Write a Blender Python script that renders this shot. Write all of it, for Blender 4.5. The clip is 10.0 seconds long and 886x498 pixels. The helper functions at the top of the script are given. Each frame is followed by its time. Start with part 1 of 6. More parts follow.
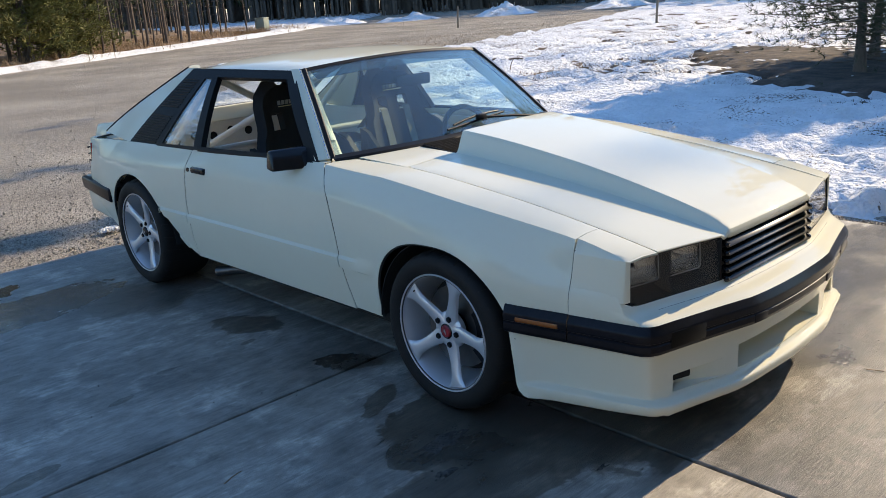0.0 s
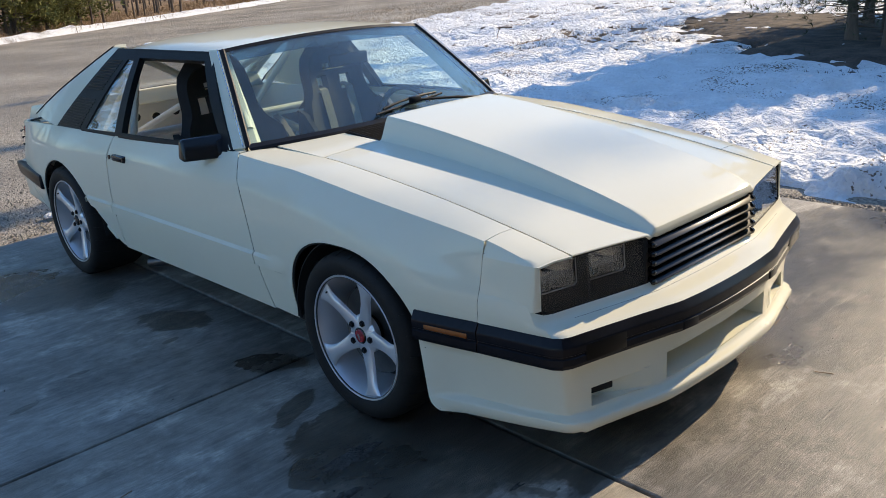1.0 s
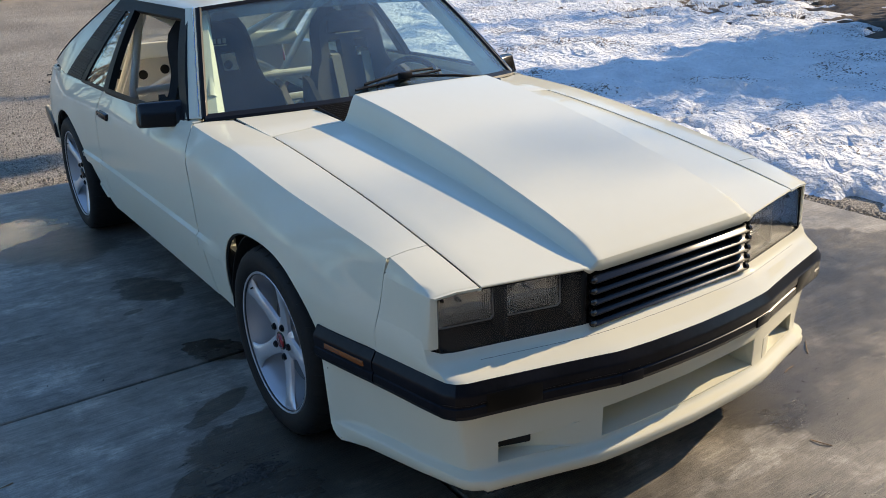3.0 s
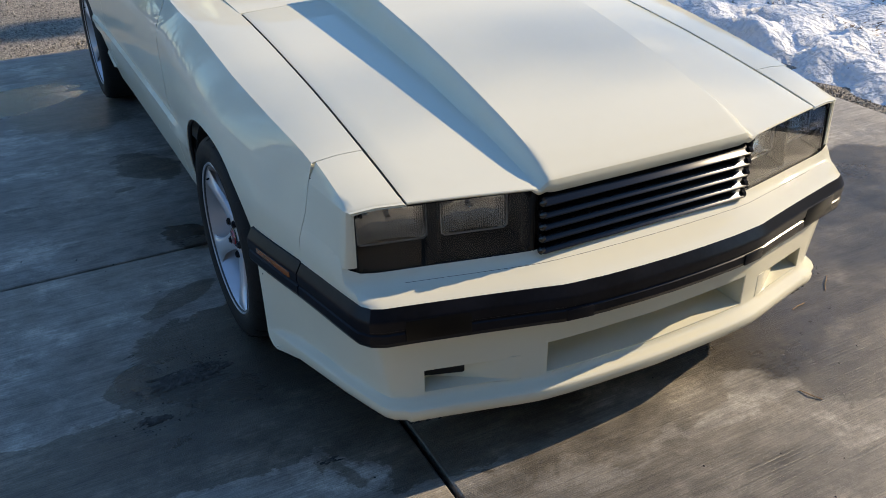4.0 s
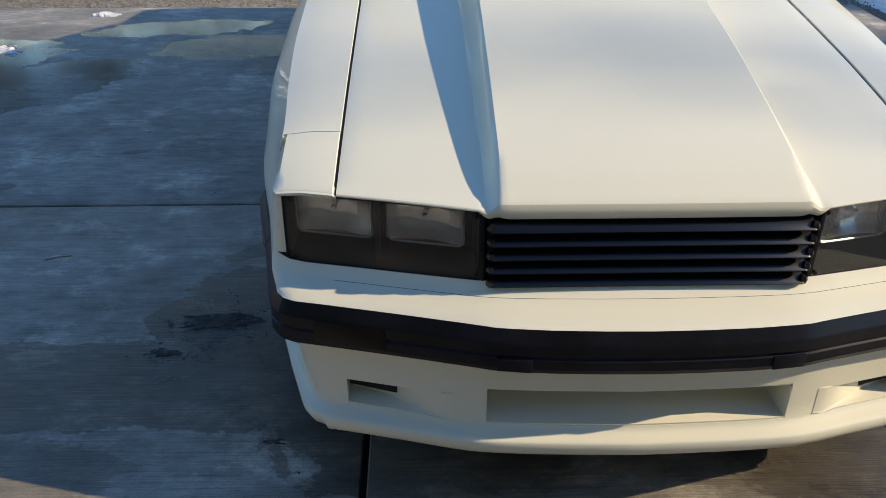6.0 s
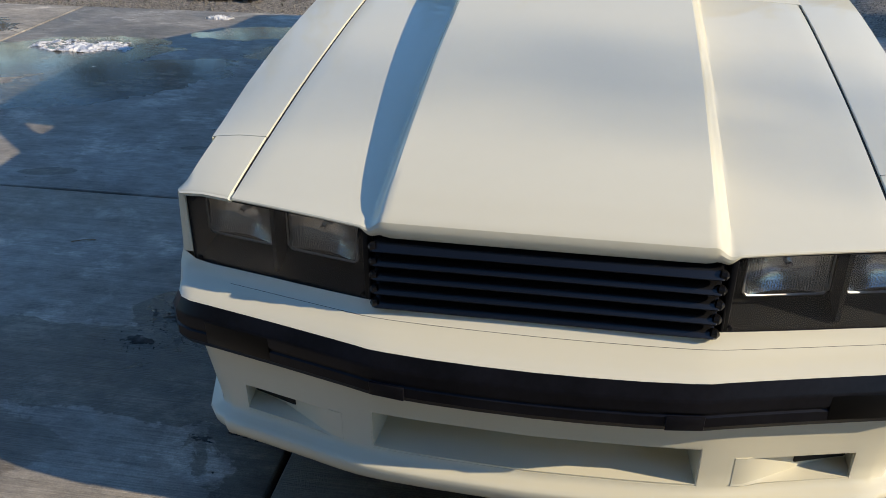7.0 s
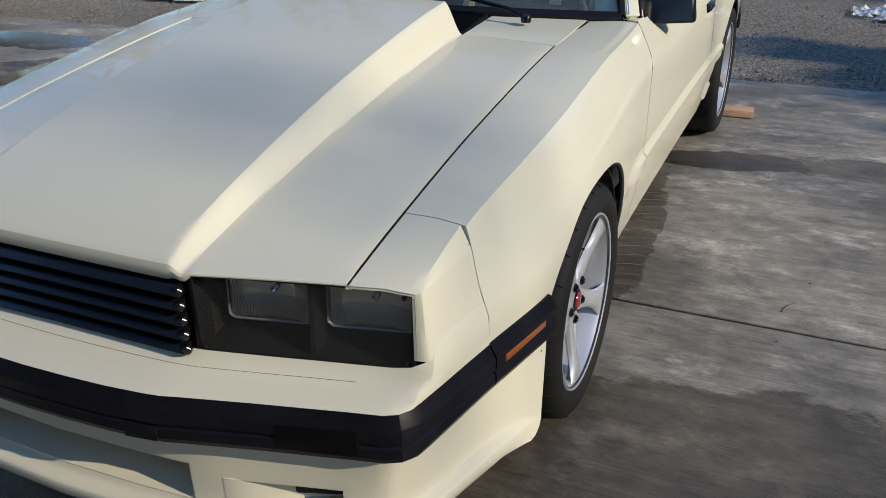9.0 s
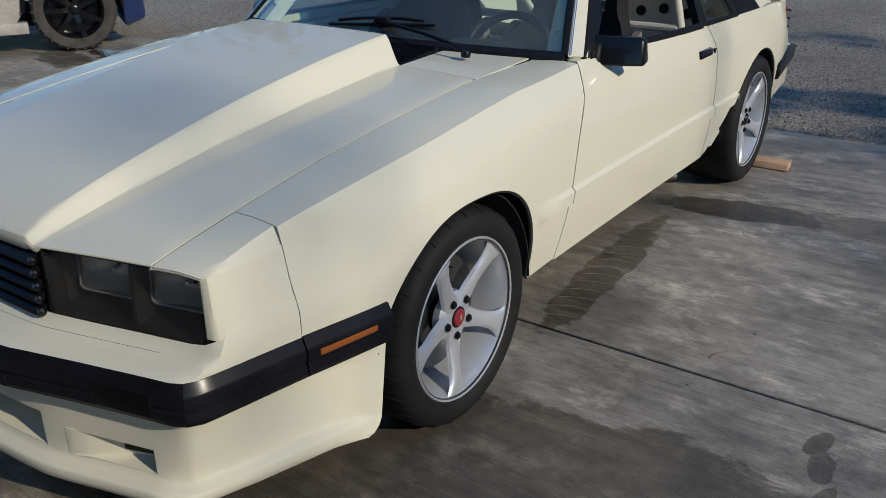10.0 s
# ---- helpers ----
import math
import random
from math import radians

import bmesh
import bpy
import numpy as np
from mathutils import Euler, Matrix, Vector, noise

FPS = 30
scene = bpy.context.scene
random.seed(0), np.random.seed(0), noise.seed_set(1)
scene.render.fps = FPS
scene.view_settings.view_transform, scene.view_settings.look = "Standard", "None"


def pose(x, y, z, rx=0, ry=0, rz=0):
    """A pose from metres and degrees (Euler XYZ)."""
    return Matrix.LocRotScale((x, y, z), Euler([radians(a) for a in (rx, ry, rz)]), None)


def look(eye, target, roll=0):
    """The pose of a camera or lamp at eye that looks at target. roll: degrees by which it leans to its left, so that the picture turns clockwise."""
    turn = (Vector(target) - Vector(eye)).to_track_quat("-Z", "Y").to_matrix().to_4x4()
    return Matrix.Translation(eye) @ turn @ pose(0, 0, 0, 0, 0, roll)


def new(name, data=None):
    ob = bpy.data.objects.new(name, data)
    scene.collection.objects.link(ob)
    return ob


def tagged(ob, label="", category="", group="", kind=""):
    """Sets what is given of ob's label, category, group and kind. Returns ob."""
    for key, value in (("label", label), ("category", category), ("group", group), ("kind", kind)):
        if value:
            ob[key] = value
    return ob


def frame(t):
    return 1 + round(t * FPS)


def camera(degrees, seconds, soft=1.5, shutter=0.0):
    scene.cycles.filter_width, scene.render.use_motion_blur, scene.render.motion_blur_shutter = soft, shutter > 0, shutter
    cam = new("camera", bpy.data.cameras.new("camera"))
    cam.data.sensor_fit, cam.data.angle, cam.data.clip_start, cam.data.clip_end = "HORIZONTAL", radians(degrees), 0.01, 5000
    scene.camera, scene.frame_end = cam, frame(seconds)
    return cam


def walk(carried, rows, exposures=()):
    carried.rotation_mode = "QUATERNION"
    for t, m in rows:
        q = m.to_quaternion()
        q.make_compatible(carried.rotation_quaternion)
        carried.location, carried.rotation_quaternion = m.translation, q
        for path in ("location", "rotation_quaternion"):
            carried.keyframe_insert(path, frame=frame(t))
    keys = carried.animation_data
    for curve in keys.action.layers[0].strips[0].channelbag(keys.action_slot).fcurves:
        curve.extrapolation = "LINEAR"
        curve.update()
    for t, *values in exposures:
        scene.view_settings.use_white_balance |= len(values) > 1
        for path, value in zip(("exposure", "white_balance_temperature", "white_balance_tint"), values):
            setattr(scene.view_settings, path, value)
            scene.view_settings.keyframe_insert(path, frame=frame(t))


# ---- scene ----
# The field of view and the path round the nose of the car (x across, y towards the tail, front axle at y = 0).
cam = camera(55.1, 10.0, soft=0.8)
PATH = [
    (0, (-2.898, -2.234, 1.55), (-1.594, -0.829, 0.979), -3.7),
    (0.5, (-2.69, -2.23, 1.545), (-1.39, -0.837, 0.938), -3.6),
    (1, (-2.485, -2.269, 1.56), (-1.205, -0.873, 0.92), -4.2),
    (1.5, (-2.274, -2.301, 1.558), (-1.102, -0.84, 0.858), -4.2),
    (2, (-2.088, -2.31, 1.557), (-0.962, -0.814, 0.854), -2.8),
    (2.2, (-2.005, -2.331, 1.555), (-0.921, -0.803, 0.856), -2.2),
    (3.5, (-1.598, -2.322, 1.561), (-0.588, -0.778, 0.79), -0.9),
    (4, (-1.329, -2.309, 1.533), (-0.519, -0.761, 0.559), -0.6),
    (4.5, (-1.116, -2.279, 1.515), (-0.366, -0.711, 0.525), -0.3),
    (5, (-0.922, -2.291, 1.496), (-0.244, -0.703, 0.488), 0.9),
    (5.5, (-0.692, -2.34, 1.483), (-0.325, -0.654, 0.472), 0.5),
    (7, (0.062, -2.229, 1.442), (-0.252, -0.503, 0.481), -0.3),
    (7.5, (0.347, -2.151, 1.433), (-0.026, -0.401, 0.51), -1.4),
    (8, (0.636, -2.072, 1.427), (0.188, -0.333, 0.548), -2.2),
    (8.5, (1.001, -2.055, 1.448), (0.281, -0.414, 0.561), -2.7),
    (9, (1.316, -1.909, 1.421), (0.576, -0.273, 0.54), -1.1),
    (9.5, (1.679, -1.821, 1.43), (0.744, -0.273, 0.576), -0.9),
    (10, (2.0, -1.728, 1.425), (0.944, -0.227, 0.628), -0.4),
]
walk(cam, [(t, look(eye, target, roll)) for t, eye, target, roll in PATH],
     [(0, 0.97, 7480, 12), (2.2, 0.82, 7520, 12), (3.5, 0.80, 7450, 12), (5.5, 0.75, 7380, 11.5), (7, 0.53, 7150, 11), (8, 0.20, 6850, 10.3), (9, 0.03, 6500, 9.5), (10, -0.25, 6250, 9)])


SUN_HEIGHT, SUN_SIDE = 28.0, -5.5           # degrees over the ground; from +x towards +y
world = bpy.data.worlds.new("sky")
scene.world = world
world.use_nodes = True
wn = world.node_tree.nodes
sky = wn.new("ShaderNodeTexSky")
sky.sky_type, sky.sun_disc = "NISHITA", False
sky.sun_elevation, sky.sun_rotation = radians(SUN_HEIGHT), radians(90 - SUN_SIDE)
sky.air_density, sky.dust_density, sky.ozone_density = 1.4, 0.0, 10.0
wn["Background"].inputs["Strength"].default_value = 0.15
world.node_tree.links.new(sky.outputs[0], wn["Background"].inputs["Color"])
sun = new("sun", bpy.data.lights.new("sun", "SUN"))
sun.data.energy, sun.data.angle, sun.data.color = 3.65, radians(0.55), (1.0, 0.885, 0.69)
_e, _a = radians(SUN_HEIGHT), radians(SUN_SIDE)
sun.matrix_world = look((30 * math.cos(_a), 30 * math.sin(_a), 30 * math.tan(_e)), (0, 0, 0))


# ---- materials ----
def material(name, color, rough=0.5, metal=0.0, coat=0.0, vary=0.0, scale=8.0, bump=0.0, bump_scale=60.0, random_value=0.0, stretch=None, spec=0.5, coat_rough=0.04):
    """A principled surface whose colour varies at two scales, with a fine relief."""
    m = bpy.data.materials.new(name)
    m.use_nodes = True
    n, l = m.node_tree.nodes, m.node_tree.links
    b = n["Principled BSDF"]
    b.inputs["Base Color"].default_value = (*color, 1)
    b.inputs["Roughness"].default_value, b.inputs["Metallic"].default_value = rough, metal
    b.inputs["Coat Weight"].default_value, b.inputs["Coat Roughness"].default_value = coat, coat_rough
    b.inputs["Specular IOR Level"].default_value = spec
    tc = n.new("ShaderNodeTexCoord")
    place = tc.outputs["Object"]
    if stretch:
        mp = n.new("ShaderNodeMapping")
        mp.inputs["Scale"].default_value = stretch
        l.new(place, mp.inputs["Vector"])
        place = mp.outputs["Vector"]
    if vary or random_value:
        big, small = n.new("ShaderNodeTexNoise"), n.new("ShaderNodeTexNoise")
        big.inputs["Scale"].default_value, small.inputs["Scale"].default_value = scale, scale * 9
        big.inputs["Detail"].default_value = small.inputs["Detail"].default_value = 4
        l.new(place, big.inputs["Vector"]), l.new(place, small.inputs["Vector"])
        add = n.new("ShaderNodeMath")
        add.operation = "MULTIPLY_ADD"
        add.inputs[1].default_value = 0.5
        l.new(small.outputs["Fac"], add.inputs[0]), l.new(big.outputs["Fac"], add.inputs[2])
        span = n.new("ShaderNodeMapRange")
        span.inputs["From Min"].default_value, span.inputs["From Max"].default_value = 0.45, 1.05
        span.inputs["To Min"].default_value, span.inputs["To Max"].default_value = 1 - vary, 1 + vary
        l.new(add.outputs[0], span.inputs["Value"])
        value = span.outputs["Result"]
        if random_value:
            info = n.new("ShaderNodeObjectInfo")
            per = n.new("ShaderNodeMapRange")
            per.inputs["To Min"].default_value, per.inputs["To Max"].default_value = 1 - random_value, 1 + random_value
            l.new(info.outputs["Random"], per.inputs["Value"])
            mul = n.new("ShaderNodeMath")
            mul.operation = "MULTIPLY"
            l.new(value, mul.inputs[0]), l.new(per.outputs["Result"], mul.inputs[1])
            value = mul.outputs[0]
        tint = n.new("ShaderNodeVectorMath")
        tint.operation = "SCALE"
        tint.inputs[0].default_value = color
        l.new(value, tint.inputs["Scale"])
        l.new(tint.outputs["Vector"], b.inputs["Base Color"])
    if bump:
        fine = n.new("ShaderNodeTexNoise")
        fine.inputs["Scale"].default_value, fine.inputs["Detail"].default_value = bump_scale, 5
        l.new(place, fine.inputs["Vector"])
        bp = n.new("ShaderNodeBump")
        bp.inputs["Strength"].default_value, bp.inputs["Distance"].default_value = min(1.0, bump), 0.01
        l.new(fine.outputs["Fac"], bp.inputs["Height"])
        l.new(bp.outputs["Normal"], b.inputs["Normal"])
    return m


def glass(name, tint, rough=0.0, dirt=0.03, least=0.05):
    """A thin pane: clear to look through, with the gloss of glass."""
    m = bpy.data.materials.new(name)
    m.use_nodes = True
    n, l = m.node_tree.nodes, m.node_tree.links
    n.remove(n["Principled BSDF"])
    clear, gloss, mix, edge, power, share = (n.new(k) for k in ("ShaderNodeBsdfTransparent", "ShaderNodeBsdfGlossy", "ShaderNodeMixShader", "ShaderNodeLayerWeight", "ShaderNodeMath", "ShaderNodeMapRange"))
    clear.inputs["Color"].default_value = (*tint, 1)
    gloss.inputs["Roughness"].default_value = rough
    power.operation, power.inputs[1].default_value, edge.inputs["Blend"].default_value = "POWER", 4.0, 0.5
    share.inputs["To Min"].default_value, share.inputs["To Max"].default_value = least, 0.90
    l.new(edge.outputs["Facing"], power.inputs[0]), l.new(power.outputs[0], share.inputs["Value"])
    film, dust, smear, smear_share = (n.new(k) for k in ("ShaderNodeMixShader", "ShaderNodeBsdfDiffuse", "ShaderNodeTexNoise", "ShaderNodeMapRange"))
    dust.inputs["Color"].default_value = (0.55, 0.56, 0.56, 1)
    smear.inputs["Scale"].default_value, smear.inputs["Detail"].default_value = 3.5, 6
    smear_share.inputs["From Min"].default_value, smear_share.inputs["From Max"].default_value = 0.35, 0.75
    smear_share.inputs["To Min"].default_value, smear_share.inputs["To Max"].default_value = dirt * 0.5, dirt * 1.5
    l.new(n.new("ShaderNodeTexCoord").outputs["Object"], smear.inputs["Vector"]), l.new(smear.outputs["Fac"], smear_share.inputs["Value"])
    l.new(smear_share.outputs["Result"], film.inputs[0]), l.new(clear.outputs[0], film.inputs[1]), l.new(dust.outputs[0], film.inputs[2])
    l.new(share.outputs["Result"], mix.inputs[0]), l.new(film.outputs[0], mix.inputs[1]), l.new(gloss.outputs[0], mix.inputs[2])
    l.new(mix.outputs[0], n["Material Output"].inputs["Surface"])
    return m


paint = material("cream_paint", (0.70, 0.665, 0.528), 0.5, coat=0.72, spec=0.02, vary=0.015, scale=3.0, bump=0.012, bump_scale=14, coat_rough=0.012)
white_inner = material("white_inner_paint", (0.74, 0.72, 0.66), 0.45, vary=0.05, scale=6.0)
black_trim = material("black_trim", (0.0085, 0.0085, 0.010), 0.45, vary=0.25, scale=14.0, bump=0.08, bump_scale=300, spec=0.16)
strip_black = material("strip_black", (0.008, 0.008, 0.011), 0.33, coat=0.14, coat_rough=0.2, vary=0.5, scale=9.0, bump=0.02, bump_scale=260, spec=0.12)
gloss_black = material("gloss_black", (0.006, 0.006, 0.007), 0.22, coat=0.15, vary=0.15, spec=0.35)
dark_inner = material("dark_underbody", (0.012, 0.012, 0.012), 0.85, vary=0.3)
lamp_box = material("lamp_bucket_black", (0.0075, 0.0078, 0.0085), 0.55, vary=0.15, spec=0.3)
chrome = material("chrome", (0.85, 0.85, 0.87), 0.08, metal=1.0, vary=0.03)
rim_silver = material("rim_silver", (0.62, 0.63, 0.66), 0.36, metal=0.52, coat=0.5, vary=0.04, scale=20)
steel = material("bare_steel", (0.14, 0.135, 0.13), 0.42, metal=0.9, vary=0.2, scale=25)
rubber = material("tyre_rubber", (0.0115, 0.011, 0.0105), 0.7, spec=0.3, vary=0.35, scale=12, bump=0.15, bump_scale=160)
amber = material("amber_lens", (0.26, 0.075, 0.014), 0.22, coat=0.4, vary=0.1, scale=60)
red_cap = material("red_cap", (0.30, 0.010, 0.014), 0.15, coat=1.0, vary=0.1)
light_mark = material("grey_marking", (0.26, 0.25, 0.24), 0.6)
gold_mark = material("faded_gold_marking", (0.50, 0.42, 0.24), 0.6)
fabric = material("black_seat_fabric", (0.013, 0.013, 0.014), 0.95, vary=0.3, scale=20, bump=0.3, bump_scale=700)
shell_grey = material("seat_shell_grey", (0.20, 0.17, 0.15), 0.5, vary=0.2, scale=20)
bezel_grey = material("lamp_rim_grey", (0.30, 0.30, 0.31), 0.35, metal=0.6, vary=0.1, scale=30)
belt_grey = material("grey_webbing", (0.26, 0.25, 0.22), 0.85, vary=0.15, scale=40, bump=0.3, bump_scale=500)
dash_black = material("dash_vinyl", (0.018, 0.018, 0.020), 0.6, vary=0.2, scale=20, bump=0.2, bump_scale=400)
red_lens = material("red_lens", (0.30, 0.012, 0.012), 0.2, coat=0.5, vary=0.1)
windshield_glass = glass("windshield_glass", (0.84, 0.95, 0.90), 0.0, 0.034, 0.07)
side_glass = glass("side_glass", (0.92, 0.95, 0.95), 0.0, 0.05, 0.22)
lens_glass = glass("lamp_cover_glass", (0.90, 0.90, 0.90), 0.02, 0.008, 0.03)
hatch_clear = glass("hatch_clear_glass", (0.95, 0.97, 0.97), 0.0, 0.02, 0.05)
shade_glass = glass("blue_shade_band", (0.30, 0.48, 0.62))
rib_glass = glass("ribbed_lens_glass", (0.97, 0.97, 0.96), 0.03, 0.012, 0.06)
flute_glass = glass("lens_flute_glass", (0.97, 0.97, 0.97), 0.03, 0.012, 0.10)
slat_black = material("glossy_slat_black", (0.006, 0.006, 0.007), 0.30, coat=0.75, vary=0.15, spec=0.04, coat_rough=0.2)
mirror_bowl = material("lamp_reflector", (0.80, 0.80, 0.80), 0.16, metal=1.0, bump=0.008, bump_scale=40, vary=0.05, scale=30)
mud_silver = material("muddy_silver_paint", (0.36, 0.34, 0.31), 0.6, coat=0.15, vary=0.35, scale=5, bump=0.2, bump_scale=90)
navy = material("navy_blue_paint", (0.015, 0.03, 0.10), 0.3, coat=0.7, vary=0.1)
beige_paint = material("beige_paint", (0.45, 0.42, 0.36), 0.35, coat=0.6, vary=0.08)
lumber = material("pine_lumber", (0.52, 0.32, 0.20), 0.7, vary=0.25, scale=14, stretch=(0.15, 1, 1), bump=0.3, bump_scale=120)
bark = material("pine_bark", (0.115, 0.086, 0.067), 0.95, vary=0.45, scale=5, stretch=(1, 1, 0.25), bump=0.9, bump_scale=30)
far_bark = material("far_bark", (0.10, 0.078, 0.062), 0.95, vary=0.4, scale=2.0)
needles = material("pine_needles", (0.050, 0.062, 0.022), 0.75, vary=0.5, scale=1.2, random_value=0.3)
yellow_needles = material("yellow_green_needles", (0.135, 0.125, 0.028), 0.75, vary=0.45, scale=1.5, random_value=0.2)
dry_stalk = material("dry_stalks", (0.31, 0.20, 0.11), 0.9, vary=0.4, scale=4)
forest_litter = material("forest_litter", (0.23, 0.145, 0.080), 0.95, vary=0.5, scale=1.1, bump=0.9, bump_scale=18)
litter = material("needle_litter", (0.070, 0.047, 0.032), 0.95, vary=0.9, scale=3.5, bump=1.0, bump_scale=38)
stone_mix = material("gravel_stones", (0.25, 0.225, 0.19), 0.85, vary=0.5, scale=9.0, random_value=0.2, bump=0.4, bump_scale=90)
post_wood = material("weathered_post", (0.22, 0.18, 0.14), 0.9, vary=0.3, scale=12)
box_green = material("grey_green_cabinet", (0.20, 0.23, 0.19), 0.6, vary=0.12, scale=4)


def make_snow():
    """Old crusted snow: relief from hand-sized lumps to grains, with specks of dirt and needles."""
    m = material("snow", (0.72, 0.715, 0.71), 0.65, vary=0.16, scale=2.6, bump=1.0, bump_scale=13, spec=0.3)
    n, l = m.node_tree.nodes, m.node_tree.links
    b = n["Principled BSDF"]
    for k in n:
        if k.bl_idname == "ShaderNodeBump":
            k.inputs["Distance"].default_value = 0.07
    place = n.new("ShaderNodeTexCoord").outputs["Object"]
    speck, where, mul, cut, mix = (n.new(k) for k in ("ShaderNodeTexNoise", "ShaderNodeTexNoise", "ShaderNodeMath", "ShaderNodeMapRange", "ShaderNodeMix"))
    speck.inputs["Scale"].default_value, speck.inputs["Detail"].default_value, where.inputs["Scale"].default_value = 34, 3, 0.9
    l.new(place, speck.inputs["Vector"]), l.new(place, where.inputs["Vector"])
    mul.operation = "MULTIPLY"
    l.new(speck.outputs["Fac"], mul.inputs[0]), l.new(where.outputs["Fac"], mul.inputs[1])
    cut.inputs["From Min"].default_value, cut.inputs["From Max"].default_value = 0.335, 0.375
    l.new(mul.outputs[0], cut.inputs["Value"])
    mix.data_type = "RGBA"
    base = b.inputs["Base Color"].links[0].from_socket
    l.new(cut.outputs["Result"], mix.inputs[0])
    l.new(base, mix.inputs[6]), l.new(mix.outputs[2], b.inputs["Base Color"])
    mix.inputs[7].default_value = (0.16, 0.12, 0.09, 1)
    return m


def make_gravel():
    """Packed gravel: stones of many shades between sand and grit, wetter in large patches."""
    m = bpy.data.materials.new("packed_gravel")
    m.use_nodes = True
    n, l = m.node_tree.nodes, m.node_tree.links
    b = n["Principled BSDF"]
    tc = n.new("ShaderNodeTexCoord")
    cells, grit, patch = n.new("ShaderNodeTexVoronoi"), n.new("ShaderNodeTexNoise"), n.new("ShaderNodeTexNoise")
    cells.inputs["Scale"].default_value, grit.inputs["Scale"].default_value, patch.inputs["Scale"].default_value = 70, 240, 0.35
    patch.inputs["Detail"].default_value = 6
    for k in (cells, grit, patch):
        l.new(tc.outputs["Object"], k.inputs["Vector"])
    ramp = n.new("ShaderNodeValToRGB")
    e = ramp.color_ramp.elements
    e[0].color, e[1].color = (0.075, 0.063, 0.050, 1), (0.52, 0.45, 0.36, 1)
    sep = n.new("ShaderNodeSeparateColor")
    l.new(cells.outputs["Color"], sep.inputs[0])
    mixv = n.new("ShaderNodeMath")
    mixv.operation = "MULTIPLY_ADD"
    mixv.inputs[1].default_value = 0.65
    l.new(sep.outputs[0], mixv.inputs[0]), l.new(grit.outputs["Fac"], mixv.inputs[2])
    sub = n.new("ShaderNodeMath")
    sub.operation = "SUBTRACT"
    sub.inputs[1].default_value = 0.30
    l.new(mixv.outputs[0], sub.inputs[0]), l.new(sub.outputs[0], ramp.inputs["Fac"])
    wet = n.new("ShaderNodeMapRange")
    wet.inputs["From Min"].default_value, wet.inputs["From Max"].default_value = 0.40, 0.62
    wet.inputs["To Min"].default_value, wet.inputs["To Max"].default_value = 0.75, 1.15
    l.new(patch.outputs["Fac"], wet.inputs["Value"])
    sc = n.new("ShaderNodeVectorMath")
    sc.operation = "SCALE"
    l.new(ramp.outputs["Color"], sc.inputs[0]), l.new(wet.outputs["Result"], sc.inputs["Scale"])
    l.new(sc.outputs["Vector"], b.inputs["Base Color"])
    b.inputs["Roughness"].default_value = 0.88
    bp = n.new("ShaderNodeBump")
    bp.inputs["Strength"].default_value, bp.inputs["Distance"].default_value = 1.0, 0.016
    l.new(cells.outputs["Distance"], bp.inputs["Height"])
    bp.invert = True
    l.new(bp.outputs["Normal"], b.inputs["Normal"])
    return m


# damp marks on the slab: centre, half sizes, turn in degrees, how wet (1 soaked, 2 a film of water)
WET = [(-0.80, -0.14, 0.47, 0.28, 0, 1.0), (-1.20, -0.48, 0.95, 0.20, -3, 0.85), (-0.45, -0.62, 0.42, 0.34, 0, 0.8), (-0.98, 0.26, 0.15, 0.05, 30, 0.85), (-0.83, 0.66, 0.17, 0.09, -50, 1.0), (-0.87, 1.46, 0.13, 0.20, 25, 0.9), (-1.08, 2.35, 0.26, 0.34, 20, 0.6), (1.50, -0.72, 1.20, 0.95, -7, 0.95), (1.735, 0.435, 0.026, 0.062, -14, 0.8), (1.765, 0.315, 0.036, 0.075, 6, 0.8), (1.80, 0.215, 0.022, 0.05, -20, 0.8),
       (-2.2, 0.76, 0.13, 0.035, 10, 0.8), (-1.70, 1.11, 0.06, 0.022, 10, 0.8), (-1.0, 1.243, 0.05, 0.022, 10, 0.8), (-1.42, 1.247, 0.05, 0.02, 0, 0.7), (-1.95, 1.75, 0.07, 0.03, 0, 0.6), (-2.35, 1.45, 0.06, 0.03, 20, 0.6),
       (0.765, 1.18, 0.085, 0.66, 3.3, 0.8), (1.02, 2.10, 0.38, 0.13, 12, 1.0), (2.0, 3.1, 0.20, 0.12, 0, 0.9), (-3.3, 2.35, 0.85, 0.42, 25, 2.0), (-2.6, 1.95, 0.75, 0.36, 34, 2.0), (-4.5, 2.95, 0.7, 0.26, 0, 2.0),
       (-2.0, 3.1, 0.55, 0.18, 8, 2.0), (-5.1, 2.55, 0.45, 0.20, -20, 1.0), (-1.5, 2.7, 0.55, 0.25, 10, 1.6), (1.75, 2.2, 0.75, 0.14, 5, 0.6), (-0.1, -0.15, 0.75, 0.95, 0, 0.45), (-1.6, -0.9, 0.5, 0.16, 12, 0.5), (0.45, -1.75, 1.9, 0.70, 4, 0.42)]


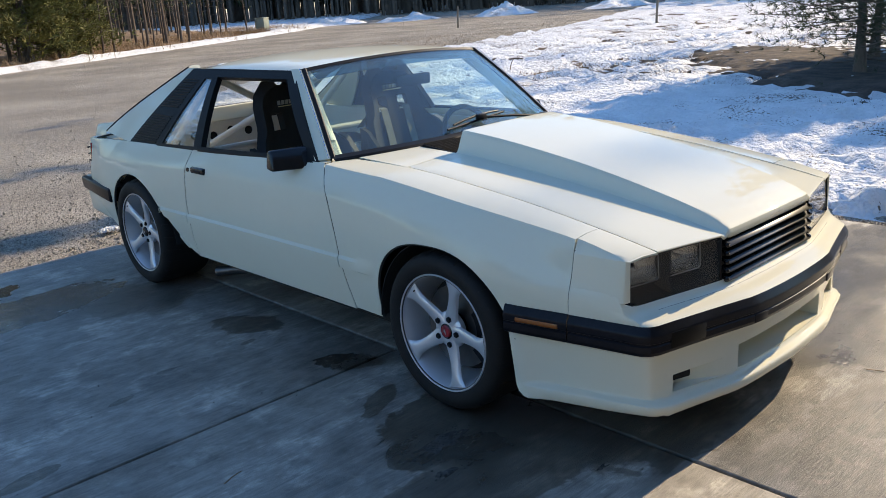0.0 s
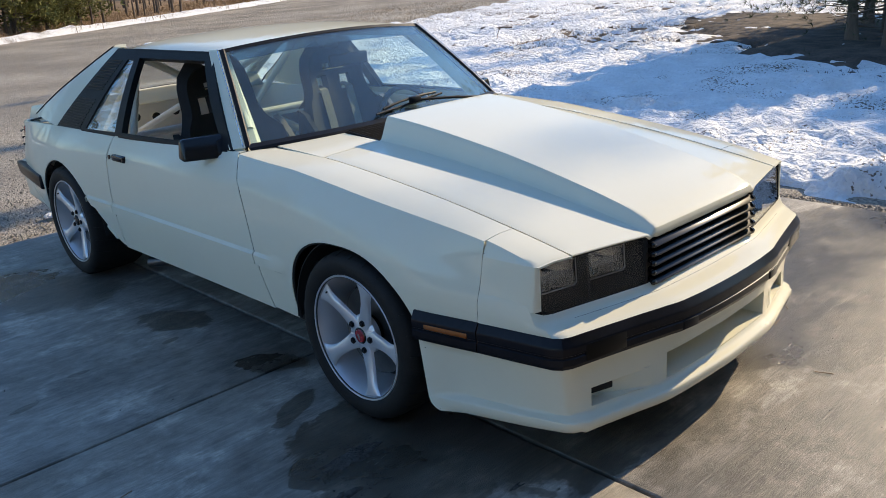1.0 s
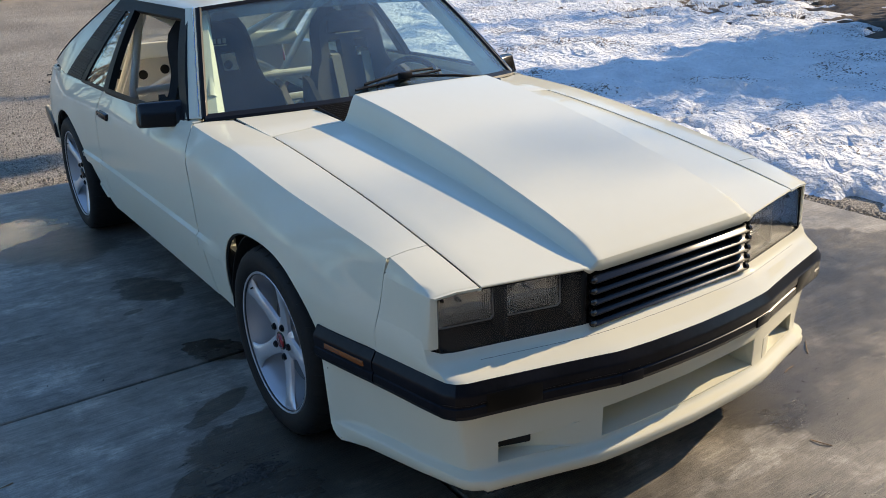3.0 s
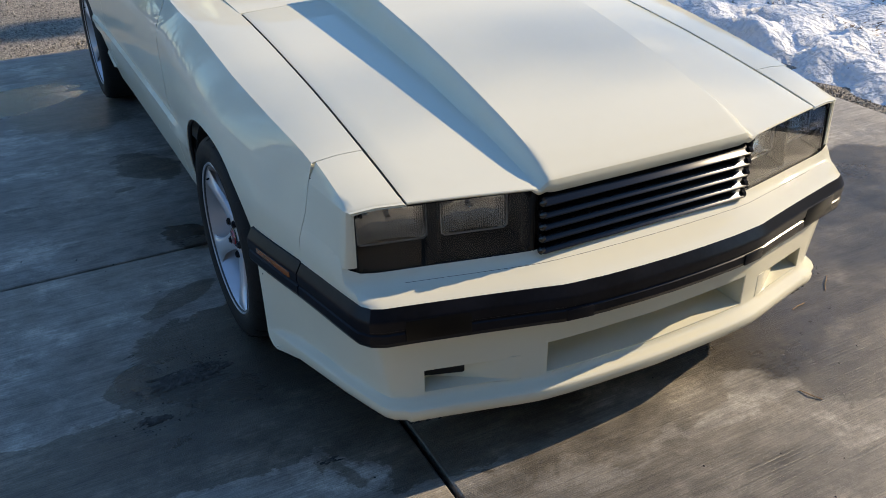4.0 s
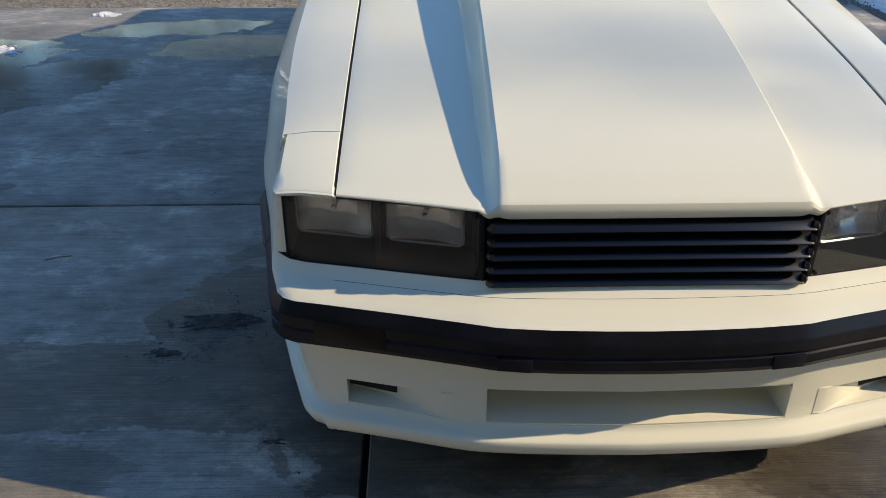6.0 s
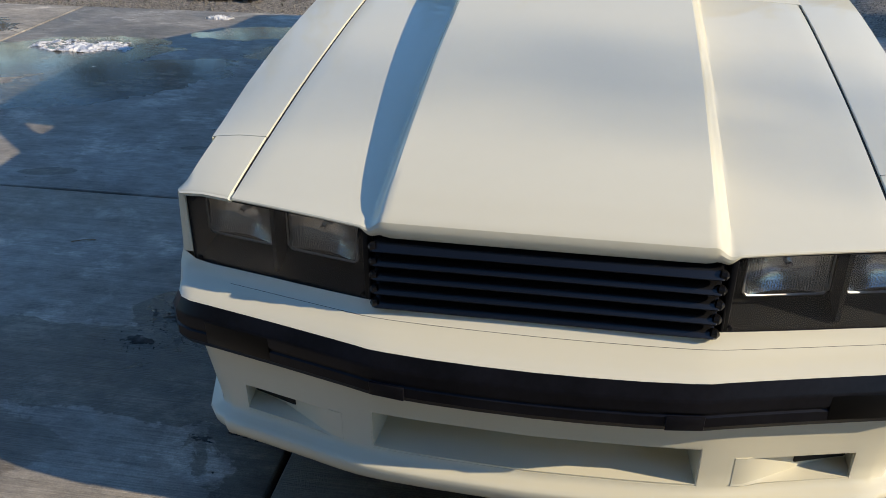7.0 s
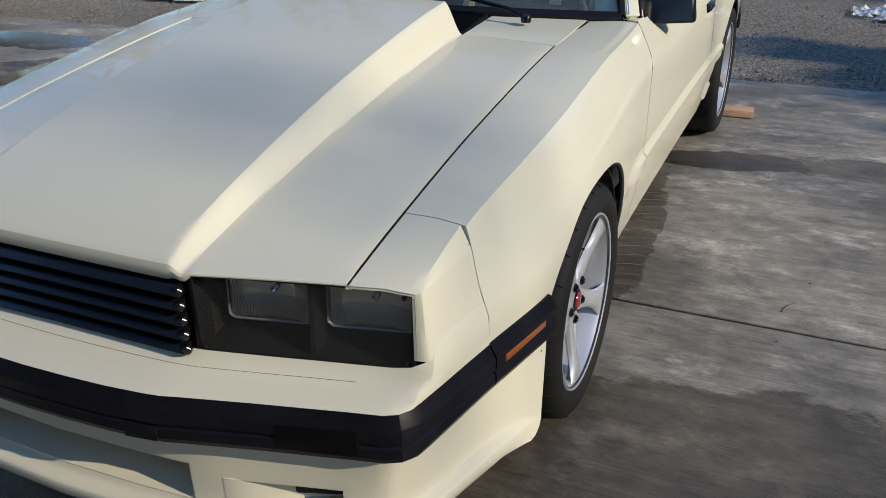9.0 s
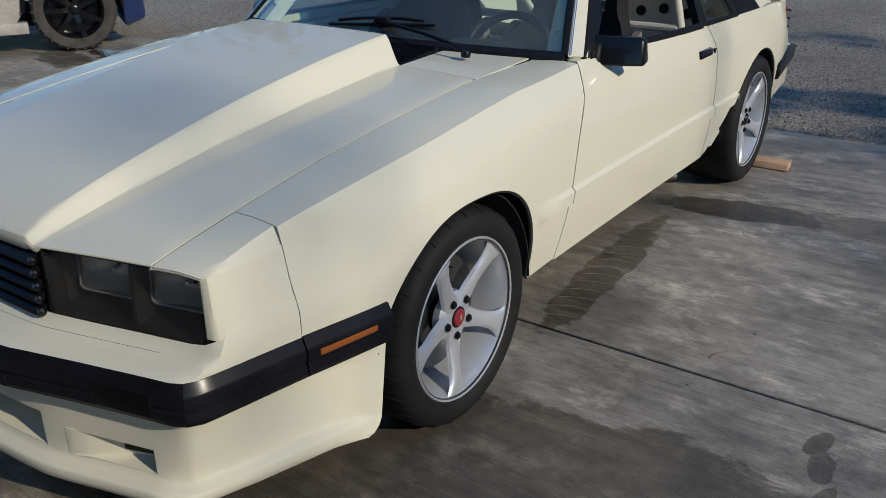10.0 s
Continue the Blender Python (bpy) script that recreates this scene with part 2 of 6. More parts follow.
def make_concrete():
    """Broom-finished concrete: fine lines along x, blotches of damp that turn darker and glossier, pale lime marks, and the wet marks."""
    m = bpy.data.materials.new("broomed_concrete")
    m.use_nodes = True
    n, l = m.node_tree.nodes, m.node_tree.links
    b = n["Principled BSDF"]
    place = n.new("ShaderNodeTexCoord").outputs["Object"]

    def math_node(op, a, c, clamp=False):
        k = n.new("ShaderNodeMath")
        k.operation, k.use_clamp = op, clamp
        for i, v in enumerate((a, c)):
            if isinstance(v, (int, float)):
                k.inputs[i].default_value = v
            else:
                l.new(v, k.inputs[i])
        return k.outputs[0]

    def span(v, a, c, lo, hi, soft=False):
        k = n.new("ShaderNodeMapRange")
        k.interpolation_type = "SMOOTHSTEP" if soft else "LINEAR"
        for i, q in zip(("From Min", "From Max", "To Min", "To Max"), (a, c, lo, hi)):
            k.inputs[i].default_value = q
        l.new(v, k.inputs["Value"])
        return k.outputs["Result"]

    def cloud(scale, detail, rough=0.5, stretch=None, warp=0.0):
        k = n.new("ShaderNodeTexNoise")
        k.inputs["Scale"].default_value, k.inputs["Detail"].default_value, k.inputs["Roughness"].default_value, k.inputs["Distortion"].default_value = scale, detail, rough, warp
        v = place
        if stretch:
            mp = n.new("ShaderNodeMapping")
            mp.inputs["Scale"].default_value = stretch
            l.new(place, mp.inputs["Vector"])
            v = mp.outputs["Vector"]
        l.new(v, k.inputs["Vector"])
        return k.outputs["Fac"]

    broom = cloud(2.2, 4, stretch=(1.6, 110, 1))
    coarse = cloud(2.6, 5, 0.6, stretch=(1.6, 26, 1))
    blotch = cloud(1.6, 8, 0.66, (0.8, 1.2, 1))
    grain, lime, ragged = cloud(230, 3, 0.7), cloud(3.4, 9, 0.72, (0.9, 1.2, 1)), cloud(5.0, 8, 0.66, (0.8, 1.2, 1), 0.5)
    wet, film = 0.0, 0.0
    edge = math_node("MULTIPLY", math_node("SUBTRACT", ragged, 0.5), 1.5)
    for x, y, rx, ry, turn, how in WET:
        mp = n.new("ShaderNodeMapping")
        mp.vector_type = "TEXTURE"
        mp.inputs["Location"].default_value, mp.inputs["Rotation"].default_value, mp.inputs["Scale"].default_value = (x, y, 0), (0, 0, radians(turn)), (rx, ry, 4.0)
        l.new(place, mp.inputs["Vector"])
        ln = n.new("ShaderNodeVectorMath")
        ln.operation = "LENGTH"
        l.new(mp.outputs["Vector"], ln.inputs[0])
        d = math_node("ADD", math_node("SUBTRACT", 1.0, ln.outputs["Value"]), math_node("MULTIPLY", edge, min(1.0, 0.32 / math.sqrt(rx * ry))))
        w = math_node("MULTIPLY", span(d, -0.012, 0.035, 0, 1, True), min(1.0, how))
        wet = math_node("MAXIMUM", w, wet)
        if how > 1:
            film = math_node("MAXIMUM", math_node("MULTIPLY", w, how - 1), film)
    dry = span(blotch, 0.38, 0.58, 0, 1)
    ramp = n.new("ShaderNodeValToRGB")
    e = ramp.color_ramp.elements
    e[0].color, e[1].color = (0.155, 0.138, 0.115, 1), (0.305, 0.275, 0.232, 1)
    l.new(dry, ramp.inputs["Fac"])
    fine = math_node("ADD", math_node("MULTIPLY", grain, 0.70), math_node("ADD", math_node("MULTIPLY", broom, 0.8), math_node("MULTIPLY", coarse, 0.35)))
    tone = math_node("MULTIPLY", math_node("MULTIPLY", span(fine, 0.70, 1.15, 0.70, 1.30), span(cloud(11.0, 9, 0.76, (0.8, 1.4, 1)), 0.36, 0.64, 0.72, 1.28)), span(lime, 0.53, 0.64, 1.0, 1.75))
    tone = math_node("MULTIPLY", tone, span(wet, 0, 1, 1.0, 0.38))
    sc = n.new("ShaderNodeVectorMath")
    sc.operation = "SCALE"
    l.new(ramp.outputs["Color"], sc.inputs[0]), l.new(tone, sc.inputs["Scale"])
    hue, stained = n.new("ShaderNodeCombineXYZ"), n.new("ShaderNodeVectorMath")
    stained.operation = "MULTIPLY"
    for i, lo in enumerate((1.03, 0.96, 0.85)):
        l.new(span(wet, 0, 1, 1.0, lo), hue.inputs[i])
    l.new(sc.outputs["Vector"], stained.inputs[0]), l.new(hue.outputs[0], stained.inputs[1])
    l.new(stained.outputs["Vector"], b.inputs["Base Color"])
    b.inputs["Specular IOR Level"].default_value = 0.42
    rg = math_node("SUBTRACT", span(dry, 0, 1, 0.44, 0.64), math_node("ADD", math_node("MULTIPLY", wet, 0.20), math_node("MULTIPLY", film, 0.22)), True)
    l.new(rg, b.inputs["Roughness"])
    bp = n.new("ShaderNodeBump")
    bp.inputs["Distance"].default_value = 0.005
    l.new(span(film, 0, 1, 0.55, 0.06), bp.inputs["Strength"])
    l.new(fine, bp.inputs["Height"]), l.new(bp.outputs["Normal"], b.inputs["Normal"])
    return m


snow_white, gravel, concrete = make_snow(), make_gravel(), make_concrete()
pale_dry = material("dry_pale_concrete", (0.24, 0.215, 0.18), 0.8, vary=0.15, scale=4.0, bump=0.3, bump_scale=150)
muddy_rubber = material("muddy_tyre_rubber", (0.055, 0.050, 0.045), 0.9, vary=0.5, scale=9, bump=0.3, bump_scale=120)
siding = material("unseen_wall_tan", (0.36, 0.29, 0.22), 0.7, vary=0.12, scale=3.0, bump=0.2, bump_scale=40)
signal_black = material("signal_recess_black", (0.003, 0.003, 0.003), 0.3, vary=0.1, spec=0.2)
mud = material("drying_mud", (0.075, 0.068, 0.060), 0.95, vary=0.6, scale=40, bump=1.0, bump_scale=90, spec=0.1)
joint_dark = material("joint_dirt", (0.022, 0.020, 0.018), 0.95, vary=0.3)


# ---- mesh helpers ----
def finish(name, bm, mat, parent=None, label="", angle=35, flip=False):
    bmesh.ops.remove_doubles(bm, verts=bm.verts, dist=1e-5)
    bmesh.ops.recalc_face_normals(bm, faces=bm.faces)
    if flip:
        bmesh.ops.reverse_faces(bm, faces=bm.faces)
    me = bpy.data.meshes.new(name)
    bm.to_mesh(me)
    bm.free()
    me.materials.append(mat)
    me.polygons.foreach_set("use_smooth", [True] * len(me.polygons))
    me.set_sharp_from_angle(angle=radians(angle))
    ob = new(name, me)
    if parent:
        ob.parent = parent
    if label:
        ob["label"] = label
    return ob


def part(name, bm, mat, parent, label="", angle=35):
    return finish(name, bm, mat, parent, label, angle)


def poly_bm(verts, faces):
    bm = bmesh.new()
    vs = [bm.verts.new(v) for v in verts]
    for f in faces:
        k = [vs[i] for i in f]
        if len(set(k)) > 2:
            try:
                bm.faces.new(k)
            except ValueError:
                pass
    return bm


def sheet(P, thick=0.004, skip=None, side=1):
    """A panel with thickness from a grid of points P[i][j]; its back lies thick behind the face. skip(i, j) leaves a cell out."""
    P = np.array(P, float)
    nu, nv = P.shape[:2]
    du, dv = np.gradient(P, axis=0), np.gradient(P, axis=1)
    N = np.cross(du, dv)
    N /= np.maximum(np.linalg.norm(N, axis=2, keepdims=True), 1e-9)
    Q = P - side * thick * N
    verts = [tuple(p) for p in P.reshape(-1, 3)] + [tuple(p) for p in Q.reshape(-1, 3)]
    faces, count, off = [], {}, nu * nv
    for i in range(nu - 1):
        for j in range(nv - 1):
            if skip and skip(i, j):
                continue
            q = (i * nv + j, (i + 1) * nv + j, (i + 1) * nv + j + 1, i * nv + j + 1)
            faces.append(q)
            faces.append(tuple(k + off for k in q[::-1]))
            for a, b in zip(q, q[1:] + q[:1]):
                count.setdefault(frozenset((a, b)), []).append((a, b))
    for k, v in count.items():
        if len(v) == 1:
            a, b = v[0]
            faces.append((b, a, a + off, b + off))
    return poly_bm(verts, faces)


def mirror_bm(bm):
    for v in bm.verts:
        v.co.x = -v.co.x
    return bm


def box(x0, x1, y0, y1, z0, z1, bevel=0.0, seg=2, bm=None):
    own = bm is None
    bm = bm or bmesh.new()
    vs = [bm.verts.new((x, y, z)) for x in (x0, x1) for y in (y0, y1) for z in (z0, z1)]
    fs = [bm.faces.new([vs[i] for i in q]) for q in ((0, 1, 3, 2), (4, 6, 7, 5), (0, 4, 5, 1), (2, 3, 7, 6), (0, 2, 6, 4), (1, 5, 7, 3))]
    if bevel:
        es = list({e for f in fs for e in f.edges})
        bmesh.ops.bevel(bm, geom=es, offset=bevel, segments=seg, affect="EDGES", profile=0.5)
    return bm


def hexa(c, bevel=0.0, seg=2):
    """A block from its eight corners: four of one end in turn, then four of the other."""
    bm = bmesh.new()
    vs = [bm.verts.new(p) for p in c]
    for q in ((3, 2, 1, 0), (4, 5, 6, 7), (0, 1, 5, 4), (1, 2, 6, 5), (2, 3, 7, 6), (3, 0, 4, 7)):
        bm.faces.new([vs[i] for i in q])
    if bevel:
        bmesh.ops.bevel(bm, geom=list(bm.edges), offset=bevel, segments=seg, affect="EDGES", profile=0.5)
    return bm


def tube(points, r, n=10, bm=None, radii=None):
    bm = bm or bmesh.new()
    pts = [Vector(p) for p in points]
    rings, up = [], Vector((0.123, 0.31, 0.94))
    for i, p in enumerate(pts):
        d = (pts[min(i + 1, len(pts) - 1)] - pts[max(i - 1, 0)]).normalized()
        a = d.cross(up)
        if a.length < 1e-3:
            a = d.cross(Vector((1, 0, 0)))
        a.normalize()
        b = d.cross(a)
        rr = radii[i] if radii else r
        rings.append([bm.verts.new(p + rr * (math.cos(k * 2 * math.pi / n) * a + math.sin(k * 2 * math.pi / n) * b)) for k in range(n)])
    for A, B in zip(rings, rings[1:]):
        for k in range(n):
            bm.faces.new((A[k], A[(k + 1) % n], B[(k + 1) % n], B[k]))
    bm.faces.new(rings[0][::-1]), bm.faces.new(rings[-1])
    return bm


def lathe(profile, n=64, closed=False):
    """Turns a profile of (radius, x) about the x axis."""
    bm = bmesh.new()
    rings = [[bm.verts.new((x, r * math.cos(2 * math.pi * k / n), r * math.sin(2 * math.pi * k / n))) for k in range(n)] for r, x in profile]
    pairs = list(zip(rings, rings[1:])) + ([(rings[-1], rings[0])] if closed else [])
    for A, B in pairs:
        for k in range(n):
            bm.faces.new((A[k], A[(k + 1) % n], B[(k + 1) % n], B[k]))
    if not closed:
        bm.faces.new(rings[0][::-1]), bm.faces.new(rings[-1])
    return bm


def smooth(x, table):
    """A smooth curve through a table of (x, y), without overshoot."""
    xs, ys = [p[0] for p in table], [p[1] for p in table]
    if x <= xs[0]:
        return ys[0]
    if x >= xs[-1]:
        return ys[-1]
    i = max(k for k in range(len(xs) - 1) if xs[k] <= x)
    d = [(ys[k + 1] - ys[k]) / (xs[k + 1] - xs[k]) for k in range(len(xs) - 1)]

    def slope(k):
        if k == 0:
            return d[0]
        if k == len(xs) - 1:
            return d[-1]
        return 0.0 if d[k - 1] * d[k] <= 0 else 2 * d[k - 1] * d[k] / (d[k - 1] + d[k])
    h = xs[i + 1] - xs[i]
    t = (x - xs[i]) / h
    m0, m1 = slope(i), slope(i + 1)
    return (2 * t**3 - 3 * t**2 + 1) * ys[i] + (t**3 - 2 * t**2 + t) * h * m0 + (3 * t**2 - 2 * t**3) * ys[i + 1] + (t**3 - t**2) * h * m1


def lerp(a, b, t):
    return a + (b - a) * t


def mix3(a, b, t):
    return tuple(lerp(p, q, t) for p, q in zip(a, b))


# ---- the ground ----
def near_edge(y):
    """Where the snow field begins, going to +x, beside the slab and then along the drive."""
    return smooth(y, [(-30, 2.68), (3.4, 2.70), (6, 2.88), (8, 3.25), (11, 4.0), (13, 5.4), (15, 8.6), (16.5, 12.6), (17.6, 16.6), (18.9, 20.2), (20.6, 25), (26, 37), (45, 75)])


def far_edge(x):
    """Where the gravel of the drive ends, going to +y."""
    return smooth(x, [(-40, 17), (-5, 20), (6, 28.0), (13, 32.8), (25, 41), (60, 72)])


def bumps(x, y, s, seed=0.0):
    return noise.noise(Vector((x * s + seed, y * s - seed, seed * 0.7)))


def strip_field(name, xs, ys, height, mat, label, kind="structure"):
    """A height field on a grid of its own; cells wholly under the ground are left out."""
    Z = np.array([[height(x, y) for y in ys] for x in xs])
    ny = len(ys)
    verts = [(x, y, Z[i, j]) for i, x in enumerate(xs) for j, y in enumerate(ys)]
    faces = [(i * ny + j, (i + 1) * ny + j, (i + 1) * ny + j + 1, i * ny + j + 1) for i in range(len(xs) - 1) for j in range(ny - 1) if Z[i:i + 2, j:j + 2].max() > -0.09]
    me = bpy.data.meshes.new(name)
    me.from_pydata(verts, [], faces)
    me.materials.append(mat)
    me.polygons.foreach_set("use_smooth", [True] * len(me.polygons))
    return tagged(new(name, me), label, name.split("_")[0], kind=kind)


def graded(a, b, fine, growth=1.06):
    out, step = [a], fine
    while out[-1] < b:
        out.append(out[-1] + step)
        step *= growth
    return out


gx = [-400, -120, -60] + [-40 + 2 * k for k in range(41)] + [60, 120, 400]
gy = [-400, -120, -60] + [-40 + 2 * k for k in range(41)] + [60, 120, 400]
bmg = bmesh.new()
gv = [[bmg.verts.new((x, y, -0.035 + 0.012 * bumps(x, y, 0.4))) for y in gy] for x in gx]
for i in range(len(gx) - 1):
    for j in range(len(gy) - 1):
        bmg.faces.new((gv[i][j], gv[i + 1][j], gv[i + 1][j + 1], gv[i][j + 1]))
tagged(finish("ground", bmg, gravel), "wide packed gravel drive with damp darker patches", "ground", kind="structure")


def snow_near(x, y):
    d = x - near_edge(y) + 0.10 * bumps(x, y, 1.6, 3) + 0.05 * bumps(x, y, 6, 5)
    rise = min(1.0, max(-1.0, d / 0.30))
    lumps = 0.050 * bumps(x, y, 1.1, 9) + 0.055 * bumps(x, y, 2.7, 2) + 0.055 * bumps(x, y, 6.0, 7) + 0.022 * bumps(x, y, 13.0, 3)
    foot = -0.42 * max(0.0, noise.noise(Vector((x * 3.6, y * 3.6, 4.2))) - 0.18)
    berm = 0.07 * math.exp(-((d - 0.55) / 0.42) ** 2) * (0.55 + 0.9 * max(0.0, bumps(x, y, 1.9, 6))) * (1.0 if y < 4.5 else 0.35)
    bare = 0.0
    if x > 9:
        bare = 0.42 * max(0.0, 0.55 * bumps(x, y, 0.45, 12) + 0.75 * bumps(x, y, 2.6, 4) + 0.6 * bumps(x, y, 7.0, 4) - 0.22)
    top = -0.06 + (0.10 if d > 0 else 0.06) * rise + (lumps + foot + berm) * max(0.0, rise) - bare
    return max(top, 0.004 + 0.25 * lumps) if x < 9 and d > 0.25 else top


strip_field("snow_field", graded(2.4, 120, 0.035, 1.0155), [-30, -22, -16, -12, -9, -7, -5.5, -4.5, -3.8] + graded(-3.2, 110, 0.045, 1.016), snow_near, snow_white,
            "old trampled snow field with footprints and a ploughed bank beside the concrete")


def snow_verge(x, y):
    d = y - far_edge(x) + 0.35 * bumps(x, y, 0.5, 3) + 0.12 * bumps(x, y, 2.5, 8)
    wide = 1.6 + (60 if x > 27 else 0) + 0.5 * bumps(x, y, 0.3, 2)
    band = min(d, wide - d)
    return -0.06 + 0.14 * min(1.0, max(-1.0, band / 0.4)) + 0.10 * max(0.0, min(1.0, band)) * (1 + 1.2 * bumps(x, y, 1.3, 4) + 0.7 * bumps(x, y, 3.1, 7))


strip_field("snow_verge", [-40 + 0.4 * k for k in range(340)], [12 + 0.35 * k for k in range(210)], snow_verge, snow_white, "ploughed ridge of snow along the far side of the drive")


# Unseen bank, added for the pale streaks mirrored in the car's side.
def snow_west(x, y):
    d = 1 - abs(x + 15.0 + 1.2 * bumps(x, y, 0.12, 5)) / 2.6 + 0.5 * bumps(x, y, 0.45, 11) + 0.25 * bumps(x, y, 1.6, 2)
    far = 0.10 if x < -19 else 0.0
    return -0.10 + max(0.42 * max(0.0, min(1.0, d)) * (1 + 0.8 * bumps(x, y, 1.1, 8)), far + 0.05 * bumps(x, y, 0.9, 3))


strip_field("snow_west", [-48 + 0.4 * k for k in range(95)], [-30 + 0.4 * k for k in range(80)], snow_west, snow_white, "unseen ploughed bank of old snow along the west side of the yard, for reflections")


def wood_floor(x, y):
    d = y - far_edge(x) - 1.3 + 0.4 * bumps(x, y, 0.4, 6)
    if x > 27:
        d -= (x - 27) * 3
    return -0.06 + 0.10 * min(1.0, max(-1.0, d / 0.5)) + 0.018 * max(0.0, d) + (0.10 * bumps(x, y, 0.6, 5) + 0.05 * bumps(x, y, 2.4, 3)) * (1 if d > 0 else 0)


strip_field("forest_floor", [-70 + 0.7 * k for k in range(150)], [10 + 0.7 * k for k in range(110)], wood_floor, forest_litter, "brown needle litter and dry brush under the pines")


def field_soil(x, y):
    d = x - near_edge(y) - 4.5
    return -0.022 + 0.012 * bumps(x, y, 2.0, 4) if d > 0 and x > 7 else -0.2


strip_field("field_soil", [6 + 0.5 * k for k in range(120)], [-4 + 0.5 * k for k in range(90)], field_soil, litter, "brown thawed soil between the snow")


def pine_patch(x, y):
    e = ((x - 11.6) * 0.74 + (y - 3.7) * 0.67, -(x - 11.6) * 0.67 + (y - 3.7) * 0.74)
    d = 1 - math.hypot(e[0] / 6.2, e[1] / 1.85) + 0.34 * bumps(x, y, 0.9, 3) + 0.14 * bumps(x, y, 3, 4) + 0.08 * bumps(x, y, 8, 4)
    low = snow_near(x, y) - 0.06
    return lerp(low, max(0.085, low + 0.05), min(1.0, max(0.0, d * 2.5 + 0.15))) + 0.012 * bumps(x, y, 5, 8) + 0.010 * bumps(x, y, 14, 2)


strip_field("needle_patch", [6 + 0.12 * k for k in range(130)], [-2 + 0.12 * k for k in range(130)], pine_patch, litter, "bare brown needle-covered ground under the roadside pines")


# ---- the driveway slab ----
driveway = tagged(new("driveway"), "damp broom-finished grey concrete driveway with tooled joints", "driveway", kind="structure")
part("joint_bed", box(-9.6, 2.60, -5.55, 3.58, -0.10, -0.030), joint_dark, driveway, "dark dirt in the joints")
JX, JY = (-9.6, -6.85, -3.72, -0.60, 2.60), (-5.55, -2.47, 0.600, 3.63)
for i in range(4):
    for j in range(3):
        g = 0.008
        part("slab", box(JX[i] + g, JX[i + 1] - g, JY[j] + g, JY[j + 1] - g, -0.09, 0.002 * ((i * 3 + j * 5) % 3 - 1) * 0.4, 0.006, 3), concrete, driveway)


def snow_scrap(cx, cy, rx, ry, h, seed, muddy=False):
    """A melting scrap of snow with a crumbled top, or a smear of mud."""
    n = 26 if muddy else 46
    bm = bmesh.new()
    grid = []
    for i in range(n):
        row = []
        for j in range(n):
            u, v = 2 * i / (n - 1) - 1, 2 * j / (n - 1) - 1
            d = 1 - math.hypot(u, v) + 0.65 * bumps(u, v, 1.9, seed) + 0.45 * bumps(u, v, 5, seed + 3) - 0.15
            if not muddy:
                d += 0.55 * bumps(u, v, 11, seed + 5) + 0.30 * bumps(u, v, 23, seed + 7)
            row.append(bm.verts.new((cx + rx * u, cy + ry * v, max(-0.03, h * min(1.0, d * 2) * (0.8 + 0.5 * bumps(u, v, 7, seed))) if d > 0 else (-0.04 if muddy else -0.006))))
        grid.append(row)
    for i in range(n - 1):
        for j in range(n - 1):
            q = (grid[i][j], grid[i + 1][j], grid[i + 1][j + 1], grid[i][j + 1])
            if max(v.co.z for v in q) > 0:
                bm.faces.new(q)
    loose = [v for v in bm.verts if not v.link_faces]
    bmesh.ops.delete(bm, geom=loose, context="VERTS")
    if muddy:
        return tagged(finish("mud_smear", bm, mud, angle=60), "dark smear of drying mud on the concrete", "mud", kind="stuff")
    return tagged(finish("snow_scrap", bm, snow_white, angle=60), "melting scrap of dirty white snow on the ground", "snow", kind="stuff")


for x, y, a, b, h, seed in ((-3.12, 2.60, 0.34, 0.13, 0.010, 1.0), (-3.78, 4.37, 0.24, 0.12, 0.012, 2.0), (-3.0, 4.2, 0.34, 0.15, 0.014, 3.0), (-2.6, 4.12, 0.10, 0.07, 0.014, 4.0),
                            (-0.46, 4.1, 0.09, 0.05, 0.02, 6.0), (-2.55, 3.42, 0.10, 0.05, 0.02, 7.0), (-4.6, 5.0, 0.4, 0.2, 0.05, 8.0), (2.0, 6.2, 0.5, 0.3, 0.06, 9.0), (2.9, 7.4, 0.35, 0.3, 0.05, 10.0), (2.6, 5.0, 0.2, 0.15, 0.05, 11.0)):
    snow_scrap(x, y, a, b, h, seed)

for x, y, a, b, h, seed in ((-1.07, -0.195, 0.15, 0.055, 0.006, 2.4), (-1.20, -0.345, 0.06, 0.026, 0.004, 3.3), (-0.83, -0.72, 0.04, 0.016, 0.003, 5.2)):
    snow_scrap(x, y, a, b, h, seed, True)

# loose stones near the edges of the slab
rs = np.random.RandomState(5)
sv, sf = [], []
ico = [(-1, 0, 0), (1, 0, 0), (0, -1, 0), (0, 1, 0), (0, 0, -1), (0, 0, 1)]
icf = ((0, 2, 5), (2, 1, 5), (1, 3, 5), (3, 0, 5), (2, 0, 4), (1, 2, 4), (3, 1, 4), (0, 3, 4))
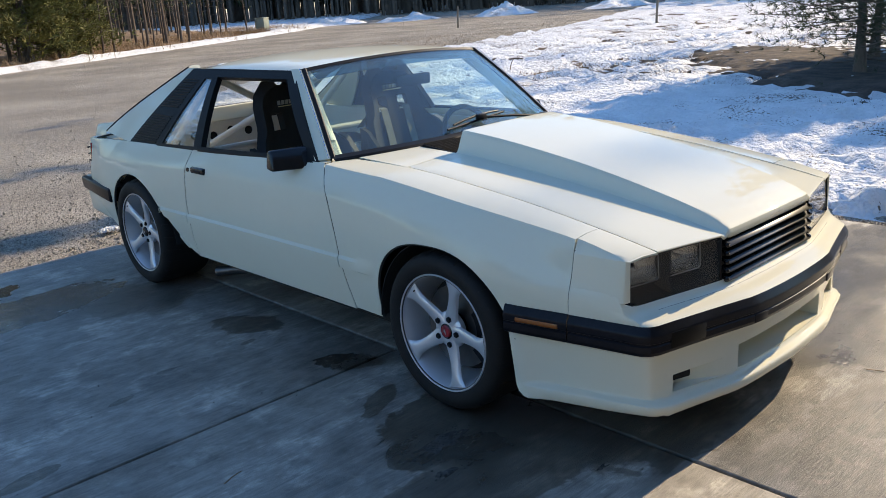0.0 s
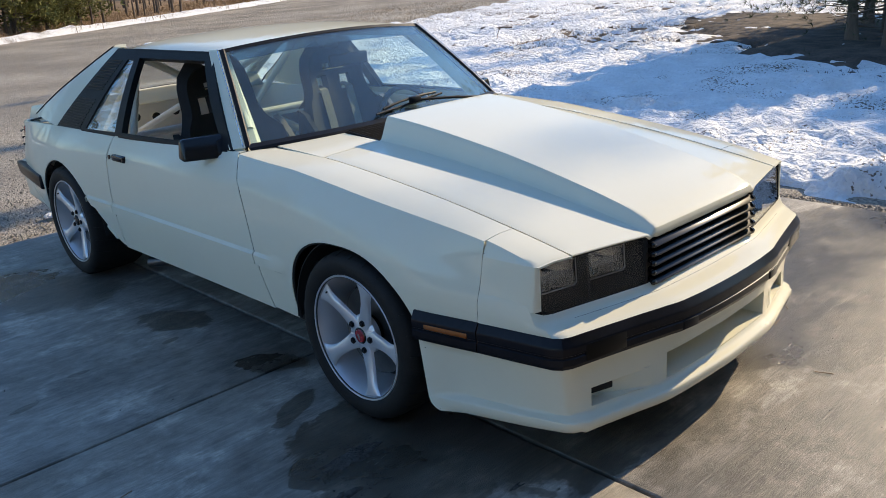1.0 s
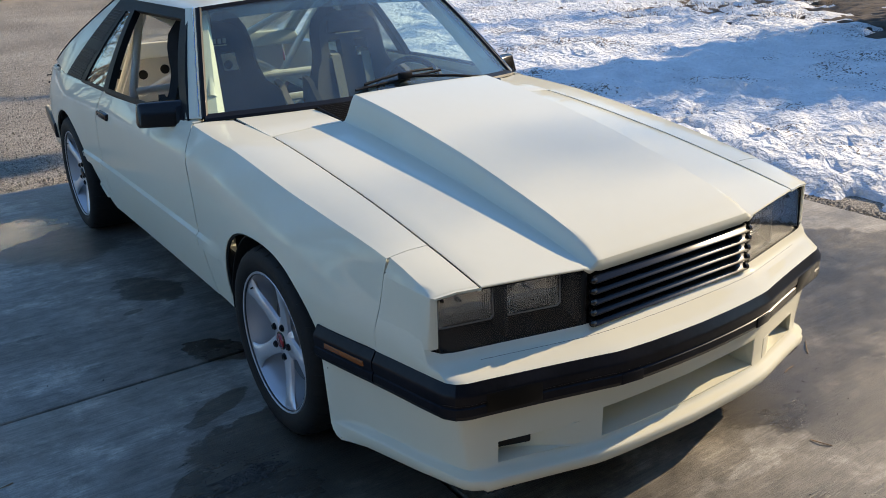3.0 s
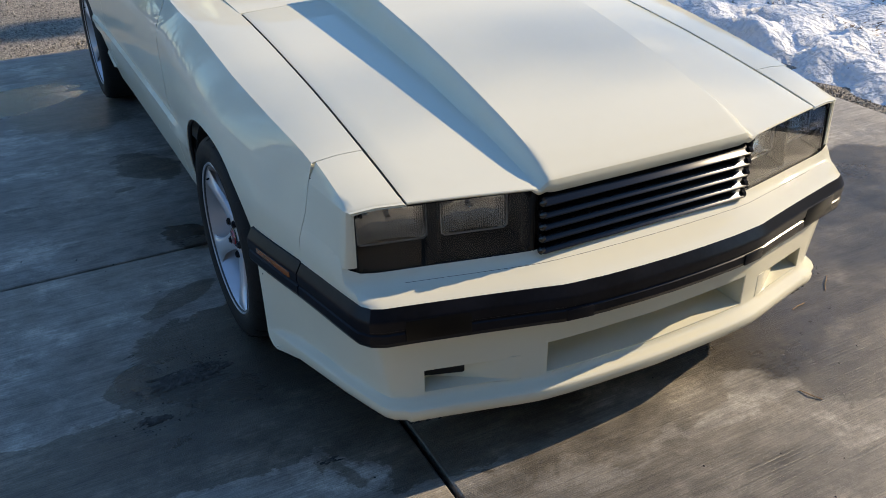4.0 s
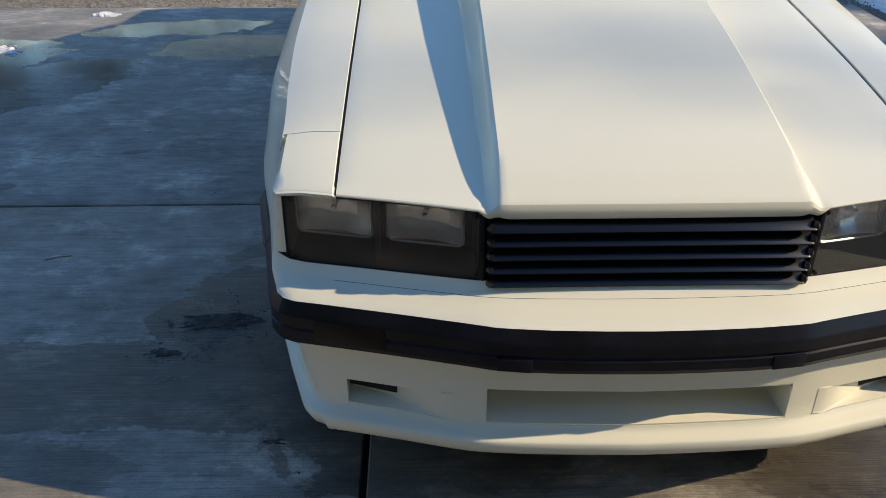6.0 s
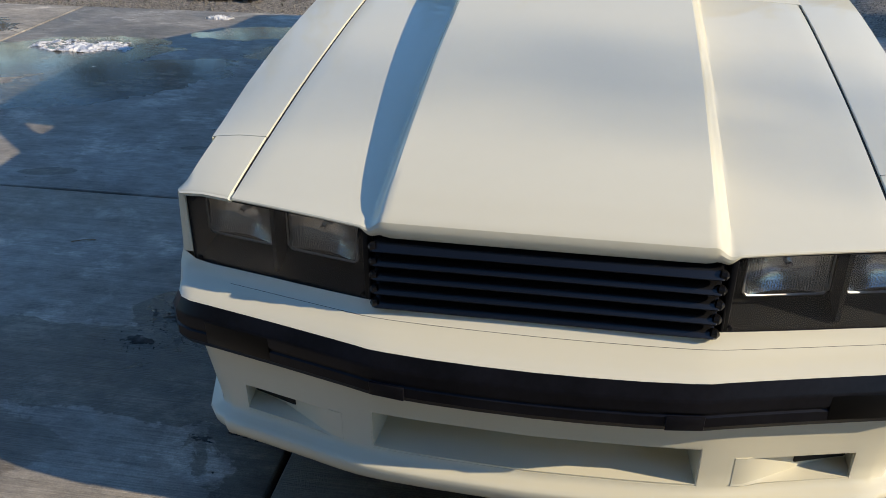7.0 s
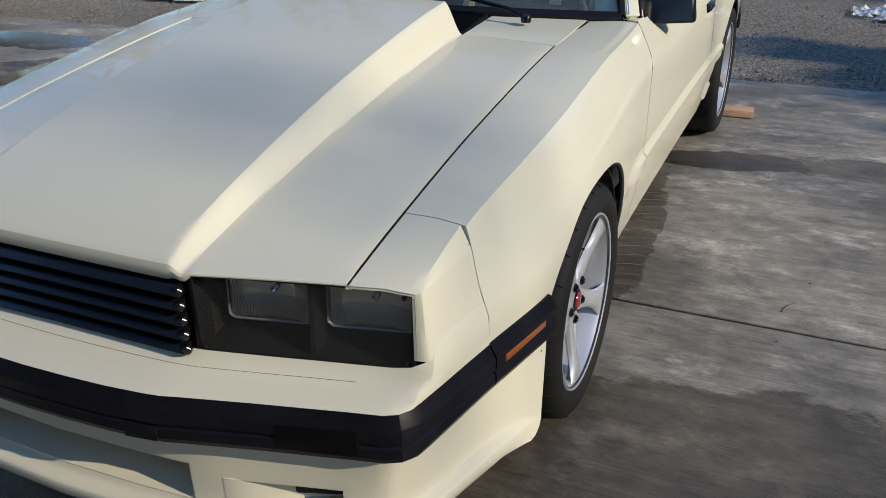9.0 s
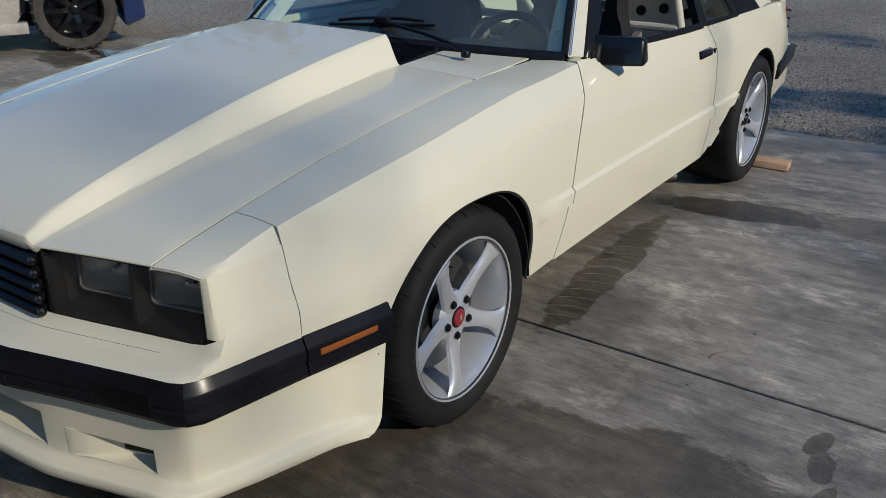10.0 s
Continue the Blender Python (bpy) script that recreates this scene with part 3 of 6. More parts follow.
for k in range(22000):
    if k < 18000:
        x, y = rs.uniform(-7, 6), 3.645 + rs.exponential(1.9)
        if x > near_edge(y) + 0.1:
            continue
    else:
        x, y = 2.60 + rs.uniform(0, 0.16), rs.uniform(-4, 3.6)
    r = rs.uniform(0.004, 0.011) * (0.8 if k >= 18000 else 1) * (1.7 if rs.rand() < 0.06 else 1)
    m = Euler(rs.uniform(0, 6.3, 3)).to_matrix() @ Matrix.Diagonal(Vector((1, rs.uniform(0.6, 1), rs.uniform(0.5, 0.9))))
    o = len(sv)
    sv += [tuple(Vector((x, y, -0.028 + 0.4 * r)) + r * (m @ Vector(p))) for p in ico]
    sf += [tuple(i + o for i in f) for f in icf]
me = bpy.data.meshes.new("loose_gravel")
me.from_pydata(sv, [], sf)
me.materials.append(stone_mix)
tagged(new("loose_gravel", me), "loose grey and tan gravel stones along the slab edge", "gravel", kind="stuff")


# ---- the car: right side at -x, nose towards -y ----
car = tagged(new("car"), "cream-white two-door hatchback coupe with a hood scoop on the driveway", "car")

TX = [(-0.80, 0.758), (-0.58, 0.759), (-0.3, 0.777), (0, 0.789), (0.4, 0.790), (0.7, 0.781), (0.84, 0.781), (1.3, 0.81), (1.77, 0.83), (2.6, 0.832), (3.0, 0.812), (3.35, 0.76)]
TZ = [(-0.80, 0.706), (-0.58, 0.756), (0, 0.830), (0.4, 0.871), (0.7, 0.891), (0.84, 0.888), (1.3, 0.880), (1.77, 0.868), (2.26, 0.857), (2.6, 0.85), (3.0, 0.832), (3.35, 0.80)]
XS = [(-0.80, 0.764), (-0.58, 0.786), (-0.2, 0.850), (0, 0.866), (0.3, 0.864), (0.7, 0.856), (1.3, 0.864), (1.77, 0.872), (2.5, 0.882), (3.0, 0.858), (3.35, 0.79)]
XA = [(-0.80, 0.768), (-0.58, 0.806), (-0.33, 0.856), (0, 0.878), (0.35, 0.868), (0.62, 0.862), (1.3, 0.866), (1.8, 0.872), (2.15, 0.880), (2.5, 0.895), (2.9, 0.880), (3.35, 0.81)]
R_TYRE, HUB_Z, REAR_Y = 0.317, 0.314, 2.555


def side_x(y, z):
    """Half the width of the body skin at length y and height z, below the crest."""
    t, tz = smooth(y, TX), smooth(y, TZ)
    xs, xa = smooth(y, XS), smooth(y, XA)
    z2 = min(0.58, tz - 0.20)
    x = smooth(-z, [(-tz, t), (-tz + 0.025, lerp(t, xs, 0.26)), (-tz + 0.125, xs), (-z2, xa), (-z2 + 0.13, xa - 0.006), (-z2 + 0.32, xa - 0.034)])
    if 0.378 < y < 2.25 and 0.464 < z < 0.513:
        x += 0.013 * min(1.0, (y - 0.378) / 0.16)
    return x


def front_arch(y):
    d = abs(y)
    if y > 0:
        return 0 if y > 0.376 else HUB_Z + 0.346 * max(0.0, 1 - (y / 0.376) ** 2.6) ** (1 / 2.6)
    return 0 if d > 0.362 else HUB_Z + math.sqrt(max(0.0, 0.362**2 - d * d)) * 0.956


def rear_arch(y):
    d = abs(y - REAR_Y)
    if 1.90 < y < 2.235:
        return smooth(y, [(1.90, 0.275), (1.96, 0.292), (2.08, 0.378), (2.17, 0.452), (2.235, 0.525)])
    return 0 if d > 0.360 else HUB_Z + math.sqrt(max(0.0, 0.360**2 - d * d)) * 0.99


def hood_z(x, y):
    """The hood's flat, crowned top without the scoop."""
    edge = smooth(y, [(-0.87, 0.704), (-0.795, 0.721), (-0.6, 0.759), (-0.185, 0.823), (0.385, 0.880), (0.75, 0.895)])
    return edge + 0.018 * (1 - min(1.0, abs(x) / 0.65) ** 2)


DROPS = (0.004, 0.012, 0.028, 0.055, 0.09, 0.125)
LOWER = (0.60, 0.57, 0.54, 0.5205, 0.509, 0.469, 0.463, 0.43, 0.39, 0.35, 0.31, 0.277)


def skin(ycols, low, rows=LOWER, top=None, shear=None):
    """A side panel: columns along the car, rows from the top inwards edge over the crest down to the sill."""
    P = []
    for y0 in ycols:
        col = []
        tz, tx = smooth(y0, TZ), smooth(y0, TX)
        for p in (top(y0, tx, tz) if top else ()):
            col.append((-p[0], y0 if shear is None else shear(y0, p[1]), p[1]))
        for z in [tz] + [tz - d for d in DROPS] + list(rows):
            z = max(z, low(y0))
            y = y0 if shear is None else shear(y0, z)
            col.append((-side_x(y, z), y, z))
        P.append(col)
    return P


def both(name, P, mat, thick=0.006, side=1, angle=32, label=""):
    for s in (0, 1):
        bm = sheet(P, thick, side=side)
        part(name, mirror_bm(bm) if s else bm, mat, car, label, angle)


def seam_x(y):
    """Where the hood meets the fender."""
    return smooth(y, [(-0.80, 0.626), (-0.2, 0.625), (0.40, 0.626), (0.75, 0.638)])


def fender_top(y, tx, tz):
    x0 = seam_x(y) + 0.0062
    zi = hood_z(x0, y)
    return [(x0, zi - 0.024), (x0 + 0.0003, zi - 0.0022), (x0 + 0.0018, zi - 0.0004), (lerp(x0, tx, 0.5), lerp(zi, tz, 0.42) + 0.003), (tx - 0.024, lerp(zi, tz, 0.85) + 0.002), (tx - 0.009, tz + 0.0015)]


def seam_front(z):
    return smooth(z, [(0.28, 0.562), (0.47, 0.606), (0.72, 0.652), (0.88, 0.752)])


def seam_rear(z):
    return smooth(z, [(0.28, 1.93), (0.6, 1.925), (0.77, 1.895), (0.87, 1.85)])


def arcs(c, r, n):
    return [c - r - 0.0006] + [c - r * math.cos(math.pi * k / n) for k in range(n + 1)] + [c + r + 0.0006]


# front fenders
cols = [-0.5712, -0.52, -0.45, -0.40] + [c for c in arcs(0, 0.362, 48) if c <= 0] + [c for c in arcs(0, 0.376, 52) if c > 0] + [0.40, 0.45, 0.50, 0.55]
fender_low = lambda y: 0.500 if y < -0.3625 else max(front_arch(y), 0.285)
bend = lambda y, z: y if y < 0.38 else lerp(0.38, seam_front(z) - 0.003, (y - 0.38) / 0.17)
both("fender", skin(cols, fender_low, top=fender_top, shear=bend), paint, 0.010)
# header panels round the headlights, with a rolled front edge
P = []
for k in range(10):
    arc = radians((90, 90, 90, 60, 30, 0, 0, 0, 0, 0)[k])
    along = (0, 0, 0, 0, 0, 0, 0.15, 0.4, 0.7, 1.0)[k]
    tuck = 0.030 if k == 0 else 0.0
    cut, drop = 0.012 * (1 - math.sin(arc)) + tuck, 0.0065 * (1 - math.cos(arc)) + (0.001 if k < 2 else 0.0)
    col = []
    tx, tz = smooth(-0.766, TX), smooth(-0.766, TZ)
    for n, (x, z) in enumerate(fender_top(-0.766, tx, tz)):
        front = lerp(-0.864, -0.771, (x - 0.345) / 0.41)
        y = lerp(front + cut, -0.5732, along)
        fz = fender_top(y, smooth(y, TX), smooth(y, TZ))[n][1]
        if n == 0 and k < 6:
            fz += 0.021
        col.append((-x, y, fz - drop))
    for z, share in [(tz, 0.9)] + [(tz - d, w) for d, w in zip(DROPS[:4], (0.75, 0.45, 0.0, 0.0))] + [(0.64, 0), (0.618, 0), (0.598, 0), (0.575, 0)]:
        y = lerp(-0.771 + cut, -0.5732, along)
        full = side_x(y, z)
        x = full - max(0.0, full - 0.742) * (1 - math.cos(arc)) - (0.001 if k < 2 else 0.0)
        col.append((-x, y, z - drop * share))
    P.append(col)
both("header_panel", P, paint, 0.006)
# doors
dcols = [k / 24 for k in range(25)]
dshear = lambda u, z: lerp(seam_front(z) + 0.003, seam_rear(z) - 0.003, u)
P = []
for u in dcols:
    col = []
    for k, d in enumerate((0.0,) + DROPS):
        y = dshear(u, 0.85)
        z = smooth(y, TZ) - d
        y = dshear(u, z)
        z = smooth(y, TZ) - d
        col.append((-side_x(y, z), y, z))
    y, z = col[0][1], col[0][2]
    col.insert(0, (-(smooth(y, TX) - 0.030), y, z + 0.001))
    for z in LOWER:
        y = dshear(u, z)
        col.append((-side_x(y, z), y, z))
    P.append(col)
both("door", P, paint, 0.030)
# rear quarters
qcols = [k / 20 for k in range(20)] + [2.168, 2.175, 2.19, 2.205, 2.22, 2.234] + [c for c in arcs(REAR_Y, 0.360, 44) if c > 2.236] + [2.95, 3.02, 3.10, 3.18, 3.25, 3.30, 3.34]
P = []
for y0 in qcols:
    col = []
    for k in range(1 + len(DROPS) + len(LOWER) + 1):
        yy = lambda z: lerp(seam_rear(z) + 0.003, 2.16, y0) if y0 < 1 else y0
        if k <= len(DROPS) + 1:
            d = (0,) + (0.0,) + DROPS
            z = smooth(yy(0.86), TZ) - d[k]
        else:
            z = LOWER[k - len(DROPS) - 2]
        y = yy(z)
        z = max(z, rear_arch(y), 0.277 if y < 2.9 else lerp(0.277, 0.42, min(1, (y - 2.9) / 0.4)))
        col.append((-(side_x(y, z) - (0.032 if k == 0 else 0)), y, z))
    P.append(col)
both("quarter_panel", P, paint, 0.010)

# dark tubes round the wheel openings, for the shade under the rolled lips
for s in (-1, 1):
    line = [(y, front_arch(y)) for y in [-0.361 * math.cos(math.pi * k / 48) for k in range(25)]] + [(0.3755 * math.sin(math.pi * k / 48), front_arch(0.3755 * math.sin(math.pi * k / 48))) for k in range(1, 25)] + [(0.3765, 0.31), (0.3765, 0.287)]
    part("arch_lip_shade", tube([(s * (side_x(y, max(z, 0.31)) - 0.0085), y, max(z, 0.285) - 0.0015) for y, z in line], 0.0062, 8), dark_inner, car)
    line = [(y, rear_arch(y)) for y in [1.93 + 0.305 * k / 20 for k in range(20)]] + [(y, rear_arch(y)) for y in [REAR_Y + 0.3595 * math.cos(math.pi * (1 - k / 40)) for k in range(41)] if y > 2.236]
    part("arch_lip_shade", tube([(s * (side_x(y, max(z, 0.31)) - 0.0085), y, max(z, 0.279) - 0.0010) for y, z in line], 0.0062, 8), dark_inner, car)

# dark strips behind the panel seams, for the shade and dirt deep in the gaps
for s in (-1, 1):
    for line, top in ((seam_front, 0.872), (seam_rear, 0.862)):
        zs = [lerp(0.295, top, k / 16) for k in range(17)]
        part("seam_dark_strip", sheet([[(s * (side_x(line(z) + d, z) - (0.0145 if 0.464 < z < 0.513 else 0.0045)), line(z) + d, z) for d in (-0.008, 0.008)] for z in zs], 0.002, side=s), dark_inner, car)
    zs = [lerp(0.515, 0.722, k / 10) for k in range(11)]
    part("seam_dark_strip", sheet([[(s * (side_x(-0.5725 + d, z) - 0.0040), -0.5725 + d, z) for d in (-0.006, 0.006)] for z in zs], 0.002, side=s), dark_inner, car)
    part("seam_dark_strip", sheet([[(s * (seam_x(y) + d), y, hood_z(seam_x(y), y) - 0.0052) for d in (-0.002, 0.0085)] for y in [-0.792] + [lerp(-0.765, 0.70, k / 24) for k in range(25)]], 0.002, side=-s), dark_inner, car)

# hood with its scoop
SCOOP = [(-0.90, 0.014), (-0.86, 0.022), (-0.78, 0.036), (-0.6, 0.050), (-0.2, 0.072), (0.2, 0.086), (0.42, 0.090)]


def hood_edge(u, y):
    return u if abs(u) <= 0.356 else math.copysign(lerp(0.356, seam_x(y), (abs(u) - 0.356) / (0.645 - 0.356)), u)


def hood_front(x):
    x = abs(x)
    return -0.868 + 0.006 * (x / 0.335) ** 2 if x < 0.335 else lerp(-0.862, -0.792, (x - 0.335) / (0.645 - 0.335))


def scoop_share(x, y):
    f = (y + 0.87) / 1.27
    a, b = lerp(0.300, 0.300, f), lerp(0.328, 0.349, f)
    t = (abs(x) - a) / (b - a)
    return 1.0 if t <= 0 else (0.0 if t >= 1 else 1 - (t * t * (3 - 2 * t) * 0.5 + t * 0.5))


hx = [0, 0.08, 0.16, 0.22, 0.26, 0.285, 0.298, 0.304, 0.310, 0.315, 0.320, 0.325, 0.330, 0.335, 0.340, 0.345, 0.350, 0.355, 0.37, 0.42, 0.48, 0.54, 0.60, 0.635, 0.645]
hx = [-v for v in hx[:0:-1]] + hx
roll = [(-0.003, -0.048), (-0.0095, -0.036), (-0.0105, -0.025), (-0.007, -0.0145), (0.002, -0.0065), (0.016, -0.0018)]


def hood_point(x, y, dz=0.0):
    return (x, y, hood_z(x, y) + smooth(y, SCOOP) * scoop_share(x, y) + dz)


P = []
for x in hx:
    yf = hood_front(x)
    col = []
    w = smooth(abs(x), [(0.295, 1.0), (0.345, 0.22)])
    for dy, dz in roll:
        col.append((hood_edge(x, yf), yf + dy * (0.45 + 0.55 * w), hood_point(x, yf + 0.010)[2] + dz * w))
    for t in [0.03, 0.06, 0.10] + [0.15 + 0.85 * k / 26 for k in range(27)]:
        y = lerp(yf, 0.386, t)
        col.append(hood_point(hood_edge(x, y), y, -0.0022 if abs(x) > 0.64 else (-0.0006 if abs(x) > 0.63 else 0.0)))
    P.append(col)
hood = part("hood", sheet(P, 0.008, side=1), paint, car, "cream hood with a raised cowl-induction scoop", 28)
# the closed rear wall of the scoop
P = []
for x in [v for v in hx if abs(v) <= 0.351]:
    lo, hi = hood_z(x, 0.386), hood_point(x, 0.386)[2]
    P.append([(x, 0.3875, lo - 0.02), (x, 0.3875, lerp(lo, hi, 0.5)), (x, 0.386, hi)])
part("scoop_rear", sheet(P, 0.010, side=-1), paint, hood)


# cowl: painted corners and the black louvred vent
def glass_base(x):
    """The lower edge of the windshield."""
    f = (abs(x) / 0.73) ** 2
    return (x, lerp(0.605, 0.765, f), lerp(0.915, 0.897, f))


for s in (-1, 1):
    P = []
    for k in range(9):
        x = s * lerp(0.354, 0.634, k / 8)
        e = glass_base(x)
        P.append([(x, 0.390, hood_z(x, 0.390) - 0.010), (x, 0.392, hood_z(x, 0.39) - 0.001)] + [(x, lerp(0.394, e[1] - 0.022, t), lerp(hood_z(x, 0.39), e[2] - 0.008, t)) for t in (0, 0.5, 1)])
    part("cowl_panel", sheet(P, 0.006, side=s), paint, car)
vent = part("cowl_vent", box(-0.345, 0.345, 0.392, 0.60, 0.866, 0.876), black_trim, car, "black louvred cowl vent")
for k in range(10):
    y, h = 0.402 + 0.0205 * k, 0.020 * k / 9
    part("slat", hexa([(-0.342, y, 0.870 + h), (-0.342, y + 0.008, 0.870 + h), (-0.342, y + 0.012, 0.896 + h), (-0.342, y + 0.006, 0.897 + h), (0.342, y, 0.870 + h), (0.342, y + 0.008, 0.870 + h), (0.342, y + 0.012, 0.896 + h), (0.342, y + 0.006, 0.897 + h)]), black_trim, vent)
for s in (-1, 1):
    part("vent_rail", hexa([(s * 0.338, 0.394, 0.868), (s * 0.348, 0.394, 0.868), (s * 0.348, 0.394, 0.891), (s * 0.338, 0.394, 0.891), (s * 0.338, 0.605, 0.868), (s * 0.348, 0.605, 0.868), (s * 0.348, 0.605, 0.912), (s * 0.338, 0.605, 0.912)], 0.002), black_trim, vent)


# roof, pillars, glass
def glass_top(x):
    f = (abs(x) / 0.572) ** 2
    return (x, lerp(1.092, 1.150, f), lerp(1.287, 1.257, f))


def roof_z(x, y):
    arch = smooth(y, [(1.05, 1.282), (1.25, 1.298), (1.6, 1.306), (2.0, 1.292), (2.35, 1.246)])
    f = abs(x) / 0.585
    return arch - 0.028 * f**2 - 0.020 * f**6


P = []
for k in range(25):
    x = lerp(-0.592, 0.592, k / 24)
    y0 = glass_top(x)[1] + 0.012
    col = [(x, lerp(y0, 2.245 - 0.05 * (x / 0.6) ** 2, t / 22), 0) for t in range(23)]
    P.append([(a, b, roof_z(a, b)) for a, b, _ in col])
for j in (0, -1):
    P[j] = [(a, b, c - 0.012) for a, b, c in P[j]]
part("roof", sheet(P, 0.022, side=1), paint, car, "cream steel roof", 40)


def pane(lower, upper, n, bulge, thick, name, mat, label="", steps=8, shrink=1.0):
    P = []
    for k in range(n + 1):
        u = lerp(-1, 1, k / n) * shrink
        a, b = lower(u), upper(u)
        P.append([(*mix3(a, b, t / steps)[:2], mix3(a, b, t / steps)[2] + bulge * 4 * (t / steps) * (1 - t / steps)) for t in range(steps + 1)])
    ob = part(name, sheet(P, thick), mat, car, label)
    return ob


ws = pane(lambda u: glass_base(0.722 * u), lambda u: glass_top(0.560 * u), 24, 0.012, 0.004, "windshield", windshield_glass, "clear laminated windshield with a tinted top band")
ws.visible_shadow = False
# black surround of the windshield
rim = [glass_base(0.735 * u) for u in [lerp(-1, 1, k / 20) for k in range(21)]]
rim_low = [[(p[0], p[1] - 0.024, p[2] - 0.006), (p[0], p[1] - 0.018, p[2] + 0.003), (p[0] * 0.992, p[1] + 0.010, p[2] + 0.014)] for p in rim]
part("windshield_trim", sheet(rim_low, 0.008), black_trim, car, "black windshield gasket")
rim = [glass_top(0.578 * u) for u in [lerp(-1, 1, k / 20) for k in range(21)]]
part("windshield_trim", sheet([[(p[0] * 0.992, p[1] - 0.010, p[2] - 0.005), (p[0], p[1] + 0.002, p[2] + 0.006), (p[0], p[1] + 0.020, p[2] + 0.004)] for p in rim], 0.008), black_trim, car)
for s in (-1, 1):
    a, b = Vector(glass_base(0.735 * s)), Vector(glass_top(0.575 * s))
    side_rows = []
    for k in range(9):
        p = a.lerp(b, k / 8) + Vector((0, 0, 0.010 * 4 * (k / 8) * (1 - k / 8)))
        side_rows.append([p + Vector((-0.016 * s, -0.004, 0.005)), p + Vector((-0.008 * s, -0.006, 0.009)), p + Vector((0.004 * s, -0.002, 0.006)), p + Vector((0.010 * s, 0.006, -0.004))])
    part("windshield_trim", sheet(side_rows, 0.008, side=-s), black_trim, car)
    # painted pillar beside it, then a bright drip edge
    rows = []
    for k in range(9):
        p = a.lerp(b, k / 8) + Vector((0, 0, 0.008 * 4 * (k / 8) * (1 - k / 8)))
        q = Vector((s * lerp(0.782, 0.603, k / 8), lerp(0.83, 1.205, k / 8), lerp(0.892, 1.262, k / 8)))
        rows.append([p + Vector((0.008 * s, 0.002, 0.002)), p.lerp(q, 0.35) + Vector((0.006 * s, -0.004, 0.004)), p.lerp(q, 0.7) + Vector((0.007 * s, -0.002, 0.002)), q + Vector((0.002 * s, 0, 0))])
    part("front_pillar", sheet(rows, 0.020, side=-s), paint, car)


def house(y, z):
    """Half the width of the upper body's side at length y and height z."""
    t = min(1.0, max(0.0, (z - smooth(y, TZ)) / (1.252 - smooth(y, TZ))))
    return lerp(smooth(y, TX) - 0.004, 0.594, t) + 0.014 * 4 * t * (1 - t)


def upper(name, a, b, c, d, mat, out=0.0, thick=0.012, label="", n=6):
    """A patch of the upper side from four corners (y, z): front low, rear low, rear high, front high; one on each side of the car."""
    made = []
    for s in (-1, 1):
        P = []
        for i in range(n + 1):
            lo, hi = (lerp(a[0], b[0], i / n), lerp(a[1], b[1], i / n)), (lerp(d[0], c[0], i / n), lerp(d[1], c[1], i / n))
            row = []
            for j in range(n + 1):
                y, z = lerp(lo[0], hi[0], j / n), lerp(lo[1], hi[1], j / n)
                row.append((s * (house(y, z) + out), y, z))
            P.append(row)
        made.append(part(name, sheet(P, thick, side=s), mat, car, label))
    return made


# door window frames (black), each bar a piece of its own
upper("window_frame", (0.805, 0.889), (0.875, 0.887), (1.225, 1.222), (1.178, 1.254), black_trim, 0.006, 0.030, "black door window frame")
upper("window_frame", (1.178, 1.218), (1.90, 1.214), (1.925, 1.254), (1.178, 1.256), black_trim, 0.006, 0.030)
upper("window_frame", (1.765, 0.868), (1.845, 0.866), (1.915, 1.220), (1.860, 1.220), black_trim, 0.007, 0.030)
upper("window_frame", (0.84, 0.880), (1.80, 0.860), (1.80, 0.885), (0.875, 0.905), black_trim, 0.008, 0.012, "black rubber sill seal")
upper("quarter_seal", (1.84, 0.860), (2.26, 0.850), (2.26, 0.868), (1.845, 0.880), black_trim, 0.006, 0.012)
for g in upper("quarter_glass", (1.845, 0.872), (2.235, 0.862), (1.985, 1.205), (1.912, 1.210), side_glass, 0.0, 0.004, "clear fixed quarter window"):
    g.visible_shadow = False
upper("quarter_frame", (2.215, 0.856), (2.268, 0.856), (2.005, 1.238), (1.962, 1.238), black_trim, 0.006, 0.022)
upper("quarter_frame", (1.90, 1.205), (1.99, 1.205), (2.00, 1.252), (1.90, 1.254), black_trim, 0.006, 0.022)
louvres = upper("louvre_panel", (2.268, 0.853), (2.618, 0.848), (2.165, 1.250), (1.998, 1.252), black_trim, 0.001, 0.014, "black ribbed quarter louvre")
for side, ob in zip((-1, 1), louvres):
    for k in range(30):
        t = (k + 0.5) / 30
        if 11 < k < 15 or k > 26:
            continue
        f, r = lerp(2.285, 2.010, t), lerp(2.600, 2.155, t)
        z = lerp(0.862, 1.240, t)
        pts = [(side * (house(lerp(f, r, u), z) + 0.0025), lerp(f, r, u), z) for u in (0.03, 0.5, 0.97)]
        part("rib", tube(pts, 0.0032, 5), black_trim, ob)
upper("rear_pillar", (2.612, 0.846), (3.03, 0.875), (2.235, 1.252), (2.160, 1.255), paint, 0.000, 0.030)

# hatch: glass, painted frame, tail lip
hatch_lo, hatch_hi = (lambda u: (0.64 * u, 2.98, 0.925 - 0.02 * u * u)), (lambda u: (0.545 * u, 2.265 - 0.02 * u * u, 1.252 - 0.012 * u * u))
hg = pane(hatch_lo, hatch_hi, 12, 0.020, 0.004, "hatch_glass", hatch_clear, "clear rear hatch glass")
hg.visible_shadow = False
part("hatch_seal", tube([Vector(hatch_lo(u)) + Vector((0, -0.012, 0.004)) for u in (-1, -0.75, -0.5, -0.25, 0, 0.25, 0.5, 0.75, 1)], 0.008, 6), black_trim, car)
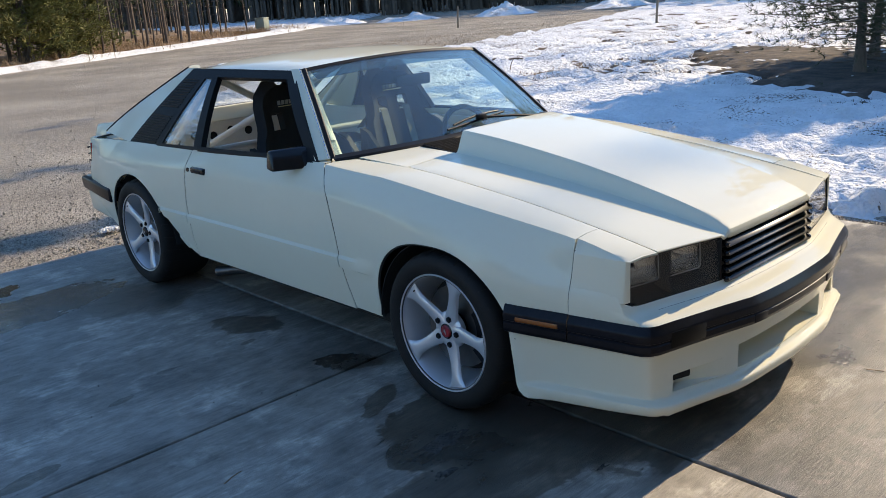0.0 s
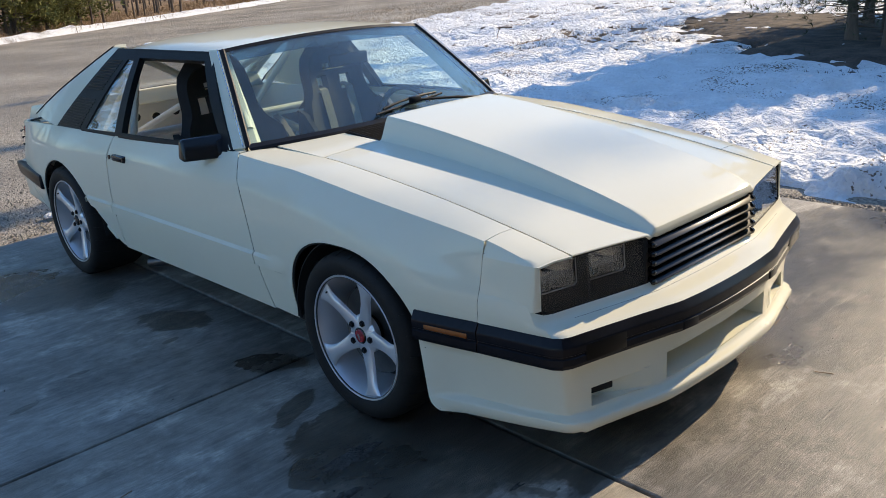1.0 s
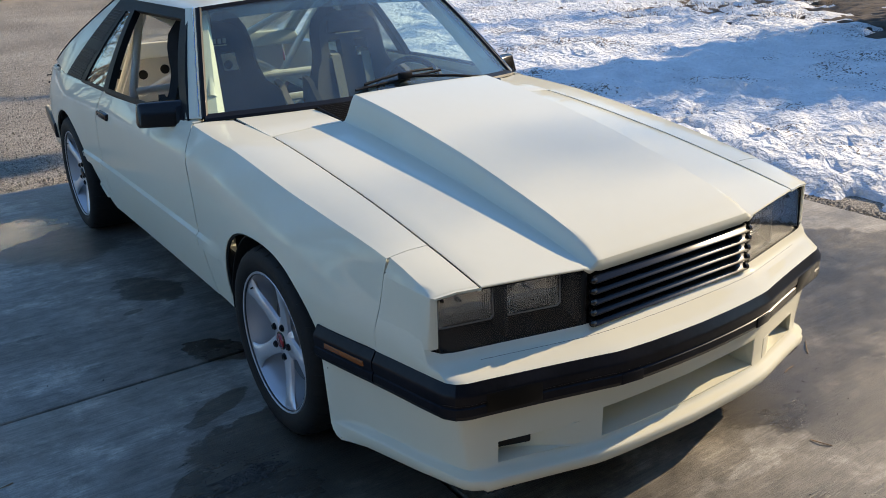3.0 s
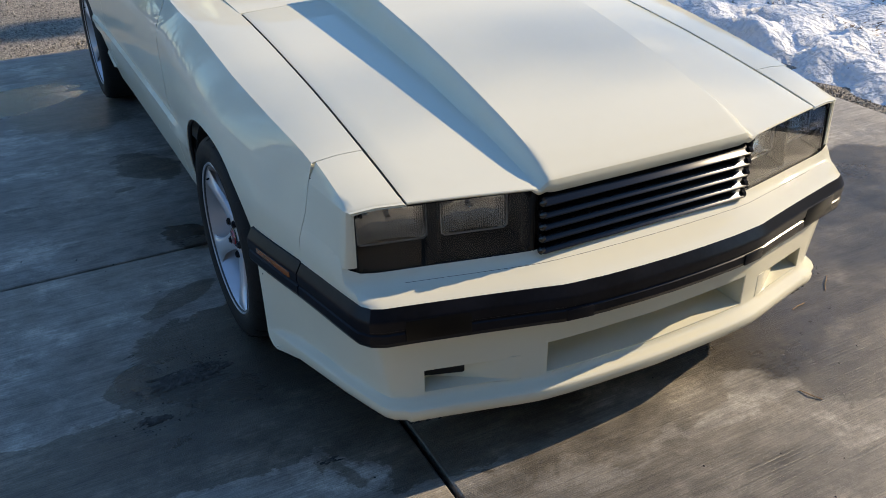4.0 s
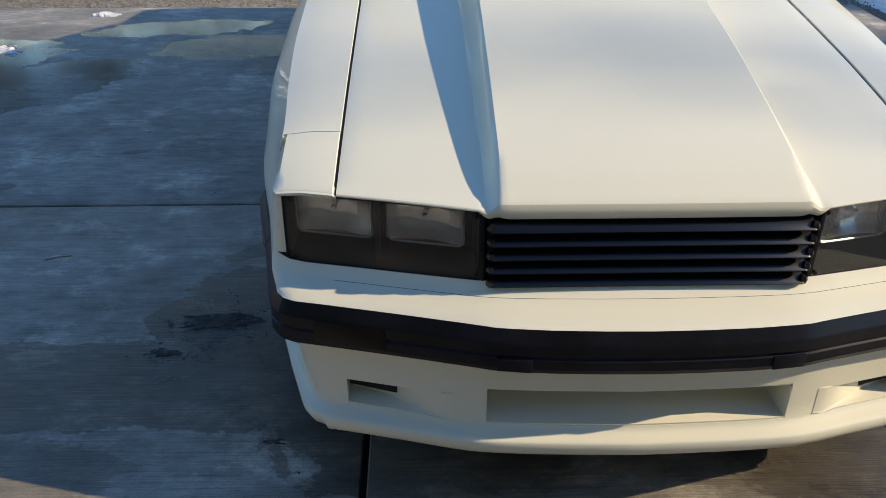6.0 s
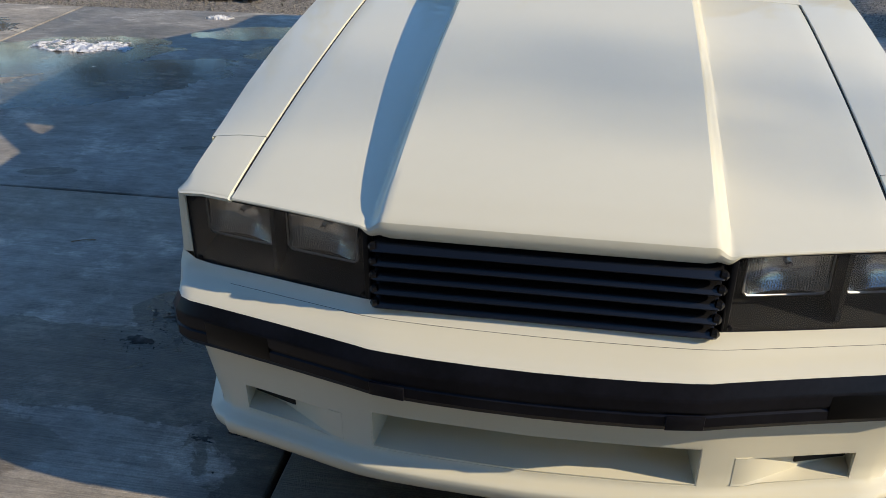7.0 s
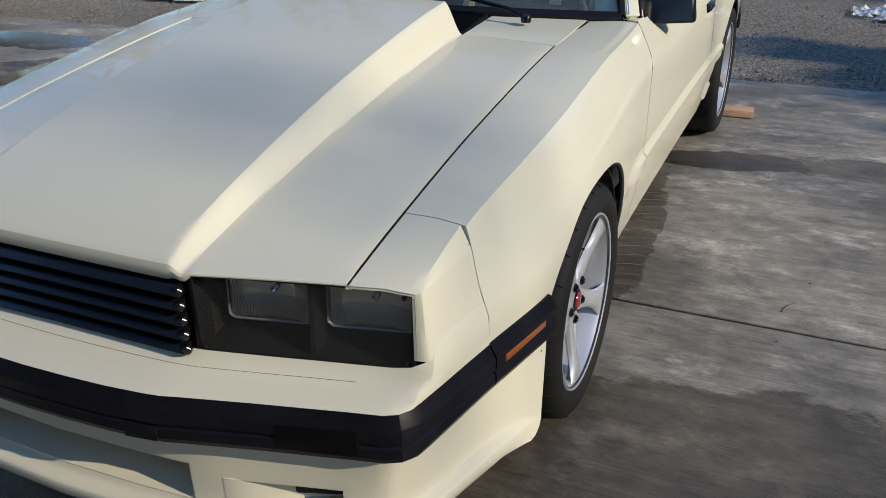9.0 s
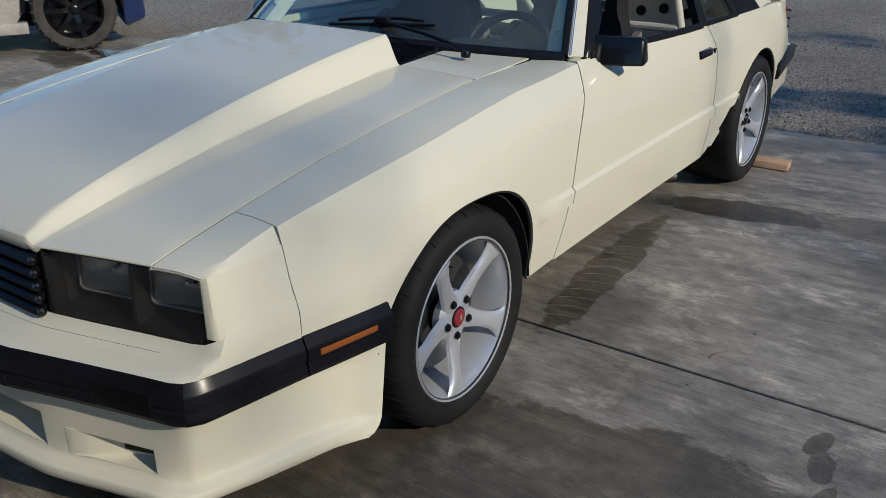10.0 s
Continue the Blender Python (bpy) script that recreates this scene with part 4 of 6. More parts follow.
for s in (-1, 1):
    a, b = Vector(hatch_lo(s)), Vector(hatch_hi(s))
    rows = [[a.lerp(b, k / 8) + Vector((s * dx, 0, 0.020 * 4 * (k / 8) * (1 - k / 8) + dz)) for dx, dz in ((-0.03, 0.004), (0.0, 0.008), (0.026, 0.004), (0.040, -0.012))] for k in range(9)]
    part("hatch_frame", sheet(rows, 0.018, side=-s), paint, car)
part("hatch_frame", hexa([(-0.66, 2.95, 0.885), (-0.66, 3.10, 0.855), (-0.66, 3.10, 0.895), (-0.66, 2.95, 0.930), (0.66, 2.95, 0.885), (0.66, 3.10, 0.855), (0.66, 3.10, 0.895), (0.66, 2.95, 0.930)], 0.006), paint, car)
part("spoiler", hexa([(-0.735, 2.96, 0.835), (-0.715, 3.43, 0.795), (-0.695, 3.40, 0.884), (-0.675, 2.93, 0.936), (0.735, 2.96, 0.835), (0.715, 3.43, 0.795), (0.695, 3.40, 0.884), (0.675, 2.93, 0.936)], 0.016, 3), paint, car, "cream tail spoiler lip")
for s in (-1, 1):
    edge = [(lerp(3.03, 2.235, k / 8), lerp(0.875, 1.252, k / 8)) for k in range(9)]
    part("hatch_gap", tube([(s * (house(y, z) - 0.004), y, z + 0.002) for y, z in edge], 0.0065, 6), dark_inner, car, "dark gap along the hatch")
    part("hatch_gap", tube([(s * 0.700, 2.88, 0.900), (s * 0.745, 3.0, 0.858), (s * 0.742, 3.2, 0.825), (s * 0.728, 3.38, 0.797)], 0.006, 6), dark_inner, car)
part("tail_panel", hexa([(-0.78, 3.33, 0.42), (-0.78, 3.40, 0.42), (-0.74, 3.45, 0.80), (-0.75, 3.33, 0.815), (0.78, 3.33, 0.42), (0.78, 3.40, 0.42), (0.74, 3.45, 0.80), (0.75, 3.33, 0.815)], 0.012), paint, car)
for s in (-1, 1):
    tl = part("tail_light", hexa([(s * 0.80, 3.325, 0.56), (s * 0.50, 3.42, 0.56), (s * 0.50, 3.47, 0.77), (s * 0.765, 3.36, 0.77), (s * 0.80, 3.36, 0.56), (s * 0.50, 3.46, 0.56), (s * 0.50, 3.50, 0.77), (s * 0.765, 3.40, 0.77)], 0.006), red_lens, car, "dark red ribbed tail light")
    for k in range(5):
        z = 0.58 + 0.042 * k
        part("rib", tube([(s * 0.799, 3.335, z), (s * 0.795, 3.375, z), (s * 0.50, 3.484, z)], 0.004, 6), black_trim, tl)
part("rear_bumper", hexa([(-0.84, 2.93, 0.30), (-0.80, 3.46, 0.32), (-0.80, 3.50, 0.555), (-0.845, 2.93, 0.50), (0.84, 2.93, 0.30), (0.80, 3.46, 0.32), (0.80, 3.50, 0.555), (0.845, 2.93, 0.50)], 0.02, 3), paint, car)
part("rear_strip", hexa([(-0.893, 2.908, 0.452), (-0.822, 3.48, 0.466), (-0.822, 3.51, 0.548), (-0.893, 2.908, 0.540), (0.893, 2.908, 0.452), (0.822, 3.48, 0.466), (0.822, 3.51, 0.548), (0.893, 2.908, 0.540)], 0.014, 3), strip_black, car, "black rear bumper rub strip")


# ---- the nose ----
def strip_plan(n_front=15):
    """The outer line of the bumper from the right wheel arch round the front to the left one, as (x, y)."""
    side = [(-0.863, -0.336), (-0.846, -0.42), (-0.829, -0.50), (-0.812, -0.575), (-0.797, -0.65), (-0.782, -0.73), (-0.770, -0.79), (-0.762, -0.825), (-0.746, -0.848), (-0.720, -0.862)]
    front = [(-0.66, -0.876), (-0.58, -0.896), (-0.50, -0.916), (-0.42, -0.937), (-0.345, -0.957), (-0.315, -0.966), (-0.28, -0.971), (-0.2, -0.979), (-0.1, -0.984), (0, -0.986)]
    half = side + front
    return half + [(-x, y) for x, y in half[-2::-1]]


def outward(plan):
    out = []
    for i, p in enumerate(plan):
        a, b = Vector(plan[max(0, i - 1)]), Vector(plan[min(len(plan) - 1, i + 1)])
        d = (b - a).normalized()
        out.append(Vector((d.y, -d.x)))
    return out


plan = strip_plan()
normal = outward(plan)
if normal[len(plan) // 2].y > 0:
    normal = [-v for v in normal]
SECTION = [(-0.016, 0.508), (-0.005, 0.5095), (-0.002, 0.5085), (0.0115, 0.486), (0.0135, 0.482), (0.014, 0.476), (0.013, 0.456), (0.009, 0.453), (0.009, 0.448), (0.013, 0.445), (0.014, 0.425), (0.009, 0.413), (0.000, 0.408), (-0.014, 0.408)]


def strip_piece(name, i0, i1, label=""):
    P = [[(plan[i][0] + normal[i].x * o, plan[i][1] + normal[i].y * o, z) for o, z in SECTION] for i in range(i0, i1 + 1)]
    for end, nxt in ((0, 1), (-1, -2)):
        if (i0, i1)[end] in (3, len(plan) - 4):
            P[end] = [mix3(p, q, 0.03) for p, q in zip(P[end], P[nxt])]
    return part(name, sheet(P, 0.012, side=-1), strip_black, car, label, 22)


last = len(plan) - 1
front_strip = strip_piece("bumper_strip", 3, last - 3, "black rubber front bumper rub strip with fine scuffs")
for s, (a, b) in ((-1, (0, 3)), (1, (last - 3, last))):
    k0 = plan[0] if s < 0 else plan[last]
    ob = strip_piece("side_strip", a, b, "black side rub strip")
    pts = [(-0.850, -0.385), (-0.819, -0.535)]
    bm = hexa([(s * 0.838, -0.385, 0.457), (s * 0.8685, -0.385, 0.457), (s * 0.8685, -0.385, 0.474), (s * 0.838, -0.385, 0.474), (s * 0.806, -0.545, 0.457), (s * 0.8365, -0.545, 0.457), (s * 0.8365, -0.545, 0.474), (s * 0.806, -0.545, 0.474)], 0.003)
    part("marker_light", bm, amber, ob, "dark amber side marker light")
    # turn signals in the strip, blackened for the shade of their recess, and the raised bars beside them
    lo = [(0.53, -0.919), (0.68, -0.883)]
    bm = hexa([(s * lo[0][0], lo[0][1] + 0.01, 0.424), (s * lo[1][0], lo[1][1] + 0.01, 0.424), (s * lo[1][0], lo[1][1] + 0.01, 0.480), (s * lo[0][0], lo[0][1] + 0.01, 0.480),
               (s * lo[0][0], lo[0][1] - 0.0045, 0.424), (s * lo[1][0], lo[1][1] - 0.0045, 0.424), (s * lo[1][0], lo[1][1] - 0.0045, 0.480), (s * lo[0][0], lo[0][1] - 0.0045, 0.480)], 0.003)
    part("turn_signal", bm, signal_black, front_strip, "turn signal lens, blackened for the shade of its recess")
    bm = hexa([(s * 0.24, -0.986, 0.417), (s * 0.31, -0.976, 0.417), (s * 0.31, -0.976, 0.447), (s * 0.24, -0.986, 0.447), (s * 0.24, -0.993, 0.417), (s * 0.31, -0.983, 0.417), (s * 0.31, -0.983, 0.447), (s * 0.24, -0.993, 0.447)], 0.002)
    part("strip_pad", bm, strip_black, front_strip)

# painted ledge between the headlights and the strip
INNER = {3: (-0.803, -0.5738), 4: (-0.790, -0.64), 5: (-0.776, -0.70), 6: (-0.766, -0.745), 7: (-0.760, -0.766), 8: (-0.735, -0.774), 9: (-0.70, -0.782), 10: (-0.64, -0.796), 11: (-0.565, -0.813), 12: (-0.49, -0.831), 13: (-0.41, -0.849),
         14: (-0.345, -0.863), 15: (-0.315, -0.866), 16: (-0.28, -0.869), 17: (-0.2, -0.872), 18: (-0.1, -0.874), 19: (0, -0.875)}
P = []
for i in range(3, last - 2):
    k = i if i <= 19 else last - i
    a = INNER[k] if i <= 19 else (-INNER[k][0], INNER[k][1])
    o = (plan[i][0] + normal[i].x * -0.003, plan[i][1] + normal[i].y * -0.003)
    side_part = k < 7
    z0, z1 = {3: 0.600, 4: 0.600, 5: 0.598, 6: 0.590, 7: 0.572, 8: 0.560}.get(k, 0.556), 0.509
    sg = -1 if i <= 19 else 1
    row = [(a[0], a[1] + 0.006, z0 - 0.008)]
    if side_part:
        row = [(sg * (side_x(a[1], z0 + 0.008) - 0.001), a[1], z0 + 0.008)]
    for t, h in ((0.0, 0.0), (0.10, 0.30), (0.25, 0.52), (0.5, 0.68), (0.75, 0.82), (0.92, 0.93), (1.0, 1.0)):
        z = lerp(z0, z1, h)
        if side_part:
            row.append((lerp(sg * (side_x(a[1], z) + 0.0004), o[0], h**3), lerp(a[1], o[1], h), z))
        else:
            row.append((lerp(a[0], o[0], t), lerp(a[1], o[1], t), z))
    P.append(row)
part("bumper_cover", sheet(P, 0.006, side=-1), paint, car, "cream bumper cover ledge with a fine crack", 40)
crack = [(p[3][0], p[3][1], p[3][2] + 0.0001) for p in P[7:-7]]
part("hairline_crack", tube(crack, 0.0005, 4), dark_inner, car)

# air dam: top line and bottom line, with the mouth and two ducts let in
DAM_X = [0.700, 0.665, 0.626, 0.580, 0.535, 0.493, 0.45, 0.40, 0.355, 0.327, 0.28, 0.2, 0.1]
dam_half = [((-0.849, -0.345), (-0.853, -0.382)), ((-0.846, -0.362), (-0.845, -0.400)), ((-0.838, -0.395), (-0.835, -0.430)), ((-0.822, -0.46), (-0.812, -0.50)), ((-0.803, -0.55), (-0.782, -0.60)), ((-0.785, -0.64), (-0.754, -0.69)),
            ((-0.766, -0.73), (-0.728, -0.76)), ((-0.754, -0.79), (-0.712, -0.80)), ((-0.745, -0.824), (-0.702, -0.822)), ((-0.728, -0.845), (-0.690, -0.838)), ((-0.700, -0.856), (-0.668, -0.850))]
front_y = [(0, -0.962), (0.2, -0.955), (0.327, -0.945), (0.493, -0.905), (0.626, -0.871), (0.70, -0.855)]
dam_half += [((-x, smooth(x, front_y)), (-x, smooth(x, front_y))) for x in DAM_X[1:]] + [((0, -0.962), (0, -0.962))]
dam_plan = dam_half + [((-a[0], a[1]), (-b[0], b[1])) for a, b in dam_half[-2::-1]]
mid_line = [(lerp(a[0], b[0], 0.5), lerp(a[1], b[1], 0.5)) for a, b in dam_plan]
dam_normal = outward(mid_line)
if dam_normal[len(dam_plan) // 2].y > 0:
    dam_normal = [-v for v in dam_normal]
DAM_Z = [0.409, 0.403, 0.398, 0.392, 0.370, 0.333, 0.306, 0.270, 0.237, 0.229, 0.224, 0.2195, 0.2165, 0.212, 0.195, 0.180, 0.173, 0.174]
DAM_OUT = [-0.010, 0.004, 0.000, -0.011, -0.014, -0.014, -0.014, -0.014, -0.014, -0.011, -0.003, 0.009, 0.017, 0.020, 0.019, 0.014, 0.005, -0.060]
P = []
for i, (a, b) in enumerate(dam_plan):
    row = []
    edge = min(i, len(dam_plan) - 1 - i)
    for z, o in zip(DAM_Z, DAM_OUT):
        t = (0.409 - z) / 0.237
        if edge < 9:
            o = (o * 0.6 - (0.006 if 0.225 < z < 0.40 else 0.0)) if edge < 5 else o * (0.6 + 0.10 * (edge - 4))
        if edge < 3:
            o = max(o, (0.011, 0.013, -0.002)[edge]) if z > 0.18 else o
        back_off = 0.0
        if edge < 3 and z < 0.222:
            back_off = (0.050 - math.sqrt(max(0.0, 0.050**2 - (0.222 - z) ** 2))) * (1.0, 0.88, 0.60)[edge]
        row.append((lerp(a[0], b[0], t) + dam_normal[i].x * o, lerp(a[1], b[1], t) + dam_normal[i].y * o - back_off, z))
    P.append(row)
xs_mid = [p[0] for p in mid_line]


def dam_skip(i, j):
    x = abs(0.5 * (xs_mid[i] + xs_mid[i + 1]))
    z = 0.5 * (DAM_Z[j] + DAM_Z[j + 1])
    front = abs(mid_line[i][1]) > 0.84 and abs(mid_line[i + 1][1]) > 0.84
    return front and ((x < 0.327 and 0.237 < z < 0.333) or (0.40 < x < 0.626 and 0.237 < z < 0.306))


dam = part("air_dam", sheet(P, 0.008, skip=dam_skip, side=-1), paint, car, "cream fibreglass front air dam with a chipped lower lip", 40)
# the mouth's walls
yf = lambda x: smooth(abs(x), front_y) + 0.0150
xsm = [x for x in xs_mid if abs(x) <= 0.3271]
part("mouth_top", sheet([[(x, yf(x), 0.3335), (x * 0.94, yf(x) + 0.20, 0.337)] for x in xsm], 0.004), paint, dam)
HOLLOW = [(0.0, 0.2365), (0.05, 0.2385), (0.10, 0.243), (0.15, 0.252), (0.175, 0.268), (0.188, 0.295), (0.192, 0.337)]
part("mouth_floor", sheet([[(x * (1 - 0.3 * d), yf(x) + d, z) for d, z in HOLLOW] for x in xsm], 0.005, side=-1), paint, dam, "", 60)
for s in (-1, 1):
    part("mouth_side", sheet([[(s * 0.327 * (1 - 0.3 * d), yf(0.327) + d, z - 0.002), (s * 0.327 * (1 - 0.3 * d), yf(0.327) + d, 0.337)] for d, z in HOLLOW], 0.005, side=s), paint, dam)
    # brake duct: a recess that is deep at its outer end and runs out towards the mouth, with a dark hole at the back
    dx = [0.390, 0.412, 0.45, 0.493, 0.535, 0.580, 0.626]
    deep = {0.390: 0.003, 0.412: 0.0008, 0.45: 0.011, 0.493: 0.026, 0.535: 0.042, 0.580: 0.052, 0.626: 0.056}
    part("duct_floor", sheet([[(s * x, yf(x) + deep[x] * q, 0.2368 + 0.006 * q * q) for q in (0, 0.4, 0.7, 1.0)] for x in dx], 0.004, side=-s), paint, dam, "", 60)
    part("duct_roof", sheet([[(s * x, yf(x) + deep[x] * q, 0.3063) for q in (0, 1.0)] for x in dx], 0.003, side=s), paint, dam)
    part("duct_back", sheet([[(s * x, yf(x) + deep[x], z) for z in (0.240, 0.27, 0.3075)] for x in dx], 0.004, side=-s), paint, dam, "", 60)
    part("duct_side", sheet([[(s * 0.626, yf(0.626) + d, z) for z in (0.236, 0.3075)] for d in (0.0, 0.058)], 0.003, side=-s), paint, dam)
    part("duct_hole", hexa([(s * 0.512, yf(0.512) + 0.026, 0.260), (s * 0.622, yf(0.622) + 0.040, 0.257), (s * 0.622, yf(0.622) + 0.040, 0.290), (s * 0.512, yf(0.512) + 0.026, 0.290),
                            (s * 0.512, yf(0.512) + 0.055, 0.260), (s * 0.622, yf(0.622) + 0.062, 0.257), (s * 0.622, yf(0.622) + 0.062, 0.290), (s * 0.512, yf(0.512) + 0.055, 0.290)], 0.006), dark_inner, dam, "dark brake duct hole")
    part("bolt", tube([(s * 0.853, -0.372, 0.385), (s * 0.8565, -0.372, 0.385)], 0.0025, 8), black_trim, dam)


# stone chips along the lower lip
for x, ln in ((-0.668, 0.006), (-0.652, 0.012), (-0.628, 0.007), (-0.60, 0.005), (0.585, 0.008), (0.612, 0.010), (0.64, 0.006)):
    y = smooth(abs(x), front_y) - 0.0150
    part("lip_chip", tube([(x - ln, y + 0.001, 0.1765), (x, y, 0.1790), (x + ln * 0.8, y, 0.1770)], 0, 5, None, [0.0008, 0.0024, 0.0007]), dark_inner, dam)


# headlights
def lamp_front(x):
    return lerp(-0.856, -0.762, (abs(x) - 0.345) / 0.41)


for s in (-1, 1):
    x0, x1 = 0.333, 0.7385
    bucket = bmesh.new()
    zl, zh = 0.549, 0.712
    f = lambda x, z, d: (s * x, lamp_front(x) + d + (z - 0.55) * 0.05, z)
    ring0 = [f(x0, zl, 0.002), f(x1, zl, 0.002), f(x1, zh, 0.002), f(x0, zh, 0.002)]
    ring1 = [f(x0 + 0.018, zl + 0.034, 0.078), f(x1 - 0.022, zl + 0.034, 0.078), f(x1 - 0.022, zh - 0.006, 0.078), f(x0 + 0.018, zh - 0.006, 0.078)]
    v0, v1 = [bucket.verts.new(p) for p in ring0], [bucket.verts.new(p) for p in ring1]
    for k in range(4):
        bucket.faces.new((v0[k], v0[(k + 1) % 4], v1[(k + 1) % 4], v1[k]))
    bucket.faces.new(v1)
    lamp = part("headlight", bucket, lamp_box, car, "rectangular twin headlight behind a clear screwed cover", 20)
    for xa, xb in ((0.372, 0.526), (0.562, 0.718)):
        zb, zt, mid = 0.603, 0.704, 0.5 * (xa + xb)
        nx, nz = 14, 10
        at = lambda i, j, d: f(lerp(xa, xb, i / nx), lerp(zb, zt, j / nz), d)
        deep = lambda i, j: 0.0755 - 0.021 * ((2 * i / nx - 1) ** 2 + (2 * j / nz - 1) ** 2 * 0.8)
        unit = part("lamp_unit", sheet([[at(i, j, max(0.0465, min(0.0735, deep(i, j)))) for j in range(nz + 1)] for i in range(nx + 1)], 0.002, side=s), mirror_bowl, lamp, "bright reflector of a sealed-beam lamp")
        part("bulb", tube([f(mid, 0.657, 0.072), f(mid, 0.657, 0.056), f(mid, 0.657, 0.052)], 0, 10, None, [0.007, 0.007, 0.004]), chrome, unit)
        # flutes of the lens: outer thirds upright, a row along the top and the foot
        ribs = bmesh.new()
        for k in range(30):
            x = lerp(xa + 0.004, xb - 0.004, k / 29)
            inner = 4 < k < 25
            for z0, z1 in (((zb + 0.003, zb + 0.030), (zt - 0.014, zt - 0.004)) if inner else ((zb + 0.003, zt - 0.004),)):
                tube([f(x, z0, 0.0445), f(x, z1, 0.0445)], 0.0009, 5, ribs)
        part("lens_flutes", ribs, flute_glass, unit).visible_shadow = False
        part("lamp_lens", sheet([[at(i, j, 0.042) for j in range(nz + 1)] for i in range(nx + 1)], 0.003, side=s), rib_glass, lamp, "fluted clear lamp lens").visible_shadow = False
        fr = [f(xa - 0.002, zb + 0.006, 0.044), f(xa + 0.006, zb - 0.002, 0.044), f(xb - 0.006, zb - 0.002, 0.044), f(xb + 0.002, zb + 0.006, 0.044), f(xb + 0.002, zt, 0.044), f(xa - 0.002, zt, 0.044)]
        part("lamp_bezel", tube(fr + fr[:1], 0.0024, 6), bezel_grey, lamp, "thin bright rim of a lamp lens")
    part("divider", hexa([f(0.543, 0.56, 0.01), f(0.552, 0.56, 0.01), f(0.552, 0.705, 0.01), f(0.543, 0.705, 0.01), f(0.543, 0.56, 0.07), f(0.552, 0.56, 0.07), f(0.552, 0.705, 0.07), f(0.543, 0.705, 0.07)]), lamp_box, lamp)
    cover = part("lens_cover", sheet([[f(lerp(x0 + 0.002, x1 - 0.002, i / 6), lerp(zl + 0.002, zh - 0.004, j / 3), -0.004) for j in range(4)] for i in range(7)], 0.003, side=s), lens_glass, lamp, "clear acrylic headlight cover")
    cover.visible_shadow = False
    loop = [f(x0, zl + 0.004, -0.003), f(x1 - 0.004, zl + 0.003, -0.003), f(x1, zl + 0.010, -0.003), f(x1, zh - 0.010, -0.003), f(x1 - 0.006, zh - 0.002, -0.003), f(x0 + 0.004, zh - 0.002, -0.003), f(x0, zh - 0.006, -0.003)]
    part("gasket", tube(loop + loop[:1], 0.0034, 8), black_trim, lamp, "thin black gasket")
    for x, z in ((x0 + 0.014, zl + 0.016), (x1 - 0.014, zl + 0.016), (x0 + 0.014, zh - 0.014), (x1 - 0.014, zh - 0.014)):
        part("screw", tube([f(x, z, -0.003), f(x, z, -0.0095)], 0.0042, 10), black_trim, lamp)

# grille
grille = part("grille", box(-0.327, 0.327, -0.835, -0.82, 0.535, 0.715, 0.003), black_trim, car, "black horizontal-slat grille")
for k in range(5):
    z = 0.688 - 0.0305 * k
    yy = -0.883 - 0.0008 * k
    bm = hexa([(-0.319, yy + 0.035, z - 0.006), (-0.319, yy + 0.004, z - 0.017), (-0.319, yy - 0.003, z - 0.0125), (-0.319, yy + 0.030, z + 0.009),
               (0.319, yy + 0.035, z - 0.006), (0.319, yy + 0.004, z - 0.017), (0.319, yy - 0.003, z - 0.0125), (0.319, yy + 0.030, z + 0.009)], 0.003, 2)
    slat = part("grille_slat", bm, slat_black, grille)
    for s in (-1, 1):
        part("slat_end", tube([(s * 0.315, yy + 0.012, z - 0.008), (s * 0.323, yy + 0.010, z - 0.008), (s * 0.3275, yy + 0.011, z - 0.008)], 0, 10, None, [0.011, 0.010, 0.004]), slat_black, slat)
for s in (-1, 1):
    part("grille_end", box(min(s * 0.331, s * 0.343), max(s * 0.331, s * 0.343), -0.862, -0.82, 0.535, 0.712, 0.003), black_trim, grille)

# underside and wheel wells
part("underbody", box(-0.66, 0.66, -0.70, 3.25, 0.19, 0.235, 0.01), dark_inner, car)
part("engine_bay", box(-0.52, 0.52, -0.62, 0.58, 0.25, 0.66, 0.02), dark_inner, car)
part("firewall", box(-0.72, 0.72, 0.60, 0.64, 0.24, 0.86, 0.01), dark_inner, car)
for s in (-1, 1):
    for cy, r in ((0, 0.375), (REAR_Y, 0.372)):
        P = []
        for k in range(21):
            a = math.pi * k / 20
            P.append([(s * x, cy - r * math.cos(a), HUB_Z - 0.02 + r * math.sin(a)) for x in (0.845, 0.7, 0.52)])
        well = part("wheel_well", sheet(P, 0.004, side=-s), dark_inner, car)
        part("well_wall", sheet([[(s * 0.52, cy - r * math.cos(math.pi * k / 12), HUB_Z - 0.06), (s * 0.52, cy - r * math.cos(math.pi * k / 12), HUB_Z - 0.02 + r * math.sin(math.pi * k / 12) + 0.001)] for k in range(13)], 0.004), dark_inner, well)
    part("inner_quarter", box(min(s * 0.56, s * 0.70), max(s * 0.56, s * 0.70), 1.95, 2.215, 0.20, 0.50, 0.01), dark_inner, car)
    part("sill_inner", box(min(s * 0.62, s * 0.76), max(s * 0.62, s * 0.76), 0.42, 2.10, 0.22, 0.29, 0.01), dark_inner, car)


